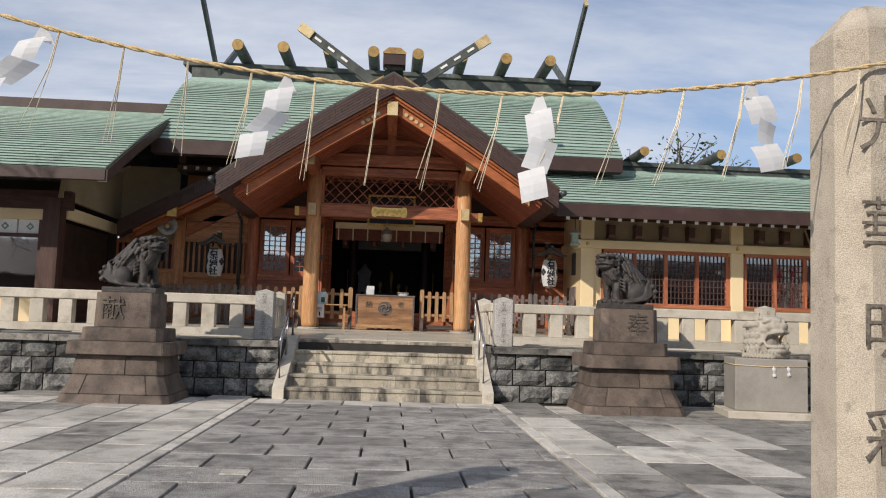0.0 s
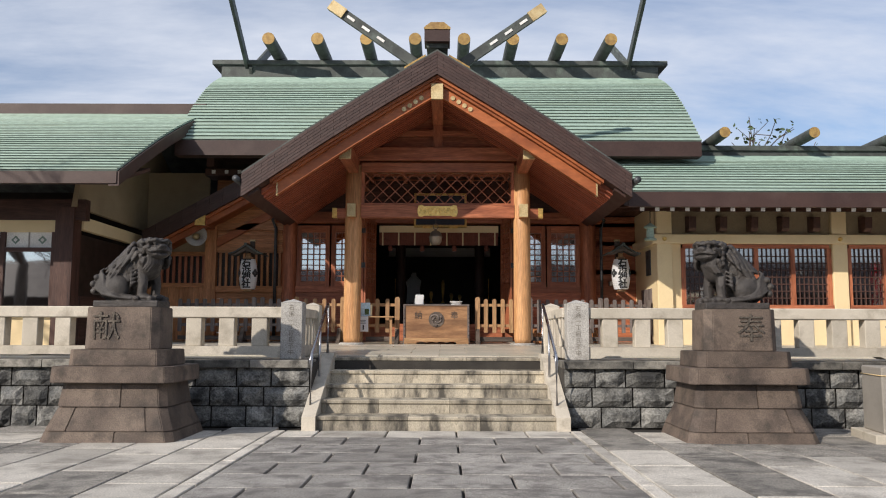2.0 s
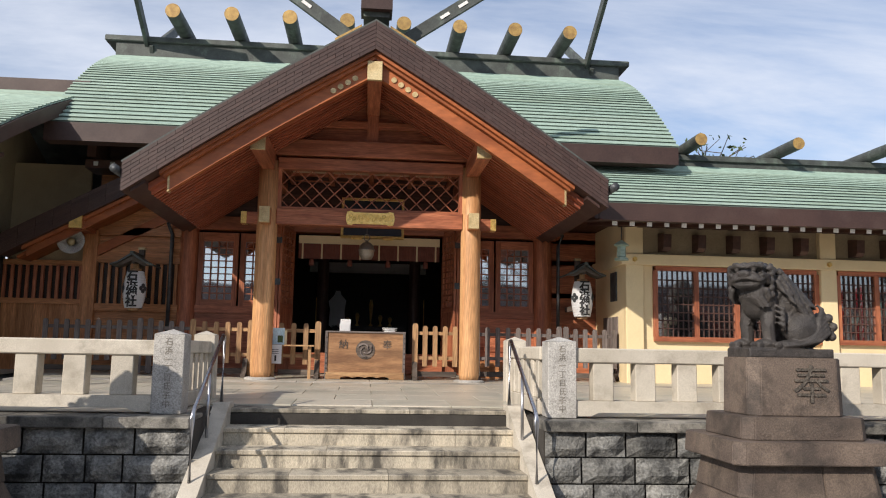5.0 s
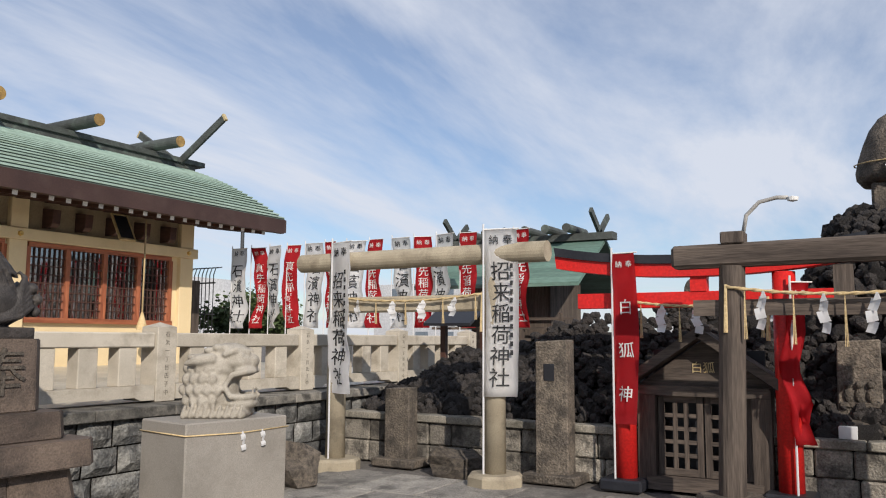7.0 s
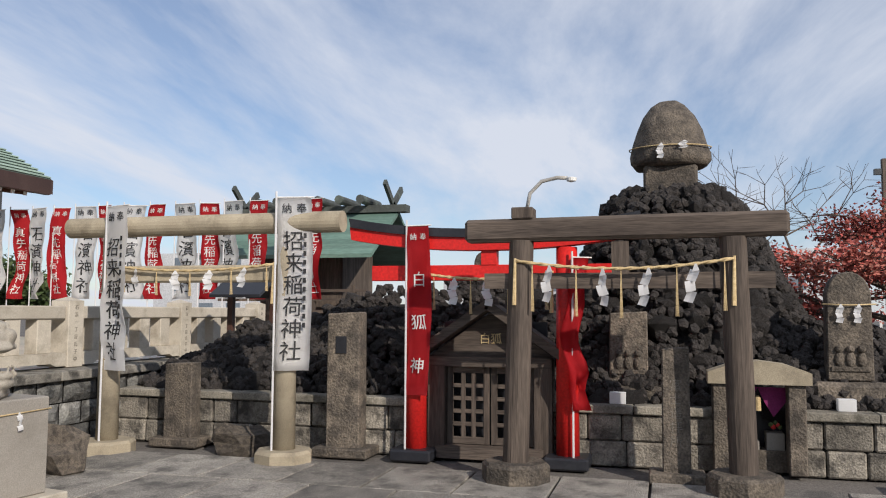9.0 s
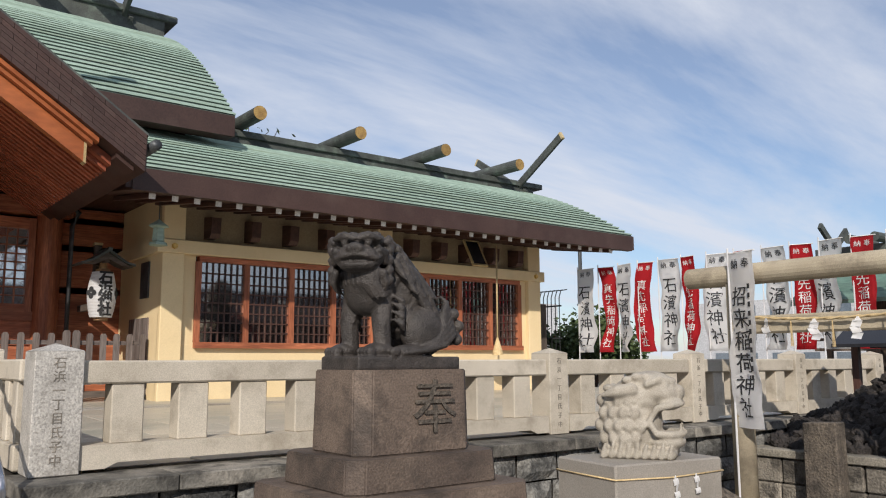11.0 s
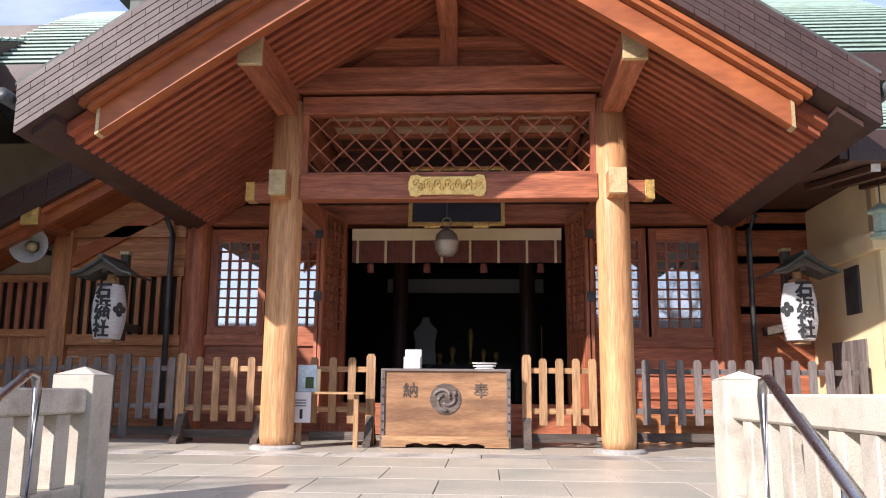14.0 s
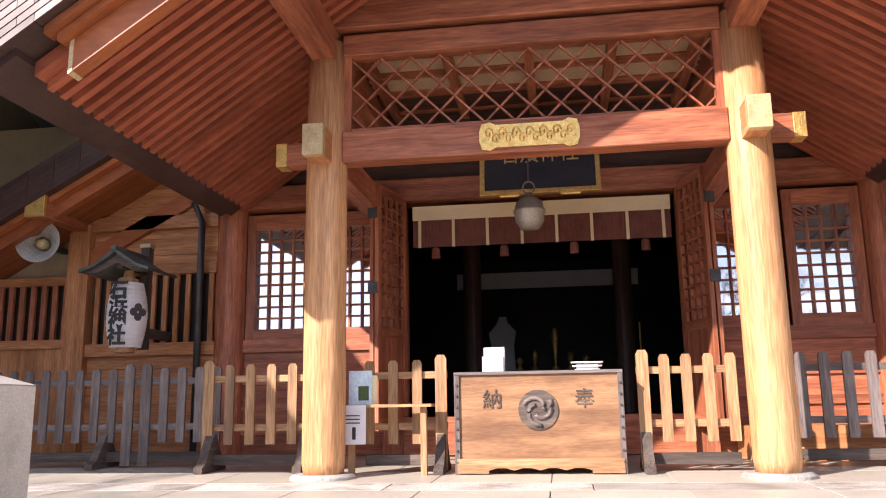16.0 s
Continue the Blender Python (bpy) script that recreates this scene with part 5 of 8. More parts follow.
head = statue("carved_lion_head", bm, m_pale_lion, "pale granite lion head with wide open mouth on a plinth", "sculpture", 0.011, at=pose(5.68, 11.62, 0.838, 0, 0, -58) @ Matrix.Diagonal((1.0, 1.1, 1.2, 1)))


def shide(name, p, h, parent=None, w=0.06, sway=0.0, face=0.0):
    """A zigzag paper streamer hanging from p: a narrow neck and three folded squares; face turns it about the upright."""
    bm = bmesh.new()
    q = h / 3.9
    e = 0.0008
    prism(bm, [(-0.10 * w, 0.0), (0.10 * w, 0.0), (0.42 * w, -0.75 * q), (-0.36 * w, -0.62 * q)], "y", -e, e)
    x, z, yy = 0.0, -0.58 * q, 0.0
    for k in range(3):
        d = 1 if k % 2 == 0 else -1
        # each square hangs askew from a corner of the last and curls a little
        rows = []
        for j in range(5):
            t = j / 4
            cx = x + d * 0.30 * w * t - sway * (-z + q * t)
            yb = yy - 0.10 * w * math.sin(math.pi * t) * d
            rows.append([(cx - 0.5 * w, yb + 0.18 * w * d, z - q * t - 0.10 * q * d), (cx, yb - 0.06 * w, z - q * t), (cx + 0.5 * w, yb - 0.14 * w * d, z - q * t + 0.10 * q * d)])
        vv = [[bm.verts.new(c) for c in r] for r in rows]
        for j in range(4):
            for i in range(2):
                bm.faces.new((vv[j][i], vv[j][i + 1], vv[j + 1][i + 1], vv[j + 1][i]))
        x += d * 0.42 * w
        z -= 0.98 * q
        yy -= 0.004
    return part(name, bm, m_paper, parent, at=pose(*p, 0, 0, face))


shide("paper_streamer", rot @ Vector((0.02, -0.34, cz)), 0.17, bx, 0.04)
shide("paper_streamer", rot @ Vector((0.22, -0.34, cz)), 0.15, bx, 0.04)

# ---- gate pillars with sacred rope ----
# darker letter colour paints the shade of the pillars' cut grooves
m_deep = mat("deep_groove_shade", (0.20, 0.172, 0.138), (0.11, 0.094, 0.076), 0.9, 9, 80, 0.3, grain=0.5)
for i, (px, py) in enumerate(((2.275, 3.5), (-2.05, 3.5))):
    pil = thing("stone_pillar", (px, py, 0), "tall rough granite pillar with carved characters", "pillar", "gate pillars")
    bm = bmesh.new()
    oc = ((-1, 0.5), (-1, -0.5), (-0.5, -1), (0.5, -1), (1, -0.5), (1, 0.5), (0.5, 1), (-0.5, 1))
    levels = [(0.215, 0.0), (0.21, 0.6), (0.207, 1.2), (0.203, 1.8), (0.2, 2.54), (0.08, 2.68)]
    rings = [[bm.verts.new((px + a * r, py + b * r, z)) for a, b in oc] for r, z in levels]
    for ra, rb in zip(rings, rings[1:]):
        for k in range(8):
            bm.faces.new((ra[k], ra[(k + 1) % 8], rb[(k + 1) % 8], rb[k]))
    bm.faces.new(rings[0][::-1])
    bm.faces.new(rings[-1])
    part("shaft", bm, m_pillar, pil)
    part("base", B(px - 0.4, px + 0.4, py - 0.36, py + 0.36, -0.02, 0.14, 0.015), m_granite, pil)
    for k, ch in enumerate("光華明彩" if i == 0 else "月桂清香"):
        link("carved_character", text_mesh(ch, 0.26, 0.004, -0.002), m_deep, pil, at=pose(px - 0.03, py - 0.2035 - 0.003 * k, 2.10 - 0.435 * k, 90.4))
m_straw = mat("pale_dry_straw", (0.70, 0.62, 0.46), (0.58, 0.49, 0.34), 0.9, 20, 120, 0.1)
rope = thing("sacred_rope", (-0.4, 3.35, 2.3), "twisted straw rope with tassels and white paper streamers", "rope")
RP = []
A, Bq = Vector((-2.05, 3.26, 2.56)), Vector((2.3, 3.27, 2.39))
for k in range(41):
    t = k / 40
    p = A.lerp(Bq, t)
    p.z -= 0.315 * (1 - (2 * t - 1) ** 2)
    RP.append(p)
for st in range(2):
    pts = []
    for k in range(241):
        t = k / 240 * 40
        i = min(int(t), 39)
        p = RP[i].lerp(RP[i + 1], t - i)
        a = k * 0.7 + math.pi * st
        pts.append(p + Vector((0, 0.0048 * math.cos(a), 0.0048 * math.sin(a))))
    tube("strand", pts, 0.006, m_rope, rope, 5)
rnd = random.Random(3)
for k in range(17):
    t = 0.03 + k * 0.058
    i = min(int(t * 40), 39)
    p = RP[i].lerp(RP[i + 1], t * 40 - i)
    bm = bmesh.new()
    lean = rnd.uniform(-0.13, -0.03)
    for j in range(3):
        x = 0.004 * (j - 1)
        bend = lean + rnd.uniform(-0.012, 0.012)
        q1 = p + Vector((x + bend * 0.25, 0, -0.15))
        q2 = p + Vector((x * 2.5 + bend, 0.02 * j, -0.36 - 0.05 * rnd.random()))
        cyl(bm, p + Vector((x * 0.5, 0, 0)), q1, 0.0022, seg=4)
        cyl(bm, q1, q2, 0.0022, 0.0012, seg=4)
    part("straw_tassel", bm, m_straw, rope)
for t, h, sw, fc in ((0.19, 0.34, 0.9, 10), (0.41, 0.36, 0.6, 15), (0.645, 0.46, 0.12, -8), (0.85, 0.38, -0.25, 14)):
    i = min(int(t * 40), 39)
    p = RP[i].lerp(RP[i + 1], t * 40 - i)
    shide("paper_streamer", p, h * 1.05, rope, 0.105, sw * 0.8, fc)

# ---- things at the porch ----
# offertory box
OX, OY = CX - 0.02, 19.42
OZ = tz(OY)
sb = thing("offertory_box", (OX, OY + 0.35, OZ), "wooden offertory box with carved crest and iron-studded corners", "offertory box")
grain = mat("bold_grain_cypress", (0.40, 0.22, 0.105), (0.19, 0.092, 0.042), 0.5, 7, 50, 0.2, (0.25, 1, 1.6), dirt=(0.10, 0.05, 0.026), dirt_amt=0.55, dirt_scale=3, detail=8)
part("front_board", B(OX - 0.66, OX + 0.66, OY, OY + 0.04, OZ + 0.13, OZ + 0.82), grain, sb)
part("back_board", B(OX - 0.66, OX + 0.66, OY + 0.66, OY + 0.7, OZ + 0.05, OZ + 0.82), grain, sb)
for s in (-1, 1):
    part("side_board", B(*sorted((OX + s * 0.62, OX + s * 0.66)), OY + 0.04, OY + 0.66, OZ + 0.05, OZ + 0.82), grain, sb)
    part("corner_post", B(*sorted((OX + s * 0.655, OX + s * 0.70)), OY - 0.02, OY + 0.06, OZ, OZ + 0.83, 0.004), greywood["z"], sb, "grey corner strip with studs")
    for k in range(8):
        part("stud", C((OX + s * 0.678, OY - 0.032, OZ + 0.1 + 0.09 * k), (OX + s * 0.678, OY - 0.018, OZ + 0.1 + 0.09 * k), 0.008, 0.013, seg=8), m_iron, sb)
pts = [(OX - 0.68, OZ + 0.13), (OX - 0.68, OZ + 0.012), (OX - 0.42, OZ + 0.012)]
for k in range(13):
    t = k / 12
    pts.append((OX - 0.42 + 0.84 * t, OZ + 0.035 + 0.022 * abs(math.sin(math.pi * 4 * t))))
pts += [(OX + 0.42, OZ + 0.012), (OX + 0.68, OZ + 0.012), (OX + 0.68, OZ + 0.13)]
part("foot_board", prism(bmesh.new(), pts, "y", OY - 0.03, OY + 0.03), palewood["x"], sb, "pale foot board with a wavy edge")
for k in range(9):
    part("lid_slat", B(OX - 0.62, OX + 0.62, OY + 0.05 + 0.068 * k, OY + 0.09 + 0.068 * k, OZ + 0.77, OZ + 0.81), grain, sb)
part("lid_rim", B(OX - 0.70, OX + 0.70, OY - 0.025, OY + 0.045, OZ + 0.815, OZ + 0.84), greywood["x"], sb)
crest = part("crest", C((OX, OY - 0.012, OZ + 0.52), (OX, OY + 0.002, OZ + 0.52), 0.165, seg=32), oldwood["x"], sb, "dark carved three-comma crest")
for k in range(3):
    pts = []
    for j in range(9):
        a = radians(120 * k + 20 * j)
        r = 0.045 + 0.085 * j / 8
        pts.append((OX + r * math.cos(a), OY - 0.016, OZ + 0.52 + r * math.sin(a)))
    tube("crest_comma", pts, 0.018, greywood["x"], crest, 6)
writing("納", 0.17, oldwood["x"], sb, pose(OX - 0.38, OY - 0.002, OZ + 0.60), 0.008, "carved_character")
writing("奉", 0.17, oldwood["x"], sb, pose(OX + 0.38, OY - 0.002, OZ + 0.60), 0.008, "carved_character")
st = thing("paper_stand", (OX - 0.36, OY + 0.1, OZ + 0.84), "white stand of printed slips on the offertory box", "stand")
part("back_card", B(OX - 0.45, OX - 0.27, OY + 0.08, OY + 0.10, OZ + 0.84, OZ + 1.05, 0.004), m_paper, st)
part("slip_pad", B(OX - 0.46, OX - 0.28, OY + 0.02, OY + 0.08, OZ + 0.84, OZ + 0.97, 0.004), m_paper, st)
pt = thing("paper_tray", (OX + 0.42, OY + 0.1, OZ + 0.84), "small white wire tray on the offertory box", "tray")
for z, w in ((0.845, 0.10), (0.875, 0.12), (0.905, 0.13)):
    tube("wire", [(OX + 0.42 - w, OY + 0.03, OZ + z), (OX + 0.42 + w, OY + 0.03, OZ + z), (OX + 0.42 + w, OY + 0.16, OZ + z), (OX + 0.42 - w, OY + 0.16, OZ + z), (OX + 0.42 - w, OY + 0.03, OZ + z)], 0.006, m_white, pt, 5)
part("slip_pad", B(OX + 0.33, OX + 0.51, OY + 0.05, OY + 0.14, OZ + 0.85, OZ + 0.89), m_paper, pt)


# picket fences
def picket_mesh(w, h):
    return mesh_of(prism(bmesh.new(), [(-w / 2, 0), (w / 2, 0), (w / 2, h - w * 0.35), (0.3 * w, h), (-0.3 * w, h), (-w / 2, h - w * 0.35)], "y", -0.014, 0.014), "picket")


def picket_fence(x0, x1, y, n, m, label, h=0.72, z0=0.24, feet=(), tall=()):
    zb = tz(y)
    f = thing("picket_fence", ((x0 + x1) / 2, y, zb), label, "fence", "picket fences of the porch")
    me = picket_mesh(0.085, h)
    me2 = picket_mesh(0.10, h + 0.26)
    for k in range(n):
        x = x0 + (x1 - x0) * k / (n - 1)
        if k in tall:
            link("picket", me2, m["z"], f, at=pose(x, y - 0.012, zb + 0.02))
        else:
            link("picket", me, m["z"], f, at=pose(x, y, zb + z0))
    for z in (0.36, 0.80):
        part("rail", B(x0 - 0.05, x1 + 0.05, y + 0.014, y + 0.05, zb + z, zb + z + 0.06), m["x"], f)
    part("foot_rail", B(x0 - 0.03, x1 + 0.03, y - 0.02, y + 0.06, zb + 0.06, zb + 0.15), oldwood["x"], f)
    for x in feet:
        part("foot", prism(bmesh.new(), [(y - 0.25, zb), (y - 0.25, zb + 0.05), (y - 0.18, zb + 0.08), (y - 0.02, zb + 0.33), (y + 0.04, zb + 0.33), (y + 0.2, zb + 0.08), (y + 0.27, zb + 0.05), (y + 0.27, zb)], "x", x - 0.04, x + 0.04), oldwood["y"], f)
    return f


picket_fence(CX + 0.86, CX + 1.58, 19.62, 5, palewood, "new pale timber picket fence beside the offertory box", feet=(CX + 0.86,), tall=(0,))
picket_fence(CX - 1.50, CX - 0.86, 19.62, 4, palewood, "new pale timber picket fence beside the offertory box", feet=(CX - 0.86,), tall=(3,))
picket_fence(CX - 3.05, CX - 2.05, 19.75, 6, palewood, "orange timber picket fence on splayed feet", feet=(CX - 3.02, CX - 2.12), tall=(0, 5))
picket_fence(CX - 5.7, CX - 3.15, 20.15, 15, greywood, "weathered grey picket fence before the side bay", feet=(CX - 4.3,), tall=(9, 10))
picket_fence(CX + 2.02, CX + 3.55, 19.9, 9, greywood, "weathered grey picket fence before the lattice windows", feet=(CX + 2.02, CX + 3.3), tall=(0, 8))
picket_fence(CX + 3.68, CX + 4.6, 19.9, 6, greywood, "weathered grey picket fence below the lantern", feet=(CX + 4.5,), tall=(0,))
part_floor = tagged(part("veranda_step", B(CX + 1.9, CX + 3.6, 20.5, 21.2, tz(21) - 0.02, tz(21) + 0.3, 0.01), cypress["x"]), "orange timber step below the lattice windows", "step", kind="structure")

# notice table
nt = thing("notice_table", (CX - 1.28, 19.4, tz(19.4)), "narrow timber stand with leaflets and a white notice", "table")
TZN = tz(19.4)
part("top", B(CX - 1.66, CX - 0.90, 19.30, 19.5, TZN + 0.56, TZN + 0.585), palewood["x"], nt)
for x in (CX - 1.6, CX - 0.98):
    part("leg", B(x - 0.025, x + 0.025, 19.37, 19.42, TZN, TZN + 0.56), palewood["z"], nt)
nb = thing("notice_sheet", (CX - 1.55, 19.28, TZN + 0.25), "white printed notice hung on the stand", "notice")
part("sheet", B(CX - 1.66, CX - 1.45, 19.27, 19.28, TZN + 0.26, TZN + 0.58), m_paper, nb)
part("picture", B(CX - 1.565, CX - 1.535, 19.264, 19.269, TZN + 0.30, TZN + 0.40), m_ink, nb)
for k in range(3):
    part("text_line", B(CX - 1.62, CX - 1.50, 19.264, 19.269, TZN + 0.43 + 0.03 * k, TZN + 0.44 + 0.03 * k), m_iron, nb)
bk = thing("leaflet_holder", (CX - 1.5, 19.4, TZN + 0.585), "clear holder of blue and white leaflets", "leaflets")
m_blue = mat("pale_blue_print", (0.42, 0.58, 0.68), (0.62, 0.72, 0.76), 0.5, 6, 40, 0.0)
part("leaflet", B(CX - 1.62, CX - 1.42, 19.36, 19.38, TZN + 0.585, TZN + 0.87), m_blue, bk)
part("leaflet", B(CX - 1.50, CX - 1.38, 19.38, 19.41, TZN + 0.585, TZN + 0.83), m_cream, bk)
part("printed_block", B(CX - 1.535, CX - 1.445, 19.354, 19.359, TZN + 0.62, TZN + 0.74), m_leafgreen, bk)

# folding doors, blind, cloth band
for s in (-1, 1):
    d = thing("folding_door", (CX + s * 1.46, 21.0, 1.2), "open folding lattice door of red-brown timber", "door", "folding doors")
    for j, xo in enumerate((1.49, 1.56)):
        x = CX + s * xo
        y0, y1 = 20.62 + 0.02 * j, 21.28
        leaf = part("leaf", B(x - 0.022, x + 0.022, y0, y0 + 0.07, 1.3, 3.86), cedar["z"], d)
        part("stile", B(x - 0.022, x + 0.022, y1 - 0.07, y1, 1.3, 3.86), cedar["z"], leaf)
        for z, h in ((1.3, 0.12), (2.25, 0.10), (3.76, 0.10)):
            part("rail", B(x - 0.02, x + 0.02, y0 + 0.07, y1 - 0.07, z, z + h), cedar["y"], leaf)
        part("panel", B(x - 0.01, x + 0.01, y0 + 0.07, y1 - 0.07, 1.42, 2.25), cedar["z"], leaf)
        for k in range(1, 4):
            yy = y0 + 0.07 + (y1 - y0 - 0.14) * k / 4
            part("bar", B(x - 0.016, x + 0.016, yy - 0.014, yy + 0.014, 2.35, 3.76), cedar["z"], leaf)
        for k in range(1, 12):
            z = 2.35 + 1.41 * k / 12
            part("bar", B(x - 0.014, x + 0.014, y0 + 0.07, y1 - 0.07, z - 0.012, z + 0.012), cedar["y"], leaf)
    hinge_at = Matrix.Translation((CX + s * 1.5, 21.28, 0))
    for z in (2.75, 3.55):
        part("hinge", B(*sorted((CX + s * 1.48, CX + s * 1.585)), 20.605, 20.62, z - 0.06, z + 0.06), m_iron, d)
    d.matrix_basis = hinge_at @ pose(0, 0, 0, 0, 0, 16 * s) @ hinge_at.inverted() @ d.matrix_basis
bl = thing("bamboo_blind", (CX, 21.3, 3.5), "rolled reed blind with pale cloth borders over the doorway", "blind")
part("cloth_band", B(CX - 1.4, CX + 1.42, 21.26, 21.28, 3.58, 3.74), m_cream, bl)
reed = mat("red_brown_reed", (0.22, 0.07, 0.045), (0.14, 0.045, 0.03), 0.7, 8, 60, 0.1)
part("reed_backing", B(CX - 1.4, CX + 1.42, 21.30, 21.31, 3.28, 3.58), reed, bl)
me = mesh_of(B(-0.006, 0.006, -0.006, 0.006, 0, 0.30), "reed")
for k in range(70):
    link("reed", me, reed, bl, at=pose(CX - 1.38 + k * 0.0403, 21.29, 3.28))
for k in range(8):
    part("tie_band", B(CX - 1.32 + k * 0.38 - 0.016, CX - 1.32 + k * 0.38 + 0.016, 21.265, 21.282, 3.27, 3.58), m_cream, bl)
for k in range(4):
    part("tassel", lathe(bmesh.new(), [(0.02, 0), (0.045, -0.02), (0.05, -0.12), (0.045, -0.13)][::-1], (CX - 1.14 + k * 0.76, 21.28, 3.27), 10), reed, bl)

# bell, gilt plaque, framed tablet
bell = thing("suzu_bell", (CX - 0.05, 19.98, 3.2), "round grey bronze bell hanging before the doorway", "bell")
bx0, by0, bz0 = CX - 0.05, 19.98, 3.30
part("body", lathe(bmesh.new(), [(0.02, -0.16), (0.09, -0.15), (0.135, -0.08), (0.14, 0.0), (0.15, 0.005), (0.15, 0.03), (0.138, 0.035), (0.125, 0.10), (0.07, 0.155), (0.03, 0.165), (0.03, 0.2)], (bx0, by0, bz0), 28), m_bellmetal, bell, smooth=True)
tube("ring", [(bx0 + 0.055 * math.cos(radians(a)), by0, bz0 + 0.25 + 0.06 * math.sin(radians(a))) for a in range(0, 361, 30)], 0.009, m_bellmetal, bell, 6)
tube("hanger", [(bx0, by0, bz0 + 0.30), (bx0, by0, 3.95)], 0.008, m_iron, bell)
pq = thing("gilt_plaque", (CX, PY - 0.12, 3.76), "embossed gilt plaque on the porch beam", "plaque")
pts = [(-0.42, 0.04), (-0.40, 0.11), (-0.33, 0.125), (-0.28, 0.10), (0.28, 0.10), (0.33, 0.125), (0.40, 0.11), (0.42, 0.04)]
part("plate", prism(bmesh.new(), [(CX + a, 3.76 + b) for a, b in pts] + [(CX + a, 3.76 - b) for a, b in pts[::-1]], "y", PY - 0.125, PY - 0.1), m_gold, pq)
rnd = random.Random(8)
for k in range(13):
    x = CX - 0.34 + 0.057 * k
    pts = [(x + 0.036 * math.cos(radians(40 * j)) * (1 - j / 13), PY - 0.128, 3.76 + 0.05 * (-1) ** k * 0.5 + 0.05 * math.sin(radians(40 * j)) * (1 - j / 13)) for j in range(11)]
    tube("scroll", pts, 0.008, m_gold, pq, 5)
tb = thing("name_tablet", (CX + 0.05, 20.5, 3.85), "dark framed shrine tablet with gilt border", "tablet")
rt = pose(CX + 0.05, 20.45, 3.99, -12)
part("board", box(bmesh.new(), -0.56, 0.56, 0, 0.03, -0.36, 0.36, 0, rt), m_black, tb)
for a in ((-0.60, 0.60, 0.36, 0.41), (-0.60, 0.60, -0.41, -0.36), (-0.60, -0.55, -0.36, 0.36), (0.55, 0.60, -0.36, 0.36)):
    part("frame", box(bmesh.new(), a[0], a[1], -0.02, 0.035, a[2], a[3], 0.004, rt), m_gold, tb)
for x in (-0.3, 0.3):
    part("corner_ornament", box(bmesh.new(), x - 0.1, x + 0.1, -0.03, 0.0, -0.44, -0.38, 0.01, rt), m_gold, tb)
writing("石濱神社", 0.2, m_gold, tb, rt @ pose(0, -0.004, 0.02), 0.006)


# paper lanterns under small roofs
def lantern(x, y, zt):
    t = thing("paper_lantern", (x, y, zt - 0.95), "white paper lantern with black characters under a little green roof", "lantern", "porch lanterns")
    zc = zt - 0.42
    prof = [(0.10, -0.34)] + [((0.155 + 0.05 * math.sin(math.pi * (k + 0.5) / 30)) - (0.004 if k % 2 else 0), -0.335 + 0.67 * k / 30) for k in range(31)] + [(0.10, 0.34)]
    body = part("paper_body", lathe(bmesh.new(), prof, (x, y, zc), 28), m_paper, t, "ribbed white paper body")
    part("bottom_cap", lathe(bmesh.new(), [(0.07, -0.05), (0.10, -0.04), (0.10, 0.0)], (x, y, zc - 0.34), 20), palewood["x"], t)
    part("top_cap", lathe(bmesh.new(), [(0.10, 0), (0.10, 0.04), (0.06, 0.05), (0.05, 0.14)], (x, y, zc + 0.34), 20), palewood["x"], t)
    for k, ch in enumerate("石浜神社"):
        me = text_mesh(ch, 0.205, 0.003, 0.007)
        zz = zc + 0.235 - 0.158 * k
        for v in me.vertices:
            a = v.co.x / 0.2
            v.co.x, v.co.z = 0.206 * math.sin(a), 0.206 * math.cos(a) + v.co.z
        link("painted_character", me, m_ink, body, at=pose(x, y, zz, 90))
    for s in (-1, 1):
        me = bmesh.new()
        for dx, dz in ((0, 0.05), (0, -0.05), (0.05, 0), (-0.05, 0)):
            cyl(me, (dx, dz, 0), (dx, dz, 0.004), 0.042, seg=12)
        part("crest", me, m_iron, body, at=pose(x + s * 0.175, y - 0.10, zc + 0.02, 90, 0, s * 60))
    for s in (-1, 1):
        bm = bmesh.new()
        pr = [(0, 0.24), (0.1, 0.17), (0.24, 0.075), (0.38, 0.03), (0.38, 0.0), (0.24, 0.045), (0.1, 0.13), (0, 0.20)]
        prism(bm, [(x + s * a, zt + b) for a, b in pr], "y", y - 0.32, y + 0.3)
        part("roof_slope", bm, m_patinadark, t)
        prism_e = prism(bmesh.new(), [(x + s * a, zt + b) for a, b in ((0, 0.19), (0.1, 0.12), (0.24, 0.04), (0.34, 0.0), (0.2, 0.0), (0.08, 0.06), (0, 0.1))], "y", y - 0.26, y - 0.22)
        part("gable_board", prism_e, oldwood["x"], t)
    part("ridge", B(x - 0.03, x + 0.03, y - 0.34, y + 0.32, zt + 0.215, zt + 0.26), m_patinadark, t)
    part("bracket", B(x - 0.035, x + 0.035, y - 0.2, y + 0.36, zt + 0.05, zt + 0.11), oldwood["y"], t)
    part("post", B(x - 0.05, x + 0.05, y + 0.3, y + 0.4, zt - 0.75, zt + 0.36, 0.004), oldwood["z"], t)
    part("wall_arm", B(x - 0.04, x + 0.04, y + 0.4, y + 1.3, zt - 0.62, zt - 0.52), oldwood["y"], t)
    part("post_cap", B(x - 0.06, x + 0.06, y + 0.29, y + 0.41, zt + 0.36, zt + 0.40), m_palegold, t)


lantern(CX - 4.27, 20.38, 2.93)
lantern(CX + 4.10, 20.30, 2.95)

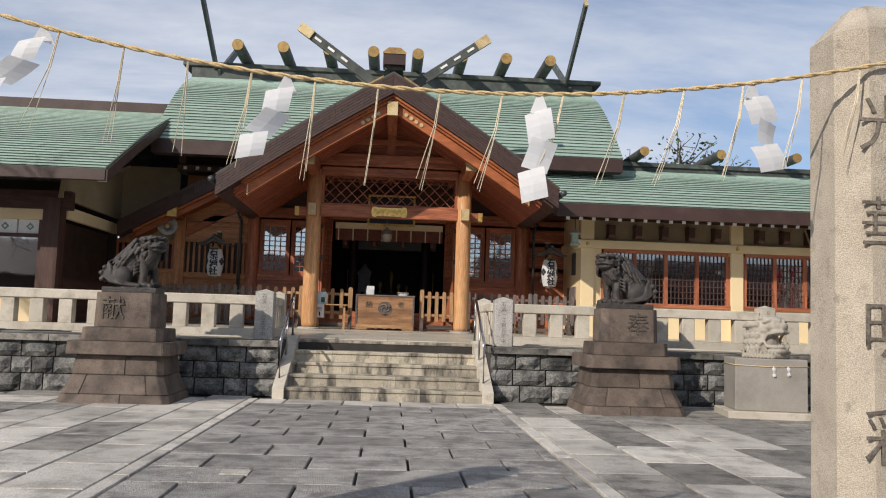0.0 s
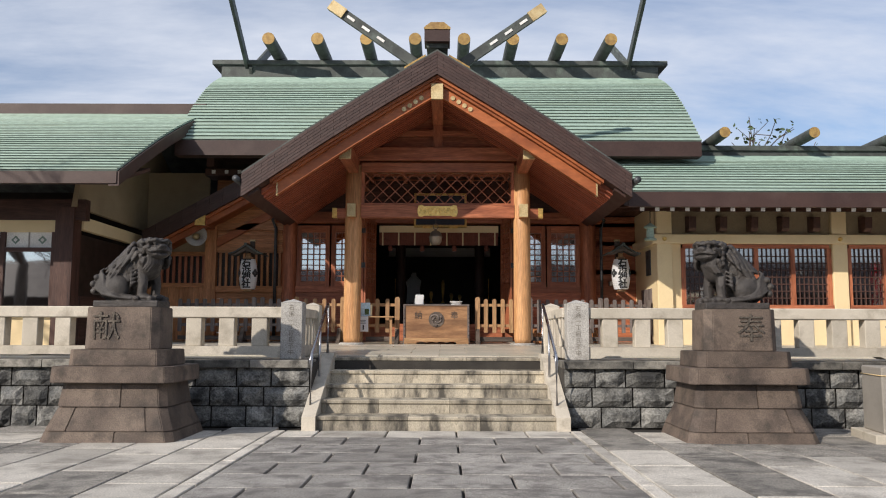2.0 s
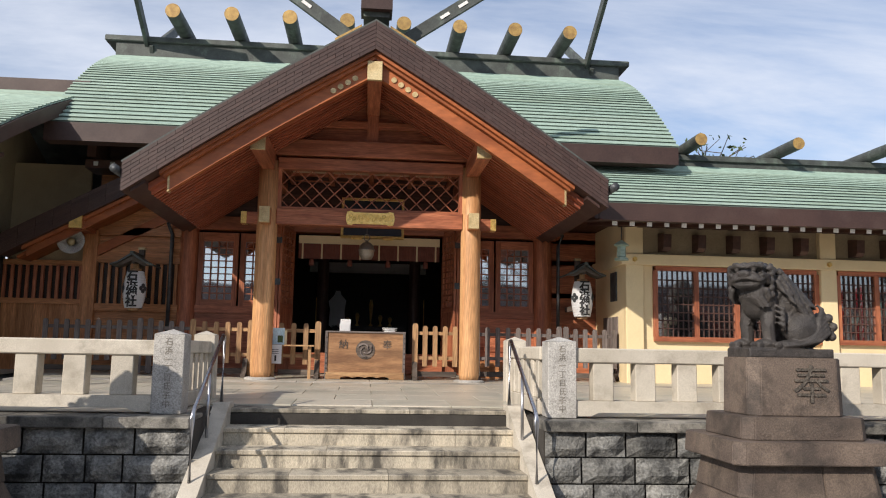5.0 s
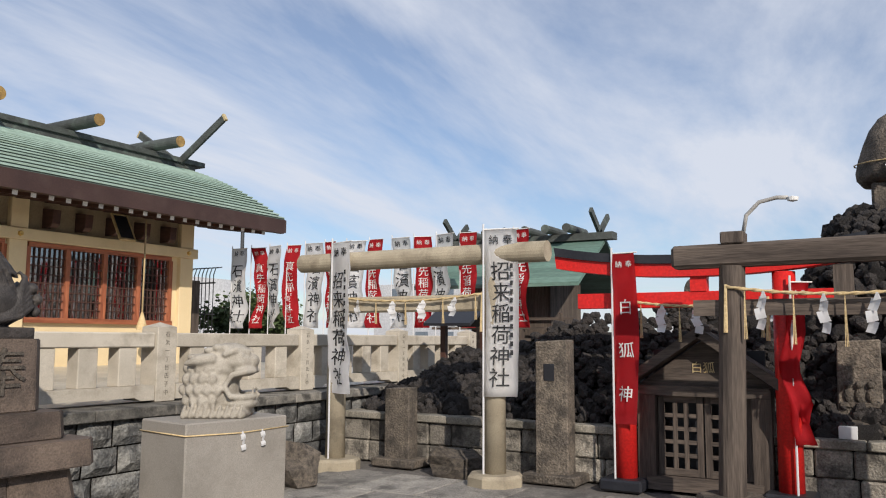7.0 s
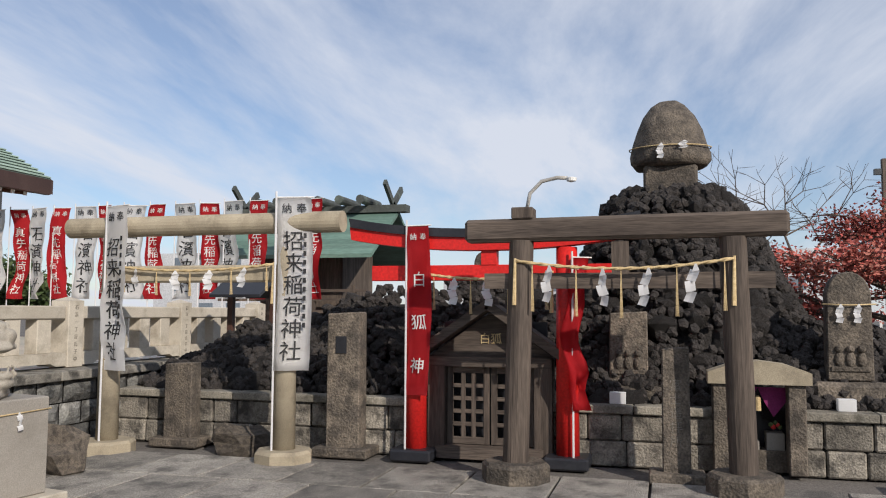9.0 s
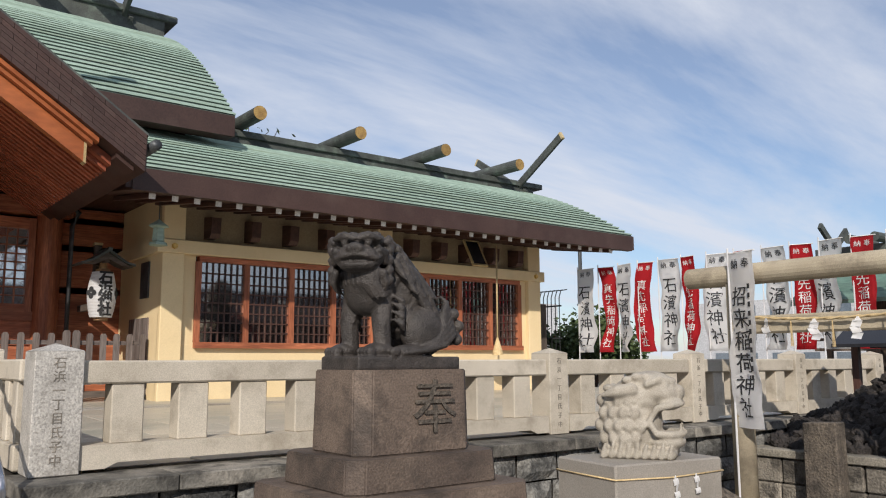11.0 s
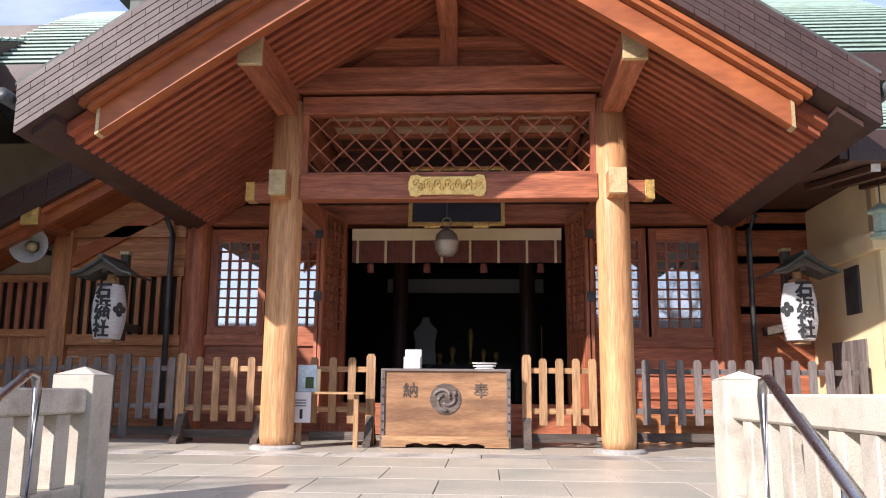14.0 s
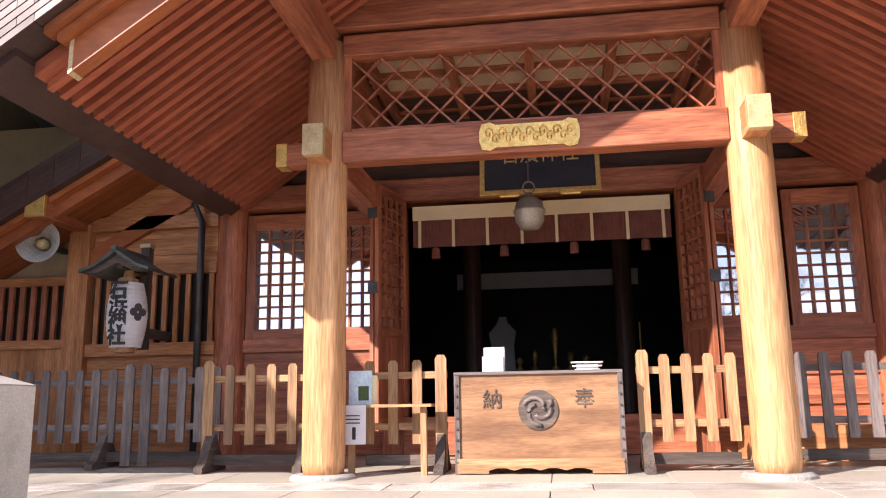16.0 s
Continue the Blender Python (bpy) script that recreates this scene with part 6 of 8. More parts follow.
# loudspeaker, hanging copper lamp, rope bell of the wing
sp = thing("loudspeaker", (-5.42, 20.75, 3.45), "round grey horn loudspeaker under the eave", "loudspeaker")
bm = lathe(bmesh.new(), [(0.06, 0.0), (0.08, 0.1), (0.13, 0.2), (0.235, 0.28), (0.245, 0.28), (0.14, 0.19), (0.09, 0.1), (0.07, -0.02)], (0, 0, 0), 32)
part("horn", bm, m_granitegrey, sp, smooth=True, at=pose(-5.55, 20.95, 3.42, 90, 0, 12))
part("driver", lathe(bmesh.new(), [(0.07, -0.02), (0.075, 0.02), (0.05, 0.09), (0.02, 0.1)], (0, 0, 0), 20), m_palegold, sp, smooth=True, at=pose(-5.55, 20.87, 3.42, 90, 0, 12))
part("bracket", B(-5.58, -5.52, 20.95, 21.3, 3.38, 3.44), m_iron, sp)
hl = thing("hanging_lamp", (4.46, 18.75, 3.3), "verdigris copper hanging lamp under the eave", "lamp")
part("body", lathe(bmesh.new(), [(0.06, -0.2), (0.085, -0.18), (0.075, 0.0), (0.14, 0.02), (0.13, 0.04), (0.04, 0.1), (0.015, 0.12)], (4.46, 18.75, 3.36), 6), m_patina, hl)
part("base_rim", lathe(bmesh.new(), [(0.13, -0.24), (0.12, -0.2), (0.06, -0.195)], (4.46, 18.75, 3.36), 6), m_patina, hl)
tube("hanger", [(4.46, 18.75, 3.46), (4.46, 18.75, 3.74)], 0.008, m_iron, hl)
wr = thing("bell_rope", (10.8, 19.0, 1.2), "straw bell rope with a tufted end before the wing window", "rope")
tube("rope", [(10.85, 18.95, 3.7), (10.85, 18.95, 1.95)], 0.016, m_rope, wr, 8)
part("tuft", lathe(bmesh.new(), [(0.10, -0.28), (0.09, -0.2), (0.03, 0.0), (0.02, 0.04)], (10.85, 18.95, 1.92), 14), m_rope, wr)
wt = thing("tilted_tablet", (10.4, 19.1, 3.4), "dark tilted name tablet with gilt edge on the wing", "tablet")
rt = pose(10.5, 19.15, 3.55, -30)
part("board", box(bmesh.new(), -0.16, 0.16, 0, 0.03, -0.28, 0.26, 0, rt), m_black, wt)
for a in ((-0.18, 0.18, 0.25, 0.28), (-0.18, 0.18, -0.31, -0.27), (-0.18, -0.15, -0.28, 0.26), (0.15, 0.18, -0.28, 0.26)):
    part("frame", box(bmesh.new(), a[0], a[1], -0.015, 0.032, a[2], a[3], 0.003, rt), m_palegold, wt)

# inside the hall: altar glints, posts, paper cut-out
for x in (CX - 1.05, CX + 1.1):
    tagged(part("hall_post", C((x, 24.2, 1.4), (x, 24.2, 4.4), 0.13, seg=16), darkwood["z"]), "dark round timber post inside the hall", "post", "hall posts", "structure")
al = thing("altar", (CX + 0.1, 26.5, 1.4), "dark altar table with brass vessels deep in the hall", "altar")
# table shares the near-black that stands for the hall's gloom
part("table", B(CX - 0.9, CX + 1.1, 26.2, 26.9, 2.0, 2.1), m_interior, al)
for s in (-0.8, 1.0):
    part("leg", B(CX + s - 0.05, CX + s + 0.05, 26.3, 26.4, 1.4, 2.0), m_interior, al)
for x, h in ((-0.35, 0.35), (0.0, 0.7), (0.25, 0.3), (0.5, 0.25), (-0.6, 0.22)):
    part("vessel", lathe(bmesh.new(), [(0.05, 0), (0.06, 0.02), (0.02, 0.08), (0.05, h * 0.6), (0.06, h * 0.8), (0.03, h)], (CX + 0.1 + x, 26.4, 2.1), 14), m_gold, al, smooth=True)
for x in (-1.25, 1.4):
    part("candle_stand", C((CX + x, 25.2, 1.4), (CX + x, 25.2, 2.75), 0.012, seg=8), m_gold, al)
vl = tagged(part("hall_valance", B(CX - 1.5, CX + 1.5, 26.0, 26.02, 3.45, 3.72), m_cloth), "patterned white valance hanging inside the hall", "valance")
pc = thing("paper_cutout", (CX - 0.75, 26.2, 2.3), "white cut-paper hanging inside the hall", "paper ornament")
part("sheet", prism(bmesh.new(), [(CX - 0.98, 2.1), (CX - 0.9, 2.04), (CX - 0.8, 2.1), (CX - 0.7, 2.03), (CX - 0.56, 2.1), (CX - 0.58, 2.5), (CX - 0.54, 2.75), (CX - 0.68, 2.9), (CX - 0.70, 3.0), (CX - 0.82, 3.0), (CX - 0.86, 2.88), (CX - 1.0, 2.72), (CX - 0.96, 2.5)], "y", 26.2, 26.204), m_paper, pc)

# ---- small shrines by the rock mound ----
low = thing("low_stone_wall", (9.3, 8.4, 0), "low mossy stone wall of squared blocks with pale coping", "wall", kind="structure")
LWX = 9.12
gaps = [(7.72, 9.02), (5.38, 6.12)]


def solid(y0, y1):
    return not any(y1 > a + 0.02 and y0 < b - 0.02 for a, b in gaps)


runs = [(4.05, 5.38), (6.12, 7.72), (9.02, 12.9)]
rnd = random.Random(21)
for a, b in runs:
    part("core", B(LWX + 0.06, LWX + 0.35, a, b, -0.03, 0.50), m_joint, low)
    n = max(1, round((b - a) / 0.85))
    for k in range(n):
        part("coping", B(LWX - 0.05, LWX + 0.38, a + (b - a) * k / n + 0.004, a + (b - a) * (k + 1) / n - 0.004, 0.50, 0.585, 0.01), m_lowcap, low)
    for r in range(2):
        y = a
        while y < b - 0.05:
            w = min(rnd.uniform(0.3, 0.52), b - y)
            if b - y - w < 0.15:
                w = b - y
            bm = B(LWX - 0.02 * rnd.random(), LWX + 0.1, y + 0.006, y + w - 0.006, -0.02 + 0.255 * r, 0.225 + 0.265 * r, 0.016)
            part("block", bm, m_lowwall, low)
            y += w


def rock_mesh(seed):
    bm = bmesh.new()
    bmesh.ops.create_icosphere(bm, subdivisions=2, radius=1)
    o = Vector((seed * 7.3, seed * 3.1, seed))
    for v in bm.verts:
        d = noise.noise(v.co * 1.3 + o) * 0.4 + noise.noise(v.co * 3.1 + o) * 0.4 + noise.noise(v.co * 7 + o) * 0.2
        v.co *= 1 + d
    return mesh_of(bm, "lava_rock")


rocks = [rock_mesh(k) for k in range(9)]
small = []
for k in range(5):
    bm = bmesh.new()
    bmesh.ops.create_icosphere(bm, subdivisions=1, radius=1)
    for v in bm.verts:
        v.co *= 1 + 0.5 * noise.noise(v.co * 1.9 + Vector((k * 5.1, 3, k)))
    small.append(mesh_of(bm, "lava_stone"))
mound = thing("lava_mound", (11.2, 6.5, 0), "tall mound of black lava rocks", "rock mound")
bm = lathe(bmesh.new(), [(1.75, 0), (1.7, 0.6), (1.4, 1.4), (1.05, 2.1), (0.72, 2.75), (0.5, 2.95)], (11.2, 6.5, 0), 22)
for v in bm.verts:
    v.co += Vector((noise.noise(v.co * 2), noise.noise(v.co * 2 + Vector((9, 0, 0))), 0)) * 0.25
part("core", bm, m_lava, mound)
rnd = random.Random(77)
for k in range(290):
    z = rnd.uniform(0.3, 3.0)
    r = float(np.interp(z, [0, 0.6, 1.4, 2.1, 2.75, 3.0], [1.75, 1.72, 1.42, 1.08, 0.78, 0.5]))
    a = radians(rnd.uniform(80, 285))
    s = rnd.uniform(0.075, 0.15)
    link("lava_rock", rocks[k % 9], m_lava, mound, at=pose(11.2 + r * math.cos(a), 6.5 + r * math.sin(a), z, rnd.uniform(0, 360), rnd.uniform(0, 360), rnd.uniform(0, 360)) @ Matrix.Diagonal((s, s * rnd.uniform(0.7, 1.2), s * rnd.uniform(0.6, 1.0), 1)))
vs, fs = [], []
for k in range(1500):
    z = rnd.uniform(0.3, 3.0)
    r = float(np.interp(z, [0, 0.6, 1.4, 2.1, 2.75, 3.0], [1.82, 1.79, 1.49, 1.15, 0.85, 0.57]))
    a = radians(rnd.uniform(80, 285))
    s = rnd.uniform(0.035, 0.075)
    o = Vector((11.2 + r * math.cos(a), 6.5 + r * math.sin(a), z))
    t = Euler((rnd.uniform(0, 6), rnd.uniform(0, 6), rnd.uniform(0, 6))).to_matrix() * s
    q = len(vs)
    me = small[k % 5]
    vs += [o + t @ v.co for v in me.vertices]
    fs += [[q + i for i in f.vertices] for f in me.polygons]
me = bpy.data.meshes.new("lava_rubble")
me.from_pydata(vs, [], fs)
link("lava_rubble", me, m_lava, mound, "small knobbly lava stones between the rocks")
bank = thing("lava_bank", (9.9, 10, 0.5), "low bank of black lava rocks behind the stone wall", "rock bank")
part("core", prism(bmesh.new(), [(9.5, -0.03), (9.55, 0.55), (9.9, 1.0), (10.3, 1.5), (10.9, 1.6), (11.6, 1.4), (12.0, -0.03)], "y", 7.6, 10.4), m_lava, bank)
part("core", prism(bmesh.new(), [(9.5, -0.03), (9.55, 0.55), (9.9, 0.8), (10.3, 1.0), (10.9, 1.1), (11.6, 1.0), (12.0, -0.03)], "y", 10.4, 12.2), m_lava, bank)


def bank_top(y):
    return float(np.interp(y, [4.5, 7.5, 8.2, 10.0, 11.0, 12.0, 12.8], [1.3, 1.6, 1.85, 1.75, 1.4, 1.15, 0.85])) + 0.2 * noise.noise(Vector((y * 1.4, 0, 3)))


for k in range(298):
    y = rnd.uniform(4.5, 12.7) if k % 2 else rnd.uniform(7.4, 12.7)
    u = rnd.random()
    x, z = 9.36 + 1.0 * u, 0.55 + (bank_top(y) - 0.55) * u
    s = rnd.uniform(0.07, 0.17)
    link("lava_rock", rocks[k % 9], m_lava, bank, at=pose(x, y, z, rnd.uniform(0, 360), rnd.uniform(0, 360), rnd.uniform(0, 360)) @ Matrix.Diagonal((s, s * rnd.uniform(0.7, 1.2), s * rnd.uniform(0.6, 1.0), 1)))
vs, fs = [], []
for k in range(2600):
    y, u = rnd.uniform(4.4, 12.8), rnd.random()
    s = rnd.uniform(0.03, 0.075)
    o = Vector((9.30 + 1.0 * u, y, 0.57 + (bank_top(y) - 0.53) * u + rnd.uniform(-0.03, 0.06)))
    t = Euler((rnd.uniform(0, 6), rnd.uniform(0, 6), rnd.uniform(0, 6))).to_matrix() * s
    q = len(vs)
    me = small[k % 5]
    vs += [o + t @ v.co for v in me.vertices]
    fs += [[q + i for i in f.vertices] for f in me.polygons]
me = bpy.data.meshes.new("lava_rubble")
me.from_pydata(vs, [], fs)
link("lava_rubble", me, m_lava, bank, "small knobbly lava stones between the rocks")
# mushroom-shaped stone on top
bm = lathe(bmesh.new(), [(0.31, 0.0), (0.44, 0.02), (0.49, 0.09), (0.485, 0.17), (0.44, 0.32), (0.38, 0.50), (0.31, 0.66), (0.22, 0.79), (0.12, 0.86), (0.03, 0.88)], (0, 0, 0), 28)
for v in bm.verts:
    v.co += Vector((noise.noise(v.co * 3), noise.noise(v.co * 3 + Vector((5, 0, 0))), 0.5 * noise.noise(v.co * 3 + Vector((0, 7, 0))))) * 0.045
tagged(part("capped_memorial_stone", bm, m_oldstone, smooth=True, at=pose(11.2, 6.52, 3.29)), "rounded brown memorial stone on a squared base atop the mound", "memorial stone")
tagged(part("memorial_base", B(10.88, 11.5, 6.2, 6.84, 2.9, 3.30, 0.03), m_oldstone), "squared stone base under the memorial stone", "stone base")
cr = thing("shimenawa", (10.75, 6.5, 3.7), "thin straw cord with paper streamers round the memorial stone", "rope")
tube("cord", [(11.2 + 0.475 * math.cos(radians(a)), 6.52 + 0.5 * math.sin(radians(a)), 3.55 + 0.03 * math.cos(radians(a))) for a in range(0, 361, 20)], 0.008, m_rope, cr, 5)
shide("paper_streamer", (10.70, 6.62, 3.54), 0.2, cr, 0.07, 0, 90)
shide("paper_streamer", (10.70, 6.35, 3.56), 0.1, cr, 0.09, 0, 90)


def stone_slab(x, y, w, d, h, label, z0=0.0, m=None, txt="", round_top=False, tilt=0, base=True):
    t = thing("inscribed_stone", (x, y, z0), label, "stone tablet", "inscribed stones")
    if base:
        part("base", B(x - d / 2 - 0.1, x + d / 2 + 0.1, y - w / 2 - 0.12, y + w / 2 + 0.12, z0 - 0.02, z0 + 0.08, 0.015), m_oldstone, t)
    pts = [(y - w / 2, z0 + 0.05), (y + w / 2, z0 + 0.05), (y + w / 2 * 0.96, z0 + h - (0.5 * w if round_top else 0.02))]
    if round_top:
        pts += [(y + 0.46 * w * math.cos(radians(a)), z0 + h - 0.5 * w + 0.5 * w * math.sin(radians(a))) for a in range(20, 161, 20)]
    pts += [(y - w / 2 * 0.96, z0 + h - (0.5 * w if round_top else 0.0))]
    bm = prism(bmesh.new(), pts, "x", x - d / 2, x + d / 2)
    bmesh.ops.bevel(bm, geom=bm.edges[:], offset=0.012, segments=1, affect="EDGES")
    part("slab", bm, m or m_oldstone, t)
    if txt:
        writing_down(txt, w * 0.45, w * 0.5, m_carve, t, pose(x - d / 2 - 0.001, y, z0 + h * 0.5, 0, 0, -90), 0.003)
    return t


stone_slab(8.98, 11.93, 0.36, 0.2, 0.92, "old grey inscribed stone tablet before the wall")
s9 = stone_slab(8.92, 9.9, 0.38, 0.22, 1.5, "tall old brown stone post with a small niche")
# black plate on the face paints the hollow's inner shade
part("niche", B(8.80, 8.812, 9.86, 9.98, 1.06, 1.24), m_black, s9)
stone_slab(8.5, 6.52, 0.25, 0.14, 1.2, "narrow inscribed stone post by the wooden gate", txt="富士遥拝所")
for y in (4.86, 6.98):
    t = stone_slab(9.62, y, 0.42 if y < 5 else 0.4, 0.2, 1.12 if y < 5 else 0.8, "carved stone with three small monkeys in relief", 0.8 if y < 5 else 0.72, round_top=y < 5, base=False)
    part("rock_base", B(9.40, 9.85, y - 0.36, y + 0.36, 0.5, 0.84 if y < 5 else 0.75, 0.04), m_oldstone, t)
    z0 = (0.8 if y < 5 else 0.72)
    for k in (-1, 0, 1):
        bm = bmesh.new()
        ball(bm, (9.515, y + 0.1 * k, z0 + 0.26), (0.03, 0.045, 0.08), 2)
        ball(bm, (9.51, y + 0.1 * k, z0 + 0.36), 0.038, 2)
        part("relief_figure", bm, m_oldstone, t)
    part("ledge", B(9.50, 9.53, y - 0.18, y + 0.18, z0 + 0.14, z0 + 0.19, 0.008), m_oldstone, t)
    nt2 = tagged(part("small_white_box", B(9.22, 9.32, y + 0.02, y + 0.18, 0.585, 0.70, 0.004), m_paper), "small white label block on the coping", "label")
shc = thing("shimenawa", (9.5, 4.86, 1.6), "straw cord with two paper streamers round the carved stone", "rope")
tube("cord", [(9.5, 4.62, 1.6), (9.49, 4.86, 1.59), (9.5, 5.1, 1.6)], 0.007, m_rope, shc, 5)
shide("paper_streamer", (9.48, 4.94, 1.6), 0.2, shc, 0.06, 0, 90)
shide("paper_streamer", (9.48, 4.78, 1.6), 0.2, shc, 0.06, 0, 90)
stone_slab(10.6, 8.75, 0.26, 0.2, 1.25, "rounded grey stone standing among the rocks", 1.0, round_top=True, base=False)
tagged(link("low_boulder", rock_mesh(21), m_oldstone, at=pose(8.78, 11.05, 0.09) @ Matrix.Diagonal((0.22, 0.36, 0.19, 1))), "low flat boulder before the stone wall", "boulder")
tagged(link("rough_boulder", rock_mesh(23), m_oldstone, at=pose(7.2, 12.15, 0.2, 3, 0, 20) @ Matrix.Diagonal((0.26, 0.32, 0.27, 1))), "rough brown stone block beside the terrace wall", "boulder")


# torii gates
def torii_base(x, y, parent, r=0.28, h=0.12, m=None):
    part("base_stone", lathe(bmesh.new(), [(r, -0.02), (r, h - 0.03), (r - 0.03, h)], (x, y, 0), 8), m or m_oldstone, parent)


t1 = thing("stone_torii", (8.33, 11.35, 0), "plain pale concrete torii with round cross bars", "torii gate")
for y in (10.33, 12.42):
    torii_base(8.33, y, t1, 0.3, 0.12, m_concrete)
    part("pillar", lathe(bmesh.new(), [(0.115, 0.1), (0.105, 2.32)], (8.33, y, 0), 20), m_concrete, t1, smooth=True)
part("top_bar", C((8.33, 9.72, 2.41), (8.33, 12.98, 2.41), 0.11, seg=20), m_concrete, t1, smooth=False)
part("tie_bar", B(8.27, 8.39, 10.3, 12.45, 1.80, 1.98, 0.02), m_concrete, t1)
t2 = thing("red_torii", (8.95, 8.34, 0), "vermilion torii with black-capped curved lintel", "torii gate")
for y in (9.13, 7.55):
    part("base_block", B(8.72, 9.18, y - 0.22, y + 0.22, -0.02, 0.10, 0.02), m_black, t2)
    part("pillar", lathe(bmesh.new(), [(0.115, 0.09), (0.105, 2.16)], (8.95, y, 0), 22), m_red, t2, smooth=True)
for nm, z0, z1, w, m in (("lintel", 2.14, 2.27, 0.10, m_red), ("lintel_cap", 2.272, 2.36, 0.13, m_black)):
    lo = [(8.34 + 1.5 * t, z0 + 0.13 * abs(t) ** 2.2) for t in [k / 6 for k in range(-6, 7)]]
    hi = [(8.34 + 1.52 * t, z1 + 0.14 * abs(t) ** 2.2) for t in [k / 6 for k in range(6, -7, -1)]]
    part(nm, prism(bmesh.new(), lo + hi, "x", 8.95 - w, 8.95 + w), m, t2)
part("tie_bar", B(8.90, 9.0, 7.1, 9.62, 1.83, 1.99, 0.006), m_red, t2)
part("centre_strut", B(8.89, 9.01, 8.26, 8.42, 1.99, 2.15), m_red, t2)
t3 = thing("wooden_torii", (8.1, 6.95, 0), "weathered grey timber torii on octagonal stones", "torii gate")
for y, dy in ((7.92, -0.06), (5.98, 0.05)):
    torii_base(8.1, y, t3, 0.31, 0.17)
    bm = cyl(bmesh.new(), (8.1, y, 0.14), (8.1, y + dy, 2.16), 0.118, 0.112, 18)
    part("pillar", bm, oldwood["z"], t3)
part("lintel", BM((8.1, 8.38, 2.25), (8.1, 5.58, 2.27), 0.19, 0.21, bev=0.03), oldwood["y"], t3)
part("tie_bar", B(8.06, 8.14, 5.7, 8.2, 1.72, 1.86), oldwood["y"], t3)
part("centre_strut", B(8.06, 8.14, 6.9, 7.05, 1.86, 2.14), oldwood["z"], t3)
part("pillar_head", B(8.0, 8.2, 7.74, 7.94, 2.352, 2.46, 0.01), oldwood["z"], t3)


def rope_y(x, y0, y1, z, sag, n_sh, parent_label, h=0.26):
    r = thing("straw_rope", (x, (y0 + y1) / 2, z), parent_label, "rope", "torii ropes")
    pts = [Vector((x, y0 + (y1 - y0) * k / 24, z - sag * (1 - (2 * k / 24 - 1) ** 2))) for k in range(25)]
    for st in range(2):
        tube("strand", [p + Vector((0.008 * math.cos(k * 1.9 + math.pi * st), 0, 0.008 * math.sin(k * 1.9 + math.pi * st))) for k, p in enumerate(pts)], 0.011, m_rope, r, 5)
    rnd = random.Random(int(x * 10))
    for k in range(n_sh * 2 + 1):
        t = (k + 0.5) / (n_sh * 2 + 1)
        p = pts[min(int(t * 24), 24)]
        if k % 2:
            shide("paper_streamer", p + Vector((-0.02, 0, 0)), h, r, 0.08, rnd.uniform(-0.2, 0.2), 90 + rnd.uniform(-30, 30))
        else:
            bm = bmesh.new()
            for j in range(3):
                cyl(bm, p, p + Vector((0.01, 0.012 * (j - 1), -h * 1.2)), 0.004, seg=4)
            part("straw_tassel", bm, m_rope, r)
    for y in (y0, y1):
        part("tied_end", C((x, y, z + 0.02), (x, y + 0.01, z - 0.4), 0.012, 0.02, seg=6), m_rope, r)


rope_y(8.21, 10.42, 12.35, 1.98, 0.06, 4, "straw rope with white paper streamers on the concrete torii", 0.22)
rope_y(8.83, 7.68, 9.02, 1.9, 0.06, 3, "straw rope with white paper streamers on the red torii", 0.3)
rope_y(7.98, 6.03, 7.9, 1.97, 0.08, 4, "straw rope with white paper streamers on the timber torii", 0.36)


# banners
def banner_mesh(w, h, seed, wave=0.05, droop=0.0):
    bm = bmesh.new()
    nx, nz = 5, 16
    o = Vector((seed * 5.7, 0, 0))
    g = [[bm.verts.new(((i / nx) * w * (1 - 0.25 * droop * (j / nz)) + 0.25 * droop * math.sin(3 * j / nz), wave * noise.noise(Vector((i * 0.35, j * 0.3, 0)) + o) * (0.3 + j / nz), -h * j / nz)) for i in range(nx + 1)] for j in range(nz + 1)]
    for j in range(nz):
        for i in range(nx):
            bm.faces.new((g[j][i], g[j][i + 1], g[j + 1][i + 1], g[j + 1][i]))
    bmesh.ops.solidify(bm, geom=bm.faces[:], thickness=0.003)
    return mesh_of(bm, "cloth", True)


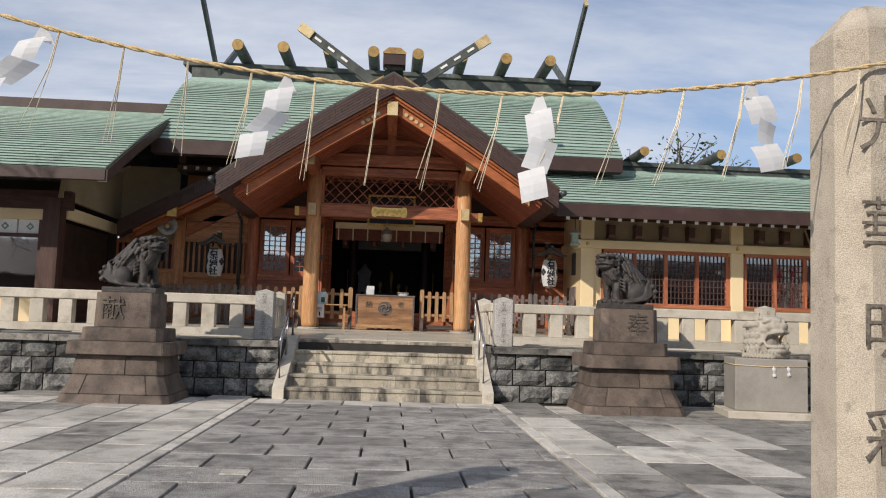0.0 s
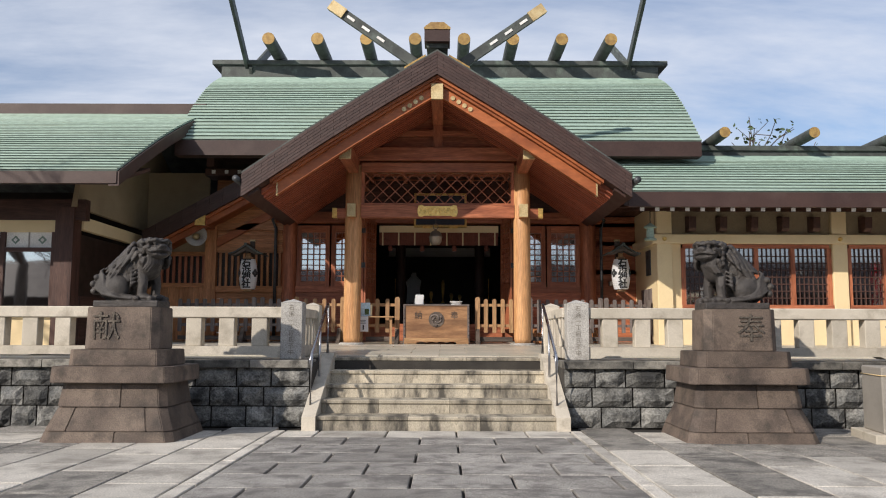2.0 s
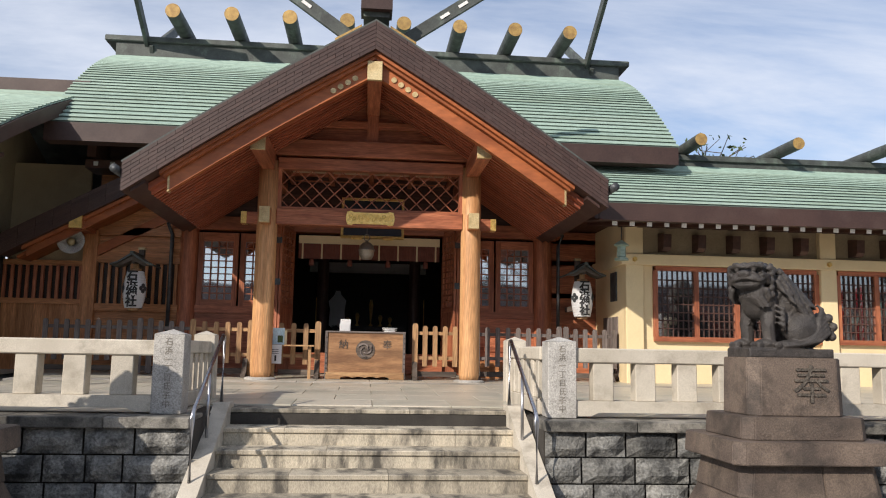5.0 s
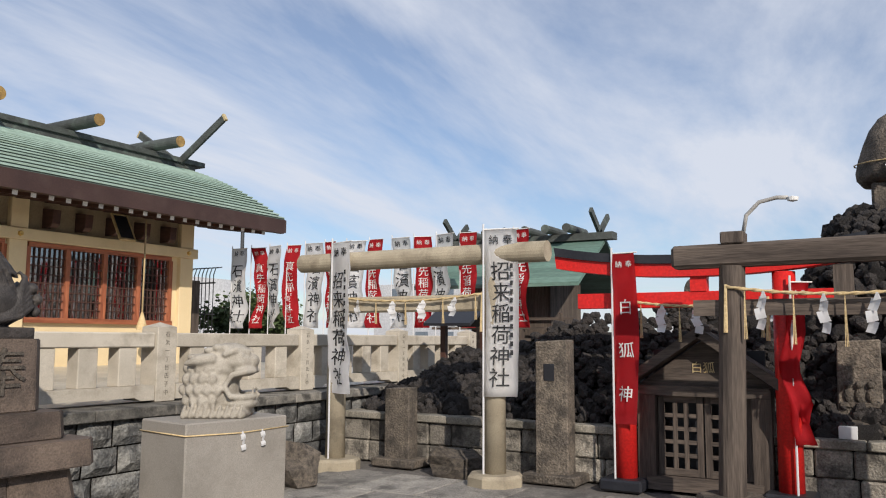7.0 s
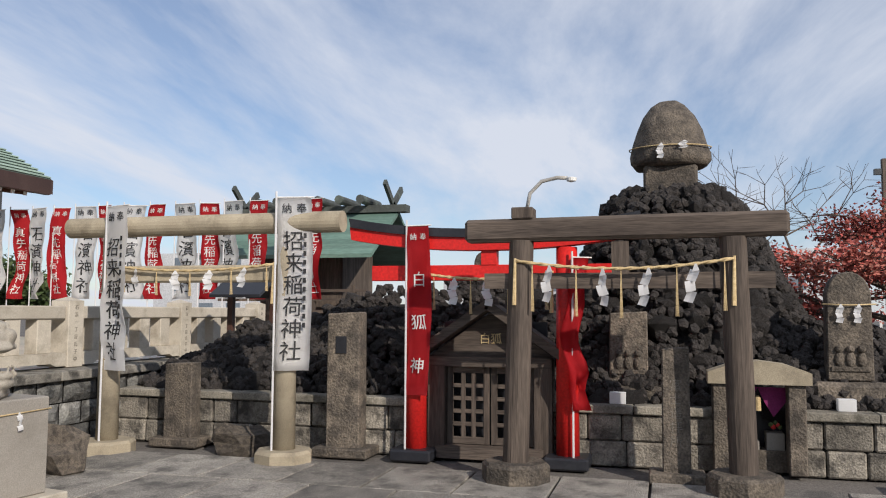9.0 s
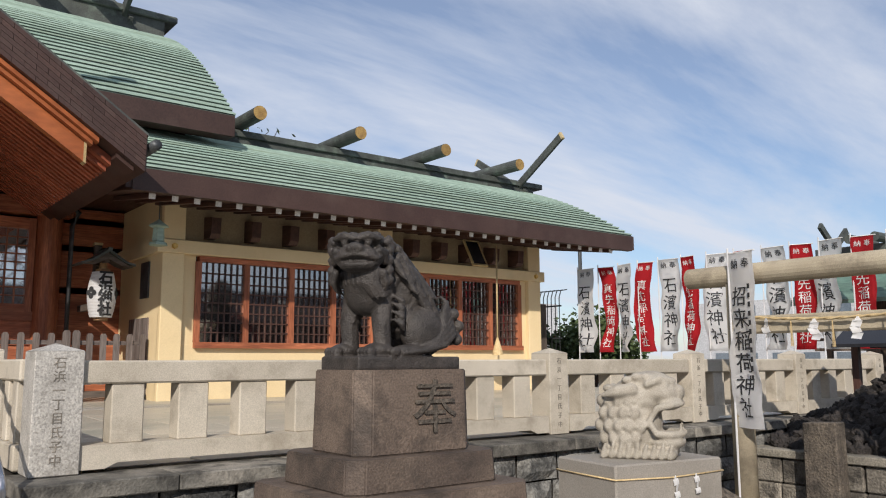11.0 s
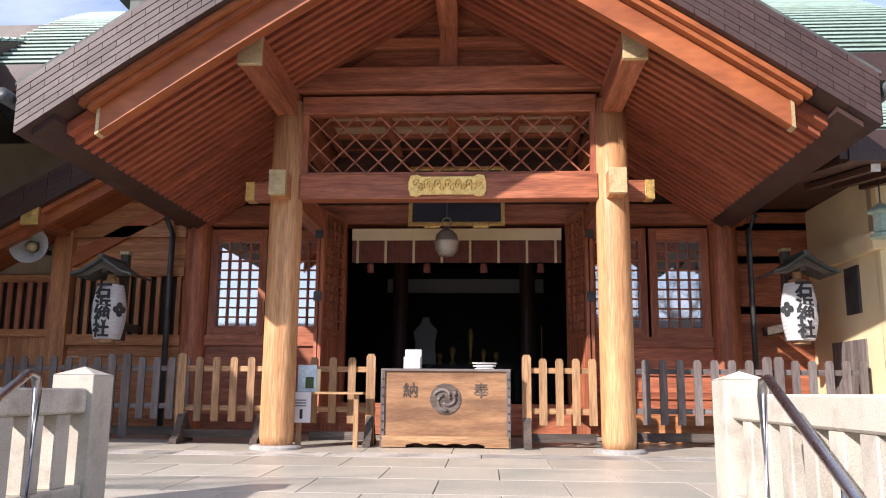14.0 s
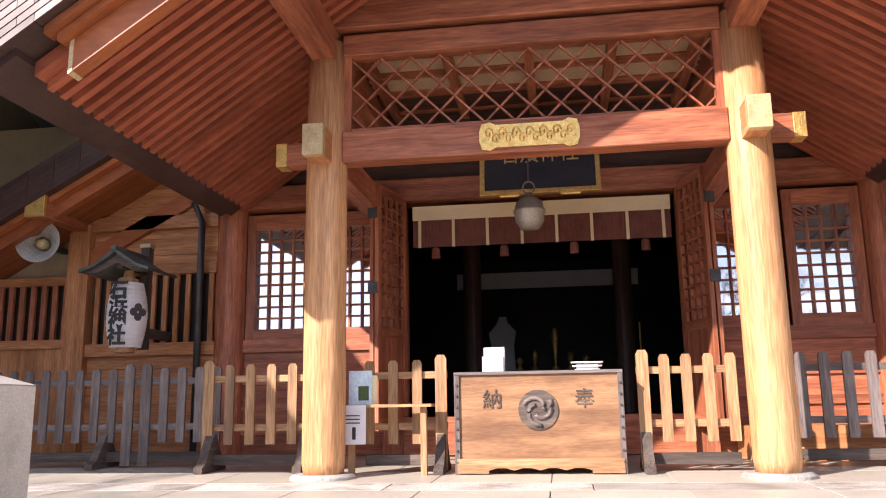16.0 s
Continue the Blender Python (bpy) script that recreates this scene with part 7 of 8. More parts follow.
def banner(x, y, z0, zt, w, h, red, txt, seed, face, label, group, wave=0.05, droop=0.0, tsize=None):
    """A nobori flag on a white pole; face turns its plane about the upright, text reads from the front."""
    b = thing("nobori_banner", (x, y, z0), label, "banner", group)
    part("pole", C((x, y, z0), (x, y, zt + 0.06), 0.011, seg=8), m_paper, b)
    at = pose(x, y, zt, 0, 0, face)
    part("crossbar", C((0, 0, 0), (w + 0.03, 0, 0), 0.007, seg=6), m_white, b, at=at)
    link("cloth", banner_mesh(w, h, seed, wave, droop), m_redcloth if red else m_cloth, b, at=at)
    n = max(1, len(txt))
    ts = tsize or min(w * 0.72, h * 0.72 / n)
    o = Vector((seed * 5.7, 0, 0))

    def lettering(ch, size, xc, zc):
        me = text_mesh(ch, size, 0.002)
        for v in me.vertices:
            jj = min(max(-(zc + v.co.y) / h, 0.0), 1.0)
            px = xc * (1 - 0.25 * droop * jj) + v.co.x
            yy = wave * noise.noise(Vector((px / w * 5 * 0.35, jj * 16 * 0.3, 0)) + o) * (0.3 + jj)
            v.co = Vector((px + 0.25 * droop * math.sin(3 * jj), yy - 0.009 - v.co.z, zc + v.co.y))
        link("printed_character", me, m_cloth if red else m_ink, b, at=at)
    for k, ch in enumerate(txt):
        lettering(ch, ts, 0.46 * w, -h * (0.2 + 0.76 * (k + 0.5) / n))
    for k, ch in enumerate("納奉"):
        lettering(ch, w * 0.3, w * (0.3 + 0.42 * k), -h * 0.07)
    return b


for bn in (banner(8.2, 10.40, 0.1, 2.66, 0.36, 1.75, False, "招来稲荷神社", 3, -78, "white cloth banner with black characters tied to the torii", "torii banners", 0.06, 0.12),
           banner(8.2, 12.42, 0.1, 2.62, 0.36, 1.75, False, "招来稲荷神社", 8, -108, "white cloth banner with black characters tied to the torii", "torii banners", 0.09)):
    # a column of small unreadable writing beside the large characters
    bx1, by1, _ = bn.location
    at = pose(bx1, by1, 2.6, 0, 0, -78 if by1 < 11 else -108)
    for k in range(11):
        link("small_writing", mesh_of(B(0.295, 0.325, -0.032, -0.028, -0.36 - 0.09 * k, -0.31 - 0.09 * k), "small_writing"), m_ink, bn, at=at)
banner(8.8, 9.2, 0.08, 2.40, 0.25, 1.75, True, "白狐神", 5, -96, "red cloth banner with white characters tied to the red torii", "torii banners", 0.07, 0.15, 0.17)
banner(8.8, 7.48, 0.08, 2.05, 0.18, 1.5, True, "", 6, -60, "crumpled red cloth banner tied to the red torii", "torii banners", 0.2, -0.4)
for k in range(14):
    y = 19.3 - 0.52 * k
    red = k % 2 == 1
    banner(13.45 + 0.05 * math.sin(k), y, TZ, 3.42, 0.34 if red else 0.42, 1.72, red, "真先稲荷神社" if red else "石濱神社", 20 + k, -90 + 16 * math.sin(k * 2.3), ("red cloth banner with white characters in a row" if red else "white cloth banner with black characters in a row"), "row of shrine banners", 0.16, 0.5 * math.sin(k * 1.7))

# little shrine door in the rock
hk = thing("rock_shrine", (9.1, 8.36, 0), "small weathered timber shrine front with lattice doors set in rock", "shrine")
for y in (7.80, 8.92):
    part("jamb", B(8.98, 9.2, y - 0.09, y + 0.09, 0, 1.02), oldwood["z"], hk)
part("sill", B(8.96, 9.2, 7.8, 8.92, 0, 0.13), oldwood["y"], hk)
part("lintel", B(8.97, 9.2, 7.72, 9.0, 0.94, 1.04), oldwood["y"], hk)
# black sheet stands for the shade behind the lattice doors
part("dark_inside", B(9.3, 9.34, 7.8, 8.92, 0, 1.4), m_black, hk)
for s in (-1, 1):
    part("gable_rafter", BM((9.02, 8.36, 1.58), (9.02, 8.36 + s * 0.86, 1.0), 0.3, 0.09, up=(0, 0, 1)), oldwood["y"], hk)
part("gable_board", prism(bmesh.new(), [(7.7, 1.04), (9.02, 1.04), (8.36, 1.5)], "x", 9.08, 9.12), oldwood["y"], hk)
part("ridge_block", B(8.9, 9.14, 8.28, 8.44, 1.5, 1.66, 0.02), oldwood["x"], hk)
writing("白狐", 0.12, m_palegold, hk, pose(9.075, 8.36, 1.22, 0, 0, -90), 0.004)
for a, b in ((7.9, 8.35), (8.37, 8.82)):
    d = part("lattice_door", B(9.06, 9.1, a, a + 0.06, 0.14, 0.93), oldwood["z"], hk)
    part("stile", B(9.06, 9.1, b - 0.06, b, 0.14, 0.93), oldwood["z"], d)
    for z in (0.14, 0.87):
        part("rail", B(9.06, 9.1, a + 0.06, b - 0.06, z, z + 0.07), oldwood["y"], d)
    for k in range(1, 3):
        y = a + 0.06 + (b - a - 0.12) * k / 3
        part("bar", B(9.065, 9.095, y - 0.02, y + 0.02, 0.2, 0.88), oldwood["z"], d)
    for k in range(1, 5):
        z = 0.21 + 0.66 * k / 5
        part("bar", B(9.068, 9.092, a + 0.06, b - 0.06, z - 0.02, z + 0.02), oldwood["y"], d)
# stone niche with purple curtain
ni = thing("stone_niche", (9.1, 5.75, 0), "stone-framed niche with a purple curtain and small altar", "niche")
for y in (5.43, 6.10):
    part("jamb", B(8.98, 9.2, y - 0.08, y + 0.08, 0, 0.84, 0.012), m_oldstone, ni)
part("arch", prism(bmesh.new(), [(5.30, 0.84), (6.22, 0.84), (6.22, 0.95), (6.0, 1.03), (5.76, 1.06), (5.52, 1.03), (5.30, 0.95)], "x", 8.94, 9.22), m_concrete, ni)
# black sheet puts the shade at the niche's back into colour
part("dark_inside", B(9.5, 9.54, 5.4, 6.1, 0, 1.0), m_black, ni)
m_purple = mat("purple_cloth", (0.22, 0.02, 0.12), (0.16, 0.012, 0.085), 0.8, 6, 60, 0.1)
for s in (-1, 1):
    part("curtain", prism(bmesh.new(), [(5.76, 0.80), (5.76 + s * 0.27, 0.80), (5.76 + s * 0.25, 0.66), (5.76 + s * 0.14, 0.52), (5.76 + s * 0.06, 0.66)], "x", 9.14, 9.16), m_purple, ni)
part("tassel", lathe(bmesh.new(), [(0.03, -0.14), (0.025, -0.02), (0.012, 0.0)], (9.12, 5.76, 0.72), 10), m_rope, ni)
part("altar_step", B(9.16, 9.4, 5.5, 6.04, 0, 0.2), m_oldstone, ni)
part("altar_box", B(9.2, 9.4, 5.52, 5.68, 0.2, 0.36), m_greybox, ni)
part("altar_box", B(9.18, 9.4, 5.75, 6.0, 0.2, 0.28), m_greybox, ni)
for k in range(5):
    part("flower", ball(bmesh.new(), (9.2, 5.56 + 0.02 * k, 0.42 + 0.02 * (k % 3)), 0.025, 1), m_red if k % 2 else m_leafgreen, ni)
tr = thing("stone_trough", (8.0, 4.0, 0), "dark square stone trough standing on the paving", "trough")
for a in ((7.75, 7.85, 3.3, 4.3), (8.35, 8.45, 3.3, 4.3), (7.85, 8.35, 3.3, 3.4), (7.85, 8.35, 4.2, 4.3)):
    part("side", B(*a, -0.02, 0.36, 0.012), m_oldstone, tr)
part("bottom", B(7.85, 8.35, 3.4, 4.2, -0.02, 0.2), m_oldstone, tr)
wf = thing("grey_fence", (10.5, 3.4, 0), "dark grey timber fence beside the maple", "fence")
for k in range(13):
    part("board", B(10.36 + 0.21 * k, 10.53 + 0.21 * k, 3.6, 3.66, -0.04, 0.98), oldwood["z"], wf)
for z in (0.3, 0.8):
    part("rail", B(10.34, 13.1, 3.661, 3.72, z, z + 0.08), oldwood["x"], wf)
part("post", B(10.2, 10.34, 3.55, 3.7, -0.04, 1.12), oldwood["z"], wf)
for k in range(9):
    part("board", B(10.22, 10.28, 3.36 - 0.21 * k, 3.53 - 0.21 * k, -0.04, 0.98), oldwood["z"], wf)
for z in (0.3, 0.8):
    part("rail", B(10.281, 10.33, 1.6, 3.54, z, z + 0.08), oldwood["y"], wf)

# small background shrine
m_greenroof = mat("dark_green_copper", (0.10, 0.175, 0.14), (0.14, 0.225, 0.185), 0.7, 1.6, 30, 0.1, (1, 0.25, 1), dirt=(0.06, 0.09, 0.07), dirt_amt=0.5, dirt_scale=1.5, vary=0.2)
bs = thing("small_shrine", (15.6, 13.3, 0), "small raised timber shrine with green copper roof", "shrine building")
SXc, SYc = 15.6, 13.3
part("floor", B(SXc - 1.2, SXc + 1.2, SYc - 1.35, SYc + 1.35, 1.42, 1.52), oldwood["y"], bs)
part("cell", B(SXc - 0.7, SXc + 0.9, SYc - 0.85, SYc + 0.85, 1.52, 2.7), oldwood["z"], bs)
part("door_panel", B(SXc - 0.73, SXc - 0.69, SYc - 0.3, SYc + 0.3, 1.6, 2.5), darkwood["z"], bs)
for y in (-1.25, -0.45, 0.45, 1.25):
    part("stilt", B(SXc - 1.15, SXc - 1.03, SYc + y - 0.06, SYc + y + 0.06, 0, 1.45), oldwood["z"], bs)
    part("rail_post", B(SXc - 1.17, SXc - 1.09, SYc + y - 0.04, SYc + y + 0.04, 1.5, 1.98), oldwood["z"], bs)
for z in (1.68, 1.85):
    part("rail", B(SXc - 1.16, SXc - 1.10, SYc - 1.5, SYc + 1.5, z, z + 0.05), oldwood["y"], bs)
for s in (-1, 1):
    for k in range(9):
        u0, u1 = 1.5 * k / 9, 1.5 * (k + 1) / 9
        z = lambda u: 3.42 - 0.62 * u
        part("roof_course", prism(bmesh.new(), [(SXc + s * u0, z(u0) + 0.03), (SXc + s * u1, z(u1) + 0.03), (SXc + s * u1, z(u1) - 0.04), (SXc + s * u0, z(u0) - 0.04)], "y", SYc - 1.72, SYc + 1.72), m_greenroof, bs)
part("ridge", B(SXc - 0.14, SXc + 0.14, SYc - 1.9, SYc + 1.9, 3.42, 3.56), m_patinadark, bs)
for k in range(6):
    part("ridge_log", C((SXc - 0.5, SYc - 1.1 + 0.44 * k, 3.64), (SXc + 0.5, SYc - 1.1 + 0.44 * k, 3.64), 0.085, seg=12), m_patinadark, bs)
for y in (-1.6, 1.6):
    for s in (-1, 1):
        part("finial", BM((SXc + s * 0.1, SYc + y, 3.49), (SXc - s * 0.5, SYc + y, 3.95), 0.06, 0.12), m_patinadark, bs)
for s in (-1, 1):
    part("gable", prism(bmesh.new(), [(SXc - 0.8, 2.7), (SXc + 0.8, 2.7), (SXc, 3.26)], "y", SYc + s * 0.8 - 0.05, SYc + s * 0.8 + 0.05), oldwood["z"], bs)
# unidentified dark object, shaped here as a small roof on posts
shed = thing("dark_roof_shape", (10.9, 11.6, 0.8), "unidentified dark object built as a small roof on posts", "canopy")
for s in (-1, 1):
    part("slope", prism(bmesh.new(), [(10.9, 1.98), (10.9 + s * 0.5, 1.72), (10.9 + s * 0.5, 1.68), (10.9, 1.93)], "y", 11.75, 12.5), m_black, shed)
for y in (11.8, 12.45):
    part("post", B(10.86, 10.94, y - 0.04, y + 0.04, 0.7, 1.95), darkwood["z"], shed)


# trees
def tree(name, x, y, h, spread, seed, leaf_m, n_leaf, leaf, label, crown_lo=0.4, bare=False, depth_max=5, r0=0.14):
    rnd = random.Random(seed)
    t = thing(name, (x, y, 0), label, "tree")
    bm = bmesh.new()
    tips = []

    def grow(p, d, ln, r, depth):
        q = p + d * ln
        cyl(bm, p, q, r, r * 0.7, max(4, 8 - depth), caps=False)
        if depth >= 2:
            tips.append((p, q))
        if depth >= depth_max:
            return
        for _ in range(3 if depth < depth_max - 1 else 2):
            nd = (d + Vector((rnd.gauss(0, 0.55), rnd.gauss(0, 0.55), rnd.gauss(0.08, 0.3)))).normalized()
            nd.x *= spread
            nd.y *= spread
            nd.normalize()
            grow(q, nd, ln * rnd.uniform(0.62, 0.85), r * 0.62, depth + 1)
    grow(Vector((x, y, -0.05)), Vector((0.05, 0.02, 1)).normalized(), h * 0.27, r0, 0)
    part("trunk", bm, m_bark, t)
    if not bare:
        vs, fs = [], []
        for _ in range(n_leaf):
            p, q = rnd.choice(tips)
            c = p.lerp(q, rnd.random()) + Vector((rnd.gauss(0, leaf * 2.2), rnd.gauss(0, leaf * 2.2), rnd.gauss(0, leaf * 1.8)))
            u = Vector((rnd.gauss(0, 1), rnd.gauss(0, 1), rnd.gauss(0, 0.6))).normalized()
            w = u.cross(Vector((rnd.gauss(0, 1), rnd.gauss(0, 1), rnd.gauss(0, 1)))).normalized()
            s = leaf * rnd.uniform(0.5, 1.1)
            k = len(vs)
            vs += [c - u * s, c + w * s * 0.6, c + u * s, c - w * s * 0.6]
            fs.append((k, k + 1, k + 2, k + 3))
        me = bpy.data.meshes.new("crown")
        me.from_pydata([tuple(v) for v in vs], [], fs)
        tagged(link("crown", me, leaf_m, t), kind="stuff")
    return t


tree("maple_tree", 12.4, 3.6, 4.3, 1.8, 11, m_leafred, 11500, 0.034, "red autumn maple with thinning leaves", r0=0.1)
tree("maple_tree", 12.0, 2.0, 4.6, 1.8, 12, m_leafred, 11500, 0.034, "red autumn maple with thinning leaves", r0=0.1)
tree("maple_tree", 13.8, 2.8, 4.8, 1.8, 17, m_leafred, 11500, 0.034, "red autumn maple with thinning leaves", r0=0.1)
tree("bare_tree", 13.2, 4.7, 4.3, 1.3, 15, m_leafred, 0, 0.05, "bare twiggy tree behind the maple", bare=True, depth_max=6, r0=0.06)
tree("broadleaf_tree", 12.5, 33, 10.4, 1.0, 31, m_leafgreen, 1100, 0.13, "thin evergreen tree far behind the wing", r0=0.2)
tree("round_bush", 17.5, 22.5, 3.3, 1.6, 41, m_leafgreen, 5000, 0.09, "clipped green bush beyond the banners", r0=0.1)
tree("bare_tree", 9.5, -9, 9, 1.15, 51, m_leafred, 0, 0.05, "large bare tree behind the approach", bare=True, depth_max=6, r0=0.2)
# added out of view so its branches shade the porch's left column
tree("bare_tree", -14.6, 5.2, 13.5, 1.0, 53, m_leafred, 0, 0.05, "unseen bare tree added to dapple the left porch column", bare=True, depth_max=6, r0=0.24)
tree("bare_tree", 3.5, -13, 10, 1.15, 52, m_leafred, 0, 0.05, "large bare tree behind the approach", bare=True, depth_max=6, r0=0.2)


# lamps and far things
sl = thing("street_lamp", (21, 10.4, 0), "grey curved street lamp beyond the shrine", "street lamp")
tube("pole", [(21, 10.0, 0), (21, 10.0, 4.0), (21, 9.9, 4.5), (21, 9.6, 4.8), (21, 9.2, 4.88), (21, 8.95, 4.86)], 0.05, m_granitegrey, sl, 8)
part("head", lathe(bmesh.new(), [(0.02, -0.08), (0.12, -0.05), (0.14, 0.03), (0.03, 0.06)], (21, 8.85, 4.83), 14), m_white, sl)
pl = thing("post_lamp", (16.5, 22.0, 0), "dark post lamp beyond the banners", "street lamp")
part("pole", C((16.5, 22.0, 0), (16.5, 22.0, 4.7), 0.05, seg=10), m_iron, pl)
part("head", lathe(bmesh.new(), [(0.13, 0), (0.16, 0.05), (0.16, 0.1), (0.06, 0.14)], (16.5, 22.0, 4.65), 14), m_iron, pl)
wl2 = thing("arm_lamp", (16, 2.9, 0), "brown post with a long arm carrying a lamp box", "street lamp")
part("post", B(15.94, 16.06, 2.86, 3.0, 0, 4.15), oldwood["z"], wl2)
part("arm", B(15.95, 16.05, 1.7, 3.12, 3.88, 3.98), m_iron, wl2)
part("lamp_box", B(15.85, 16.15, 1.3, 1.75, 3.86, 4.02, 0.02), m_granitegrey, wl2)
cg = thing("cage_fence", (14.0, 20.4, 0.8), "tall curved-top metal fence beside the wing", "fence")
for k in range(9):
    y = 20.0 + 0.12 * k
    tube("bar", [(13.6, y, 0.85), (13.6, y, 2.9), (13.66, y, 3.05), (13.8, y - 0.05, 3.08)], 0.012, m_iron, cg, 5)
for z in (1.2, 2.0, 2.7):
    part("rail", B(13.58, 13.62, 19.95, 21.0, z, z + 0.03), m_iron, cg)
part("panel", B(13.0, 13.4, 20.2, 21.5, 0.85, 2.75), oldwood["z"], cg)
m_far = mat("pale_far_building", (0.52, 0.52, 0.52), (0.44, 0.45, 0.47), 0.8, 0.2, 5, 0.0)
m_farwin = mat("far_window", (0.12, 0.15, 0.18), (0.18, 0.21, 0.24), 0.3, 0.2, 5, 0.0)
for bx_, by_, w, h in ((95, 60, 26, 9), (100, 24, 20, 7), (96, -2, 22, 8.5), (100, -32, 24, 7.5), (70, 95, 22, 9)):
    fb = thing("far_building", (bx_, by_, 0), "pale low building far beyond the precinct", "building", "far buildings")
    part("wall", B(bx_, bx_ + 10, by_ - w / 2, by_ + w / 2, -0.04, h), m_far, fb)
    for r in range(int(h / 3)):
        for k in range(int(w / 4)):
            part("window", B(bx_ - 0.06, bx_, by_ - w / 2 + 1 + 4 * k, by_ - w / 2 + 3 + 4 * k, 1 + 3 * r, 2.4 + 3 * r), m_farwin, fb)
pf = thing("white_railing", (30, 4, 0), "white metal railing beyond the maple", "railing")
for k in range(40):
    part("bar", B(29.98, 30.02, -4 + 0.35 * k, -3.92 + 0.35 * k, 0, 1.3), m_white, pf)
for z in (0.2, 1.25):
    part("rail", B(29.97, 30.03, -4, 10, z, z + 0.06), m_white, pf)

# added out of view to darken window reflections: a low building and a hedge
fb = thing("reflection_building", (0, -22, 0), "unseen low building added to darken window reflections", "building")
part("wall", B(-70, -3, -26, -20, -0.04, 3.6), darkwood["z"], fb)
part("roof", prism(bmesh.new(), [(-27, 3.5), (-19, 3.5), (-23, 6.2)], "x", -70, -2), m_darkcopper, fb)
part("wall_wing", B(8, 60, -26, -20, -0.04, 4.2), darkwood["z"], fb)
part("roof", prism(bmesh.new(), [(-27, 4.1), (-19, 4.1), (-23, 6.6)], "x", 7, 60), m_darkcopper, fb)
hb_ = bmesh.new()
for k in range(60):
    ball(hb_, (-30 + k, -19 + 0.5 * math.sin(k * 2.1), 1.0 + 0.3 * math.sin(k * 1.3)), (0.9, 0.8, 1.2), 2)
tagged(part("clipped_hedge", hb_, m_leafgreen), "unseen dark hedge added for window reflections", "hedge", kind="stuff")

# ---- paving, terrace flags and wall stones ----
rnd = random.Random(99)


def slab_mesh(w, d, h, bev):
    return mesh_of(B(-w / 2, w / 2, -d / 2, d / 2, -h, 0, bev), "slab")


paving = thing("paving", (0, 6, 0), "grey granite paving with pale slab borders", "pavement", kind="structure")
for xa, xb, ya in ((-4.36, 4.42, -1.9), (-7.36, -4.36, 4.9), (4.42, 8.42, 2.9)):
    part("bedding", B(xa, xb, ya, 12.9, -0.039, -0.032), m_joint, paving)
PX0, PX1 = -1.87, 1.93
me_cache = {}


def piece(name, x0, x1, y0, y1, z, m, parent, g=0.012, bev=0.006):
    key = (round(x1 - x0, 2), round(y1 - y0, 2), g)
    if key not in me_cache:
        me_cache[key] = slab_mesh(key[0] - 2 * g, key[1] - 2 * g, 0.05, bev)
    me = me_cache[key]
    ob = new(name, me)
    if not me.materials:
        me.materials.append(None)
    ob.material_slots[0].link = "OBJECT"
    ob.material_slots[0].material = m
    ob.matrix_basis = pose((x0 + x1) / 2, (y0 + y1) / 2, z)
    ob.parent = parent
    ob.matrix_parent_inverse = wm(parent).inverted()
    return ob


RD = 0.62
y = 12.40
row = 0
while y > -1.5:
    off = 0.0 if row % 2 else 0.42
    x = PX0 + 0.15
    first = True
    while x < PX1 - 0.15 - 0.01:
        w = 0.84
        if first and off:
            w = off
        first = False
        x1 = min(x + w, PX1 - 0.15)
        if PX1 - 0.15 - x1 < 0.12:
            x1 = PX1 - 0.15
        piece("paver", x, x1, y - RD, y, 0.004 * rnd.random(), m_setts if row else m_slabpale, paving)
        x = x1
    y -= RD
    row += 1
for xa in (PX0, PX1 - 0.15):
    yy = 12.4
    while yy > -1.5:
        piece("border_strip", xa, xa + 0.15, yy - 1.2, yy, 0.006, m_slabpale, paving)
        yy -= 1.2
for side in (-1, 1):
    for c in range(4):
        xa = (PX0 - 0.62 * (c + 1)) if side < 0 else PX1 + 0.62 * c
        yy = 12.75 - (0.4 if c % 2 else 0.0)
        k = 0
        while yy > -1.5:
            dark = rnd.random() < (0.12 if side < 0 else 0.45)
            piece("slab", xa, xa + 0.62, yy - 0.98, yy, 0.004 * rnd.random(), m_slabdark if dark else m_slabpale, paving, 0.012)
            yy -= 0.98
for c in range(4):
    xa = PX1 + 0.62 * 4 + 1.0 * c
    yy = 12.8 - 0.45 * (c % 2)
    while yy > 3.0:
        piece("slab", xa, xa + 1.0, yy - 0.8, yy, 0.004 * rnd.random(), m_slabdark, paving, 0.012)
        yy -= 0.8
for c in range(3):
    xa = PX0 - 0.62 * 4 - 1.0 * (c + 1)
    yy = 12.8 - 0.45 * (c % 2)
    while yy > 5.0:
        piece("slab", xa, xa + 1.0, yy - 0.8, yy, 0.004 * rnd.random(), m_slabpale if rnd.random() < 0.6 else m_slabdark, paving, 0.012)
        yy -= 0.8
for cx, cy in ((-0.98, 6.6), (1.15, 6.75)):
    part("drain_marker", B(cx - 0.11, cx + 0.11, cy - 0.09, cy + 0.09, -0.01, 0.008), m_slabpale, paving)

# terrace flags, laid to its fall
flags = thing("terrace_flags", (0, 17, TZ), "smooth greenish stone flags on the terrace", "paving", kind="structure")
SLP = math.degrees(math.atan(0.022))
me_flag = slab_mesh(0.902, 0.772, 0.05, 0.003)
me_band = slab_mesh(1.492, 0.432, 0.05, 0.003)
yy = 14.5
row = 0
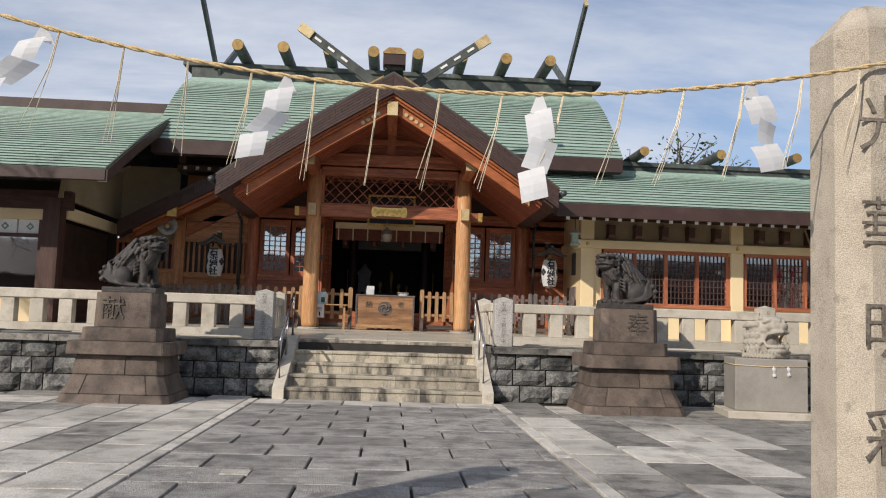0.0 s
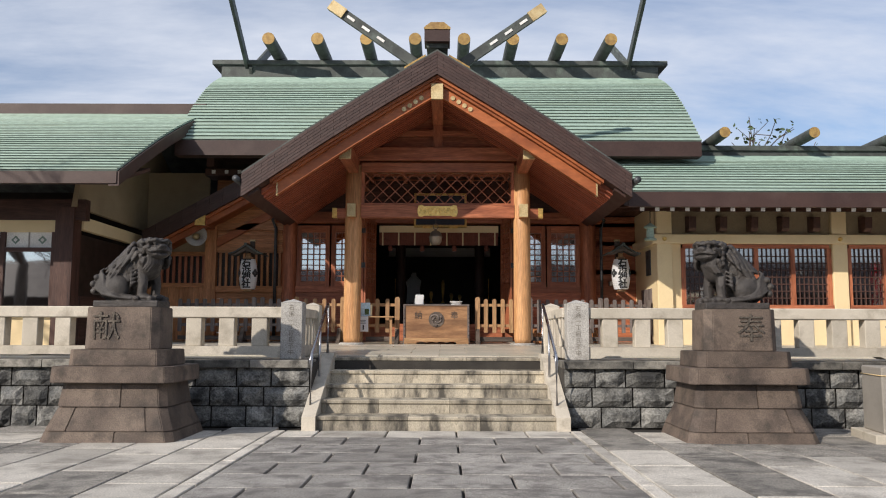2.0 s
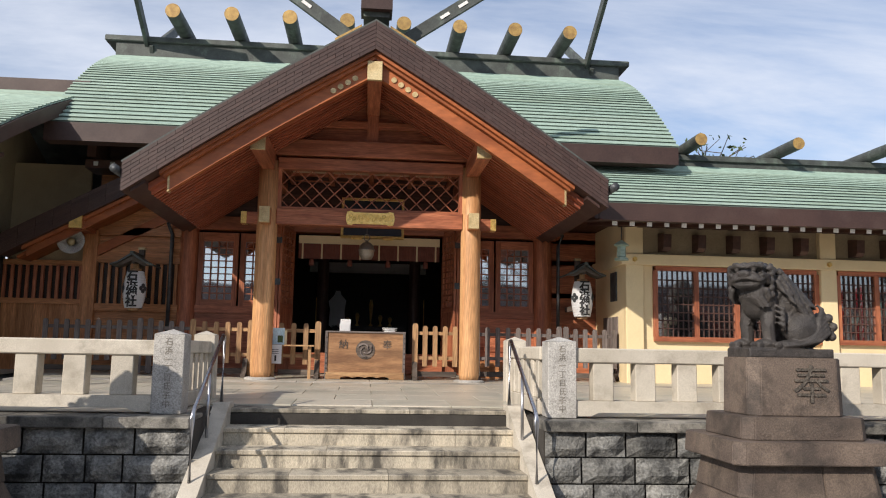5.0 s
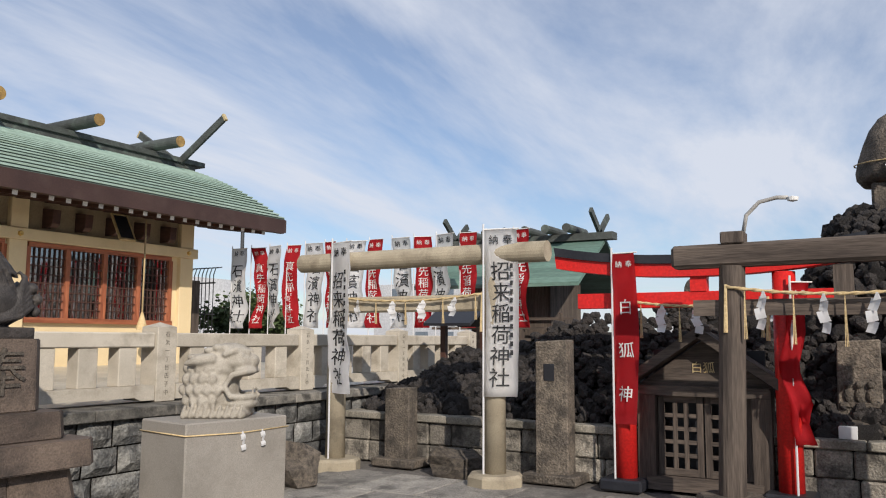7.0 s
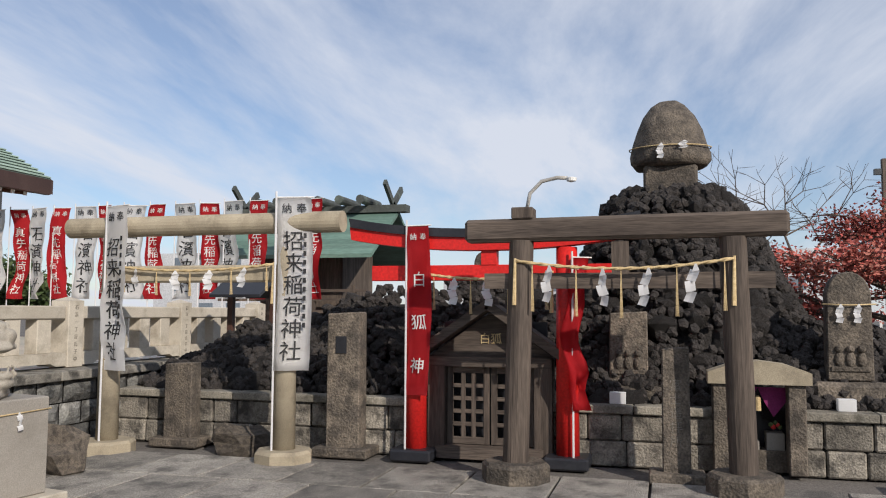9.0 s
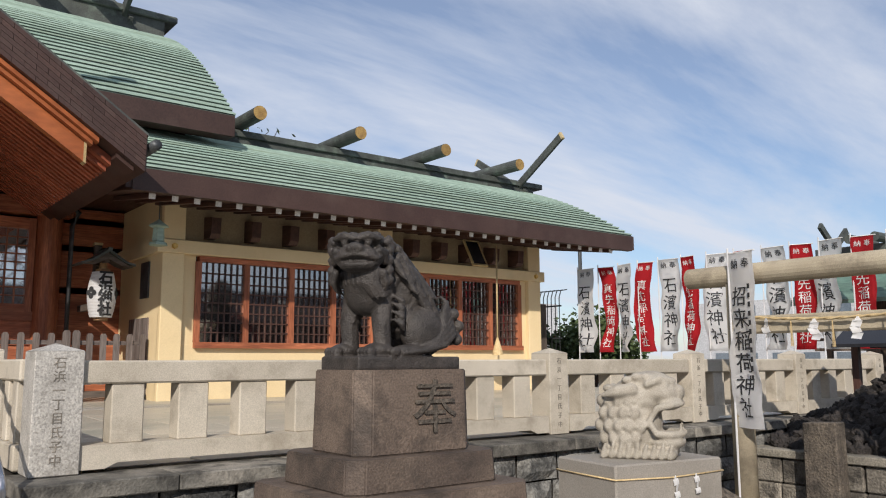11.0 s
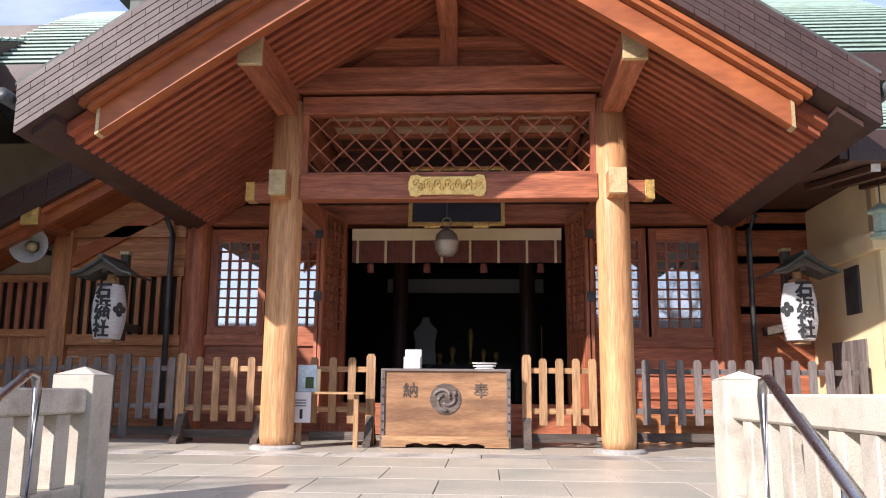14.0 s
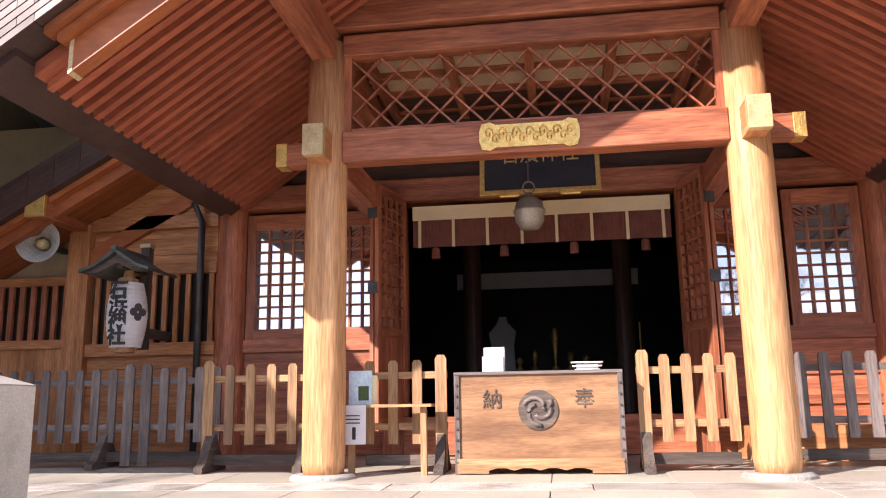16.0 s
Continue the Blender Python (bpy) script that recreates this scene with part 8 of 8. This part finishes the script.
while yy < 19.9:
    band = 18.0 < yy < 18.5
    d = 0.44 if band else 0.78
    xa = -13.5 + (0.45 if row % 2 else 0)
    w = 1.5 if band else 0.91
    while xa < 13.6:
        near = -6 < xa < 7.5
        if near:
            link("flag", me_band if band else me_flag, m_slabpale if band else m_terrace, flags, at=pose(xa + w / 2, yy + d / 2, tz(yy + d / 2) + 0.002, SLP))
        xa += w
    yy += d
    row += 1
for x0, x1, y0, y1 in ((-14, -6.05, 14.5, 20.5), (7.5, 14.2, 14.5, 20.5), (-14, 14.2, 19.95, 22)):
    bm = bmesh.new()
    v = [bm.verts.new(p) for p in ((x0, y0, tz(y0) - 0.002), (x1, y0, tz(y0) - 0.002), (x1, y1, tz(y1) - 0.002), (x0, y1, tz(y1) - 0.002))]
    bm.faces.new(v)
    part("flag_field", bm, m_terrace, flags)
for x0, x1 in ((-14, -1.72), (1.95, 14.2)):
    xa = x0
    while xa < x1 - 0.1:
        xb = min(xa + 1.1, x1)
        piece("flag", xa, xb, 13.42, 14.5, TZ - 0.004, m_terrace, flags)
        xa = xb
piece("flag", -1.55, 1.85, 14.2, 14.5, TZ - 0.006, m_stepstone, flags)

# terrace wall: coping and rough blocks
twall = thing("terrace_wall", (0, WY, 0), "rough blue-grey stone retaining wall with flat coping", "wall", kind="structure")
for x0, x1 in ((-14, -1.53), (1.79, 14.2)):
    xa = x0
    while xa < x1 - 0.05:
        xb = min(xa + 0.9, x1)
        if x1 - xb < 0.2:
            xb = x1
        part("coping", B(xa + 0.003, xb - 0.003, WY - 0.04, WY + 0.58, TZ - 0.105, TZ - 0.004, 0.008), m_wallcap, twall)
        xa = xb
    z = -0.02
    for r, h in enumerate((0.27, 0.25, 0.245)):
        xa = x0 if r % 2 else x0 + 0.0
        while xa < x1 - 0.02:
            w = rnd.uniform(0.3, 0.55)
            xb = min(xa + w, x1)
            if x1 - xb < 0.18:
                xb = x1
            bm = bmesh.new()
            n = 4
            gx = [xa + 0.009 + (xb - xa - 0.018) * i / n for i in range(n + 1)]
            gz = [z + 0.008 + (h - 0.014) * j / 3 for j in range(4)]
            g = [[bm.verts.new((gx[i], WY + (0.05 if i in (0, n) or j in (0, 3) else 0.0) + (0.03 * noise.noise(Vector((gx[i] * 4, gz[j] * 5, 1))) if 0 < i < n and 0 < j < 3 else 0.015 * noise.noise(Vector((gx[i] * 9, gz[j] * 9, 4)))), gz[j])) for j in range(4)] for i in range(n + 1)]
            for i in range(n):
                for j in range(3):
                    bm.faces.new((g[i][j], g[i + 1][j], g[i + 1][j + 1], g[i][j + 1]))
            part("wall_block", bm, m_wallstone, twall)
            xa = xb
        z += h
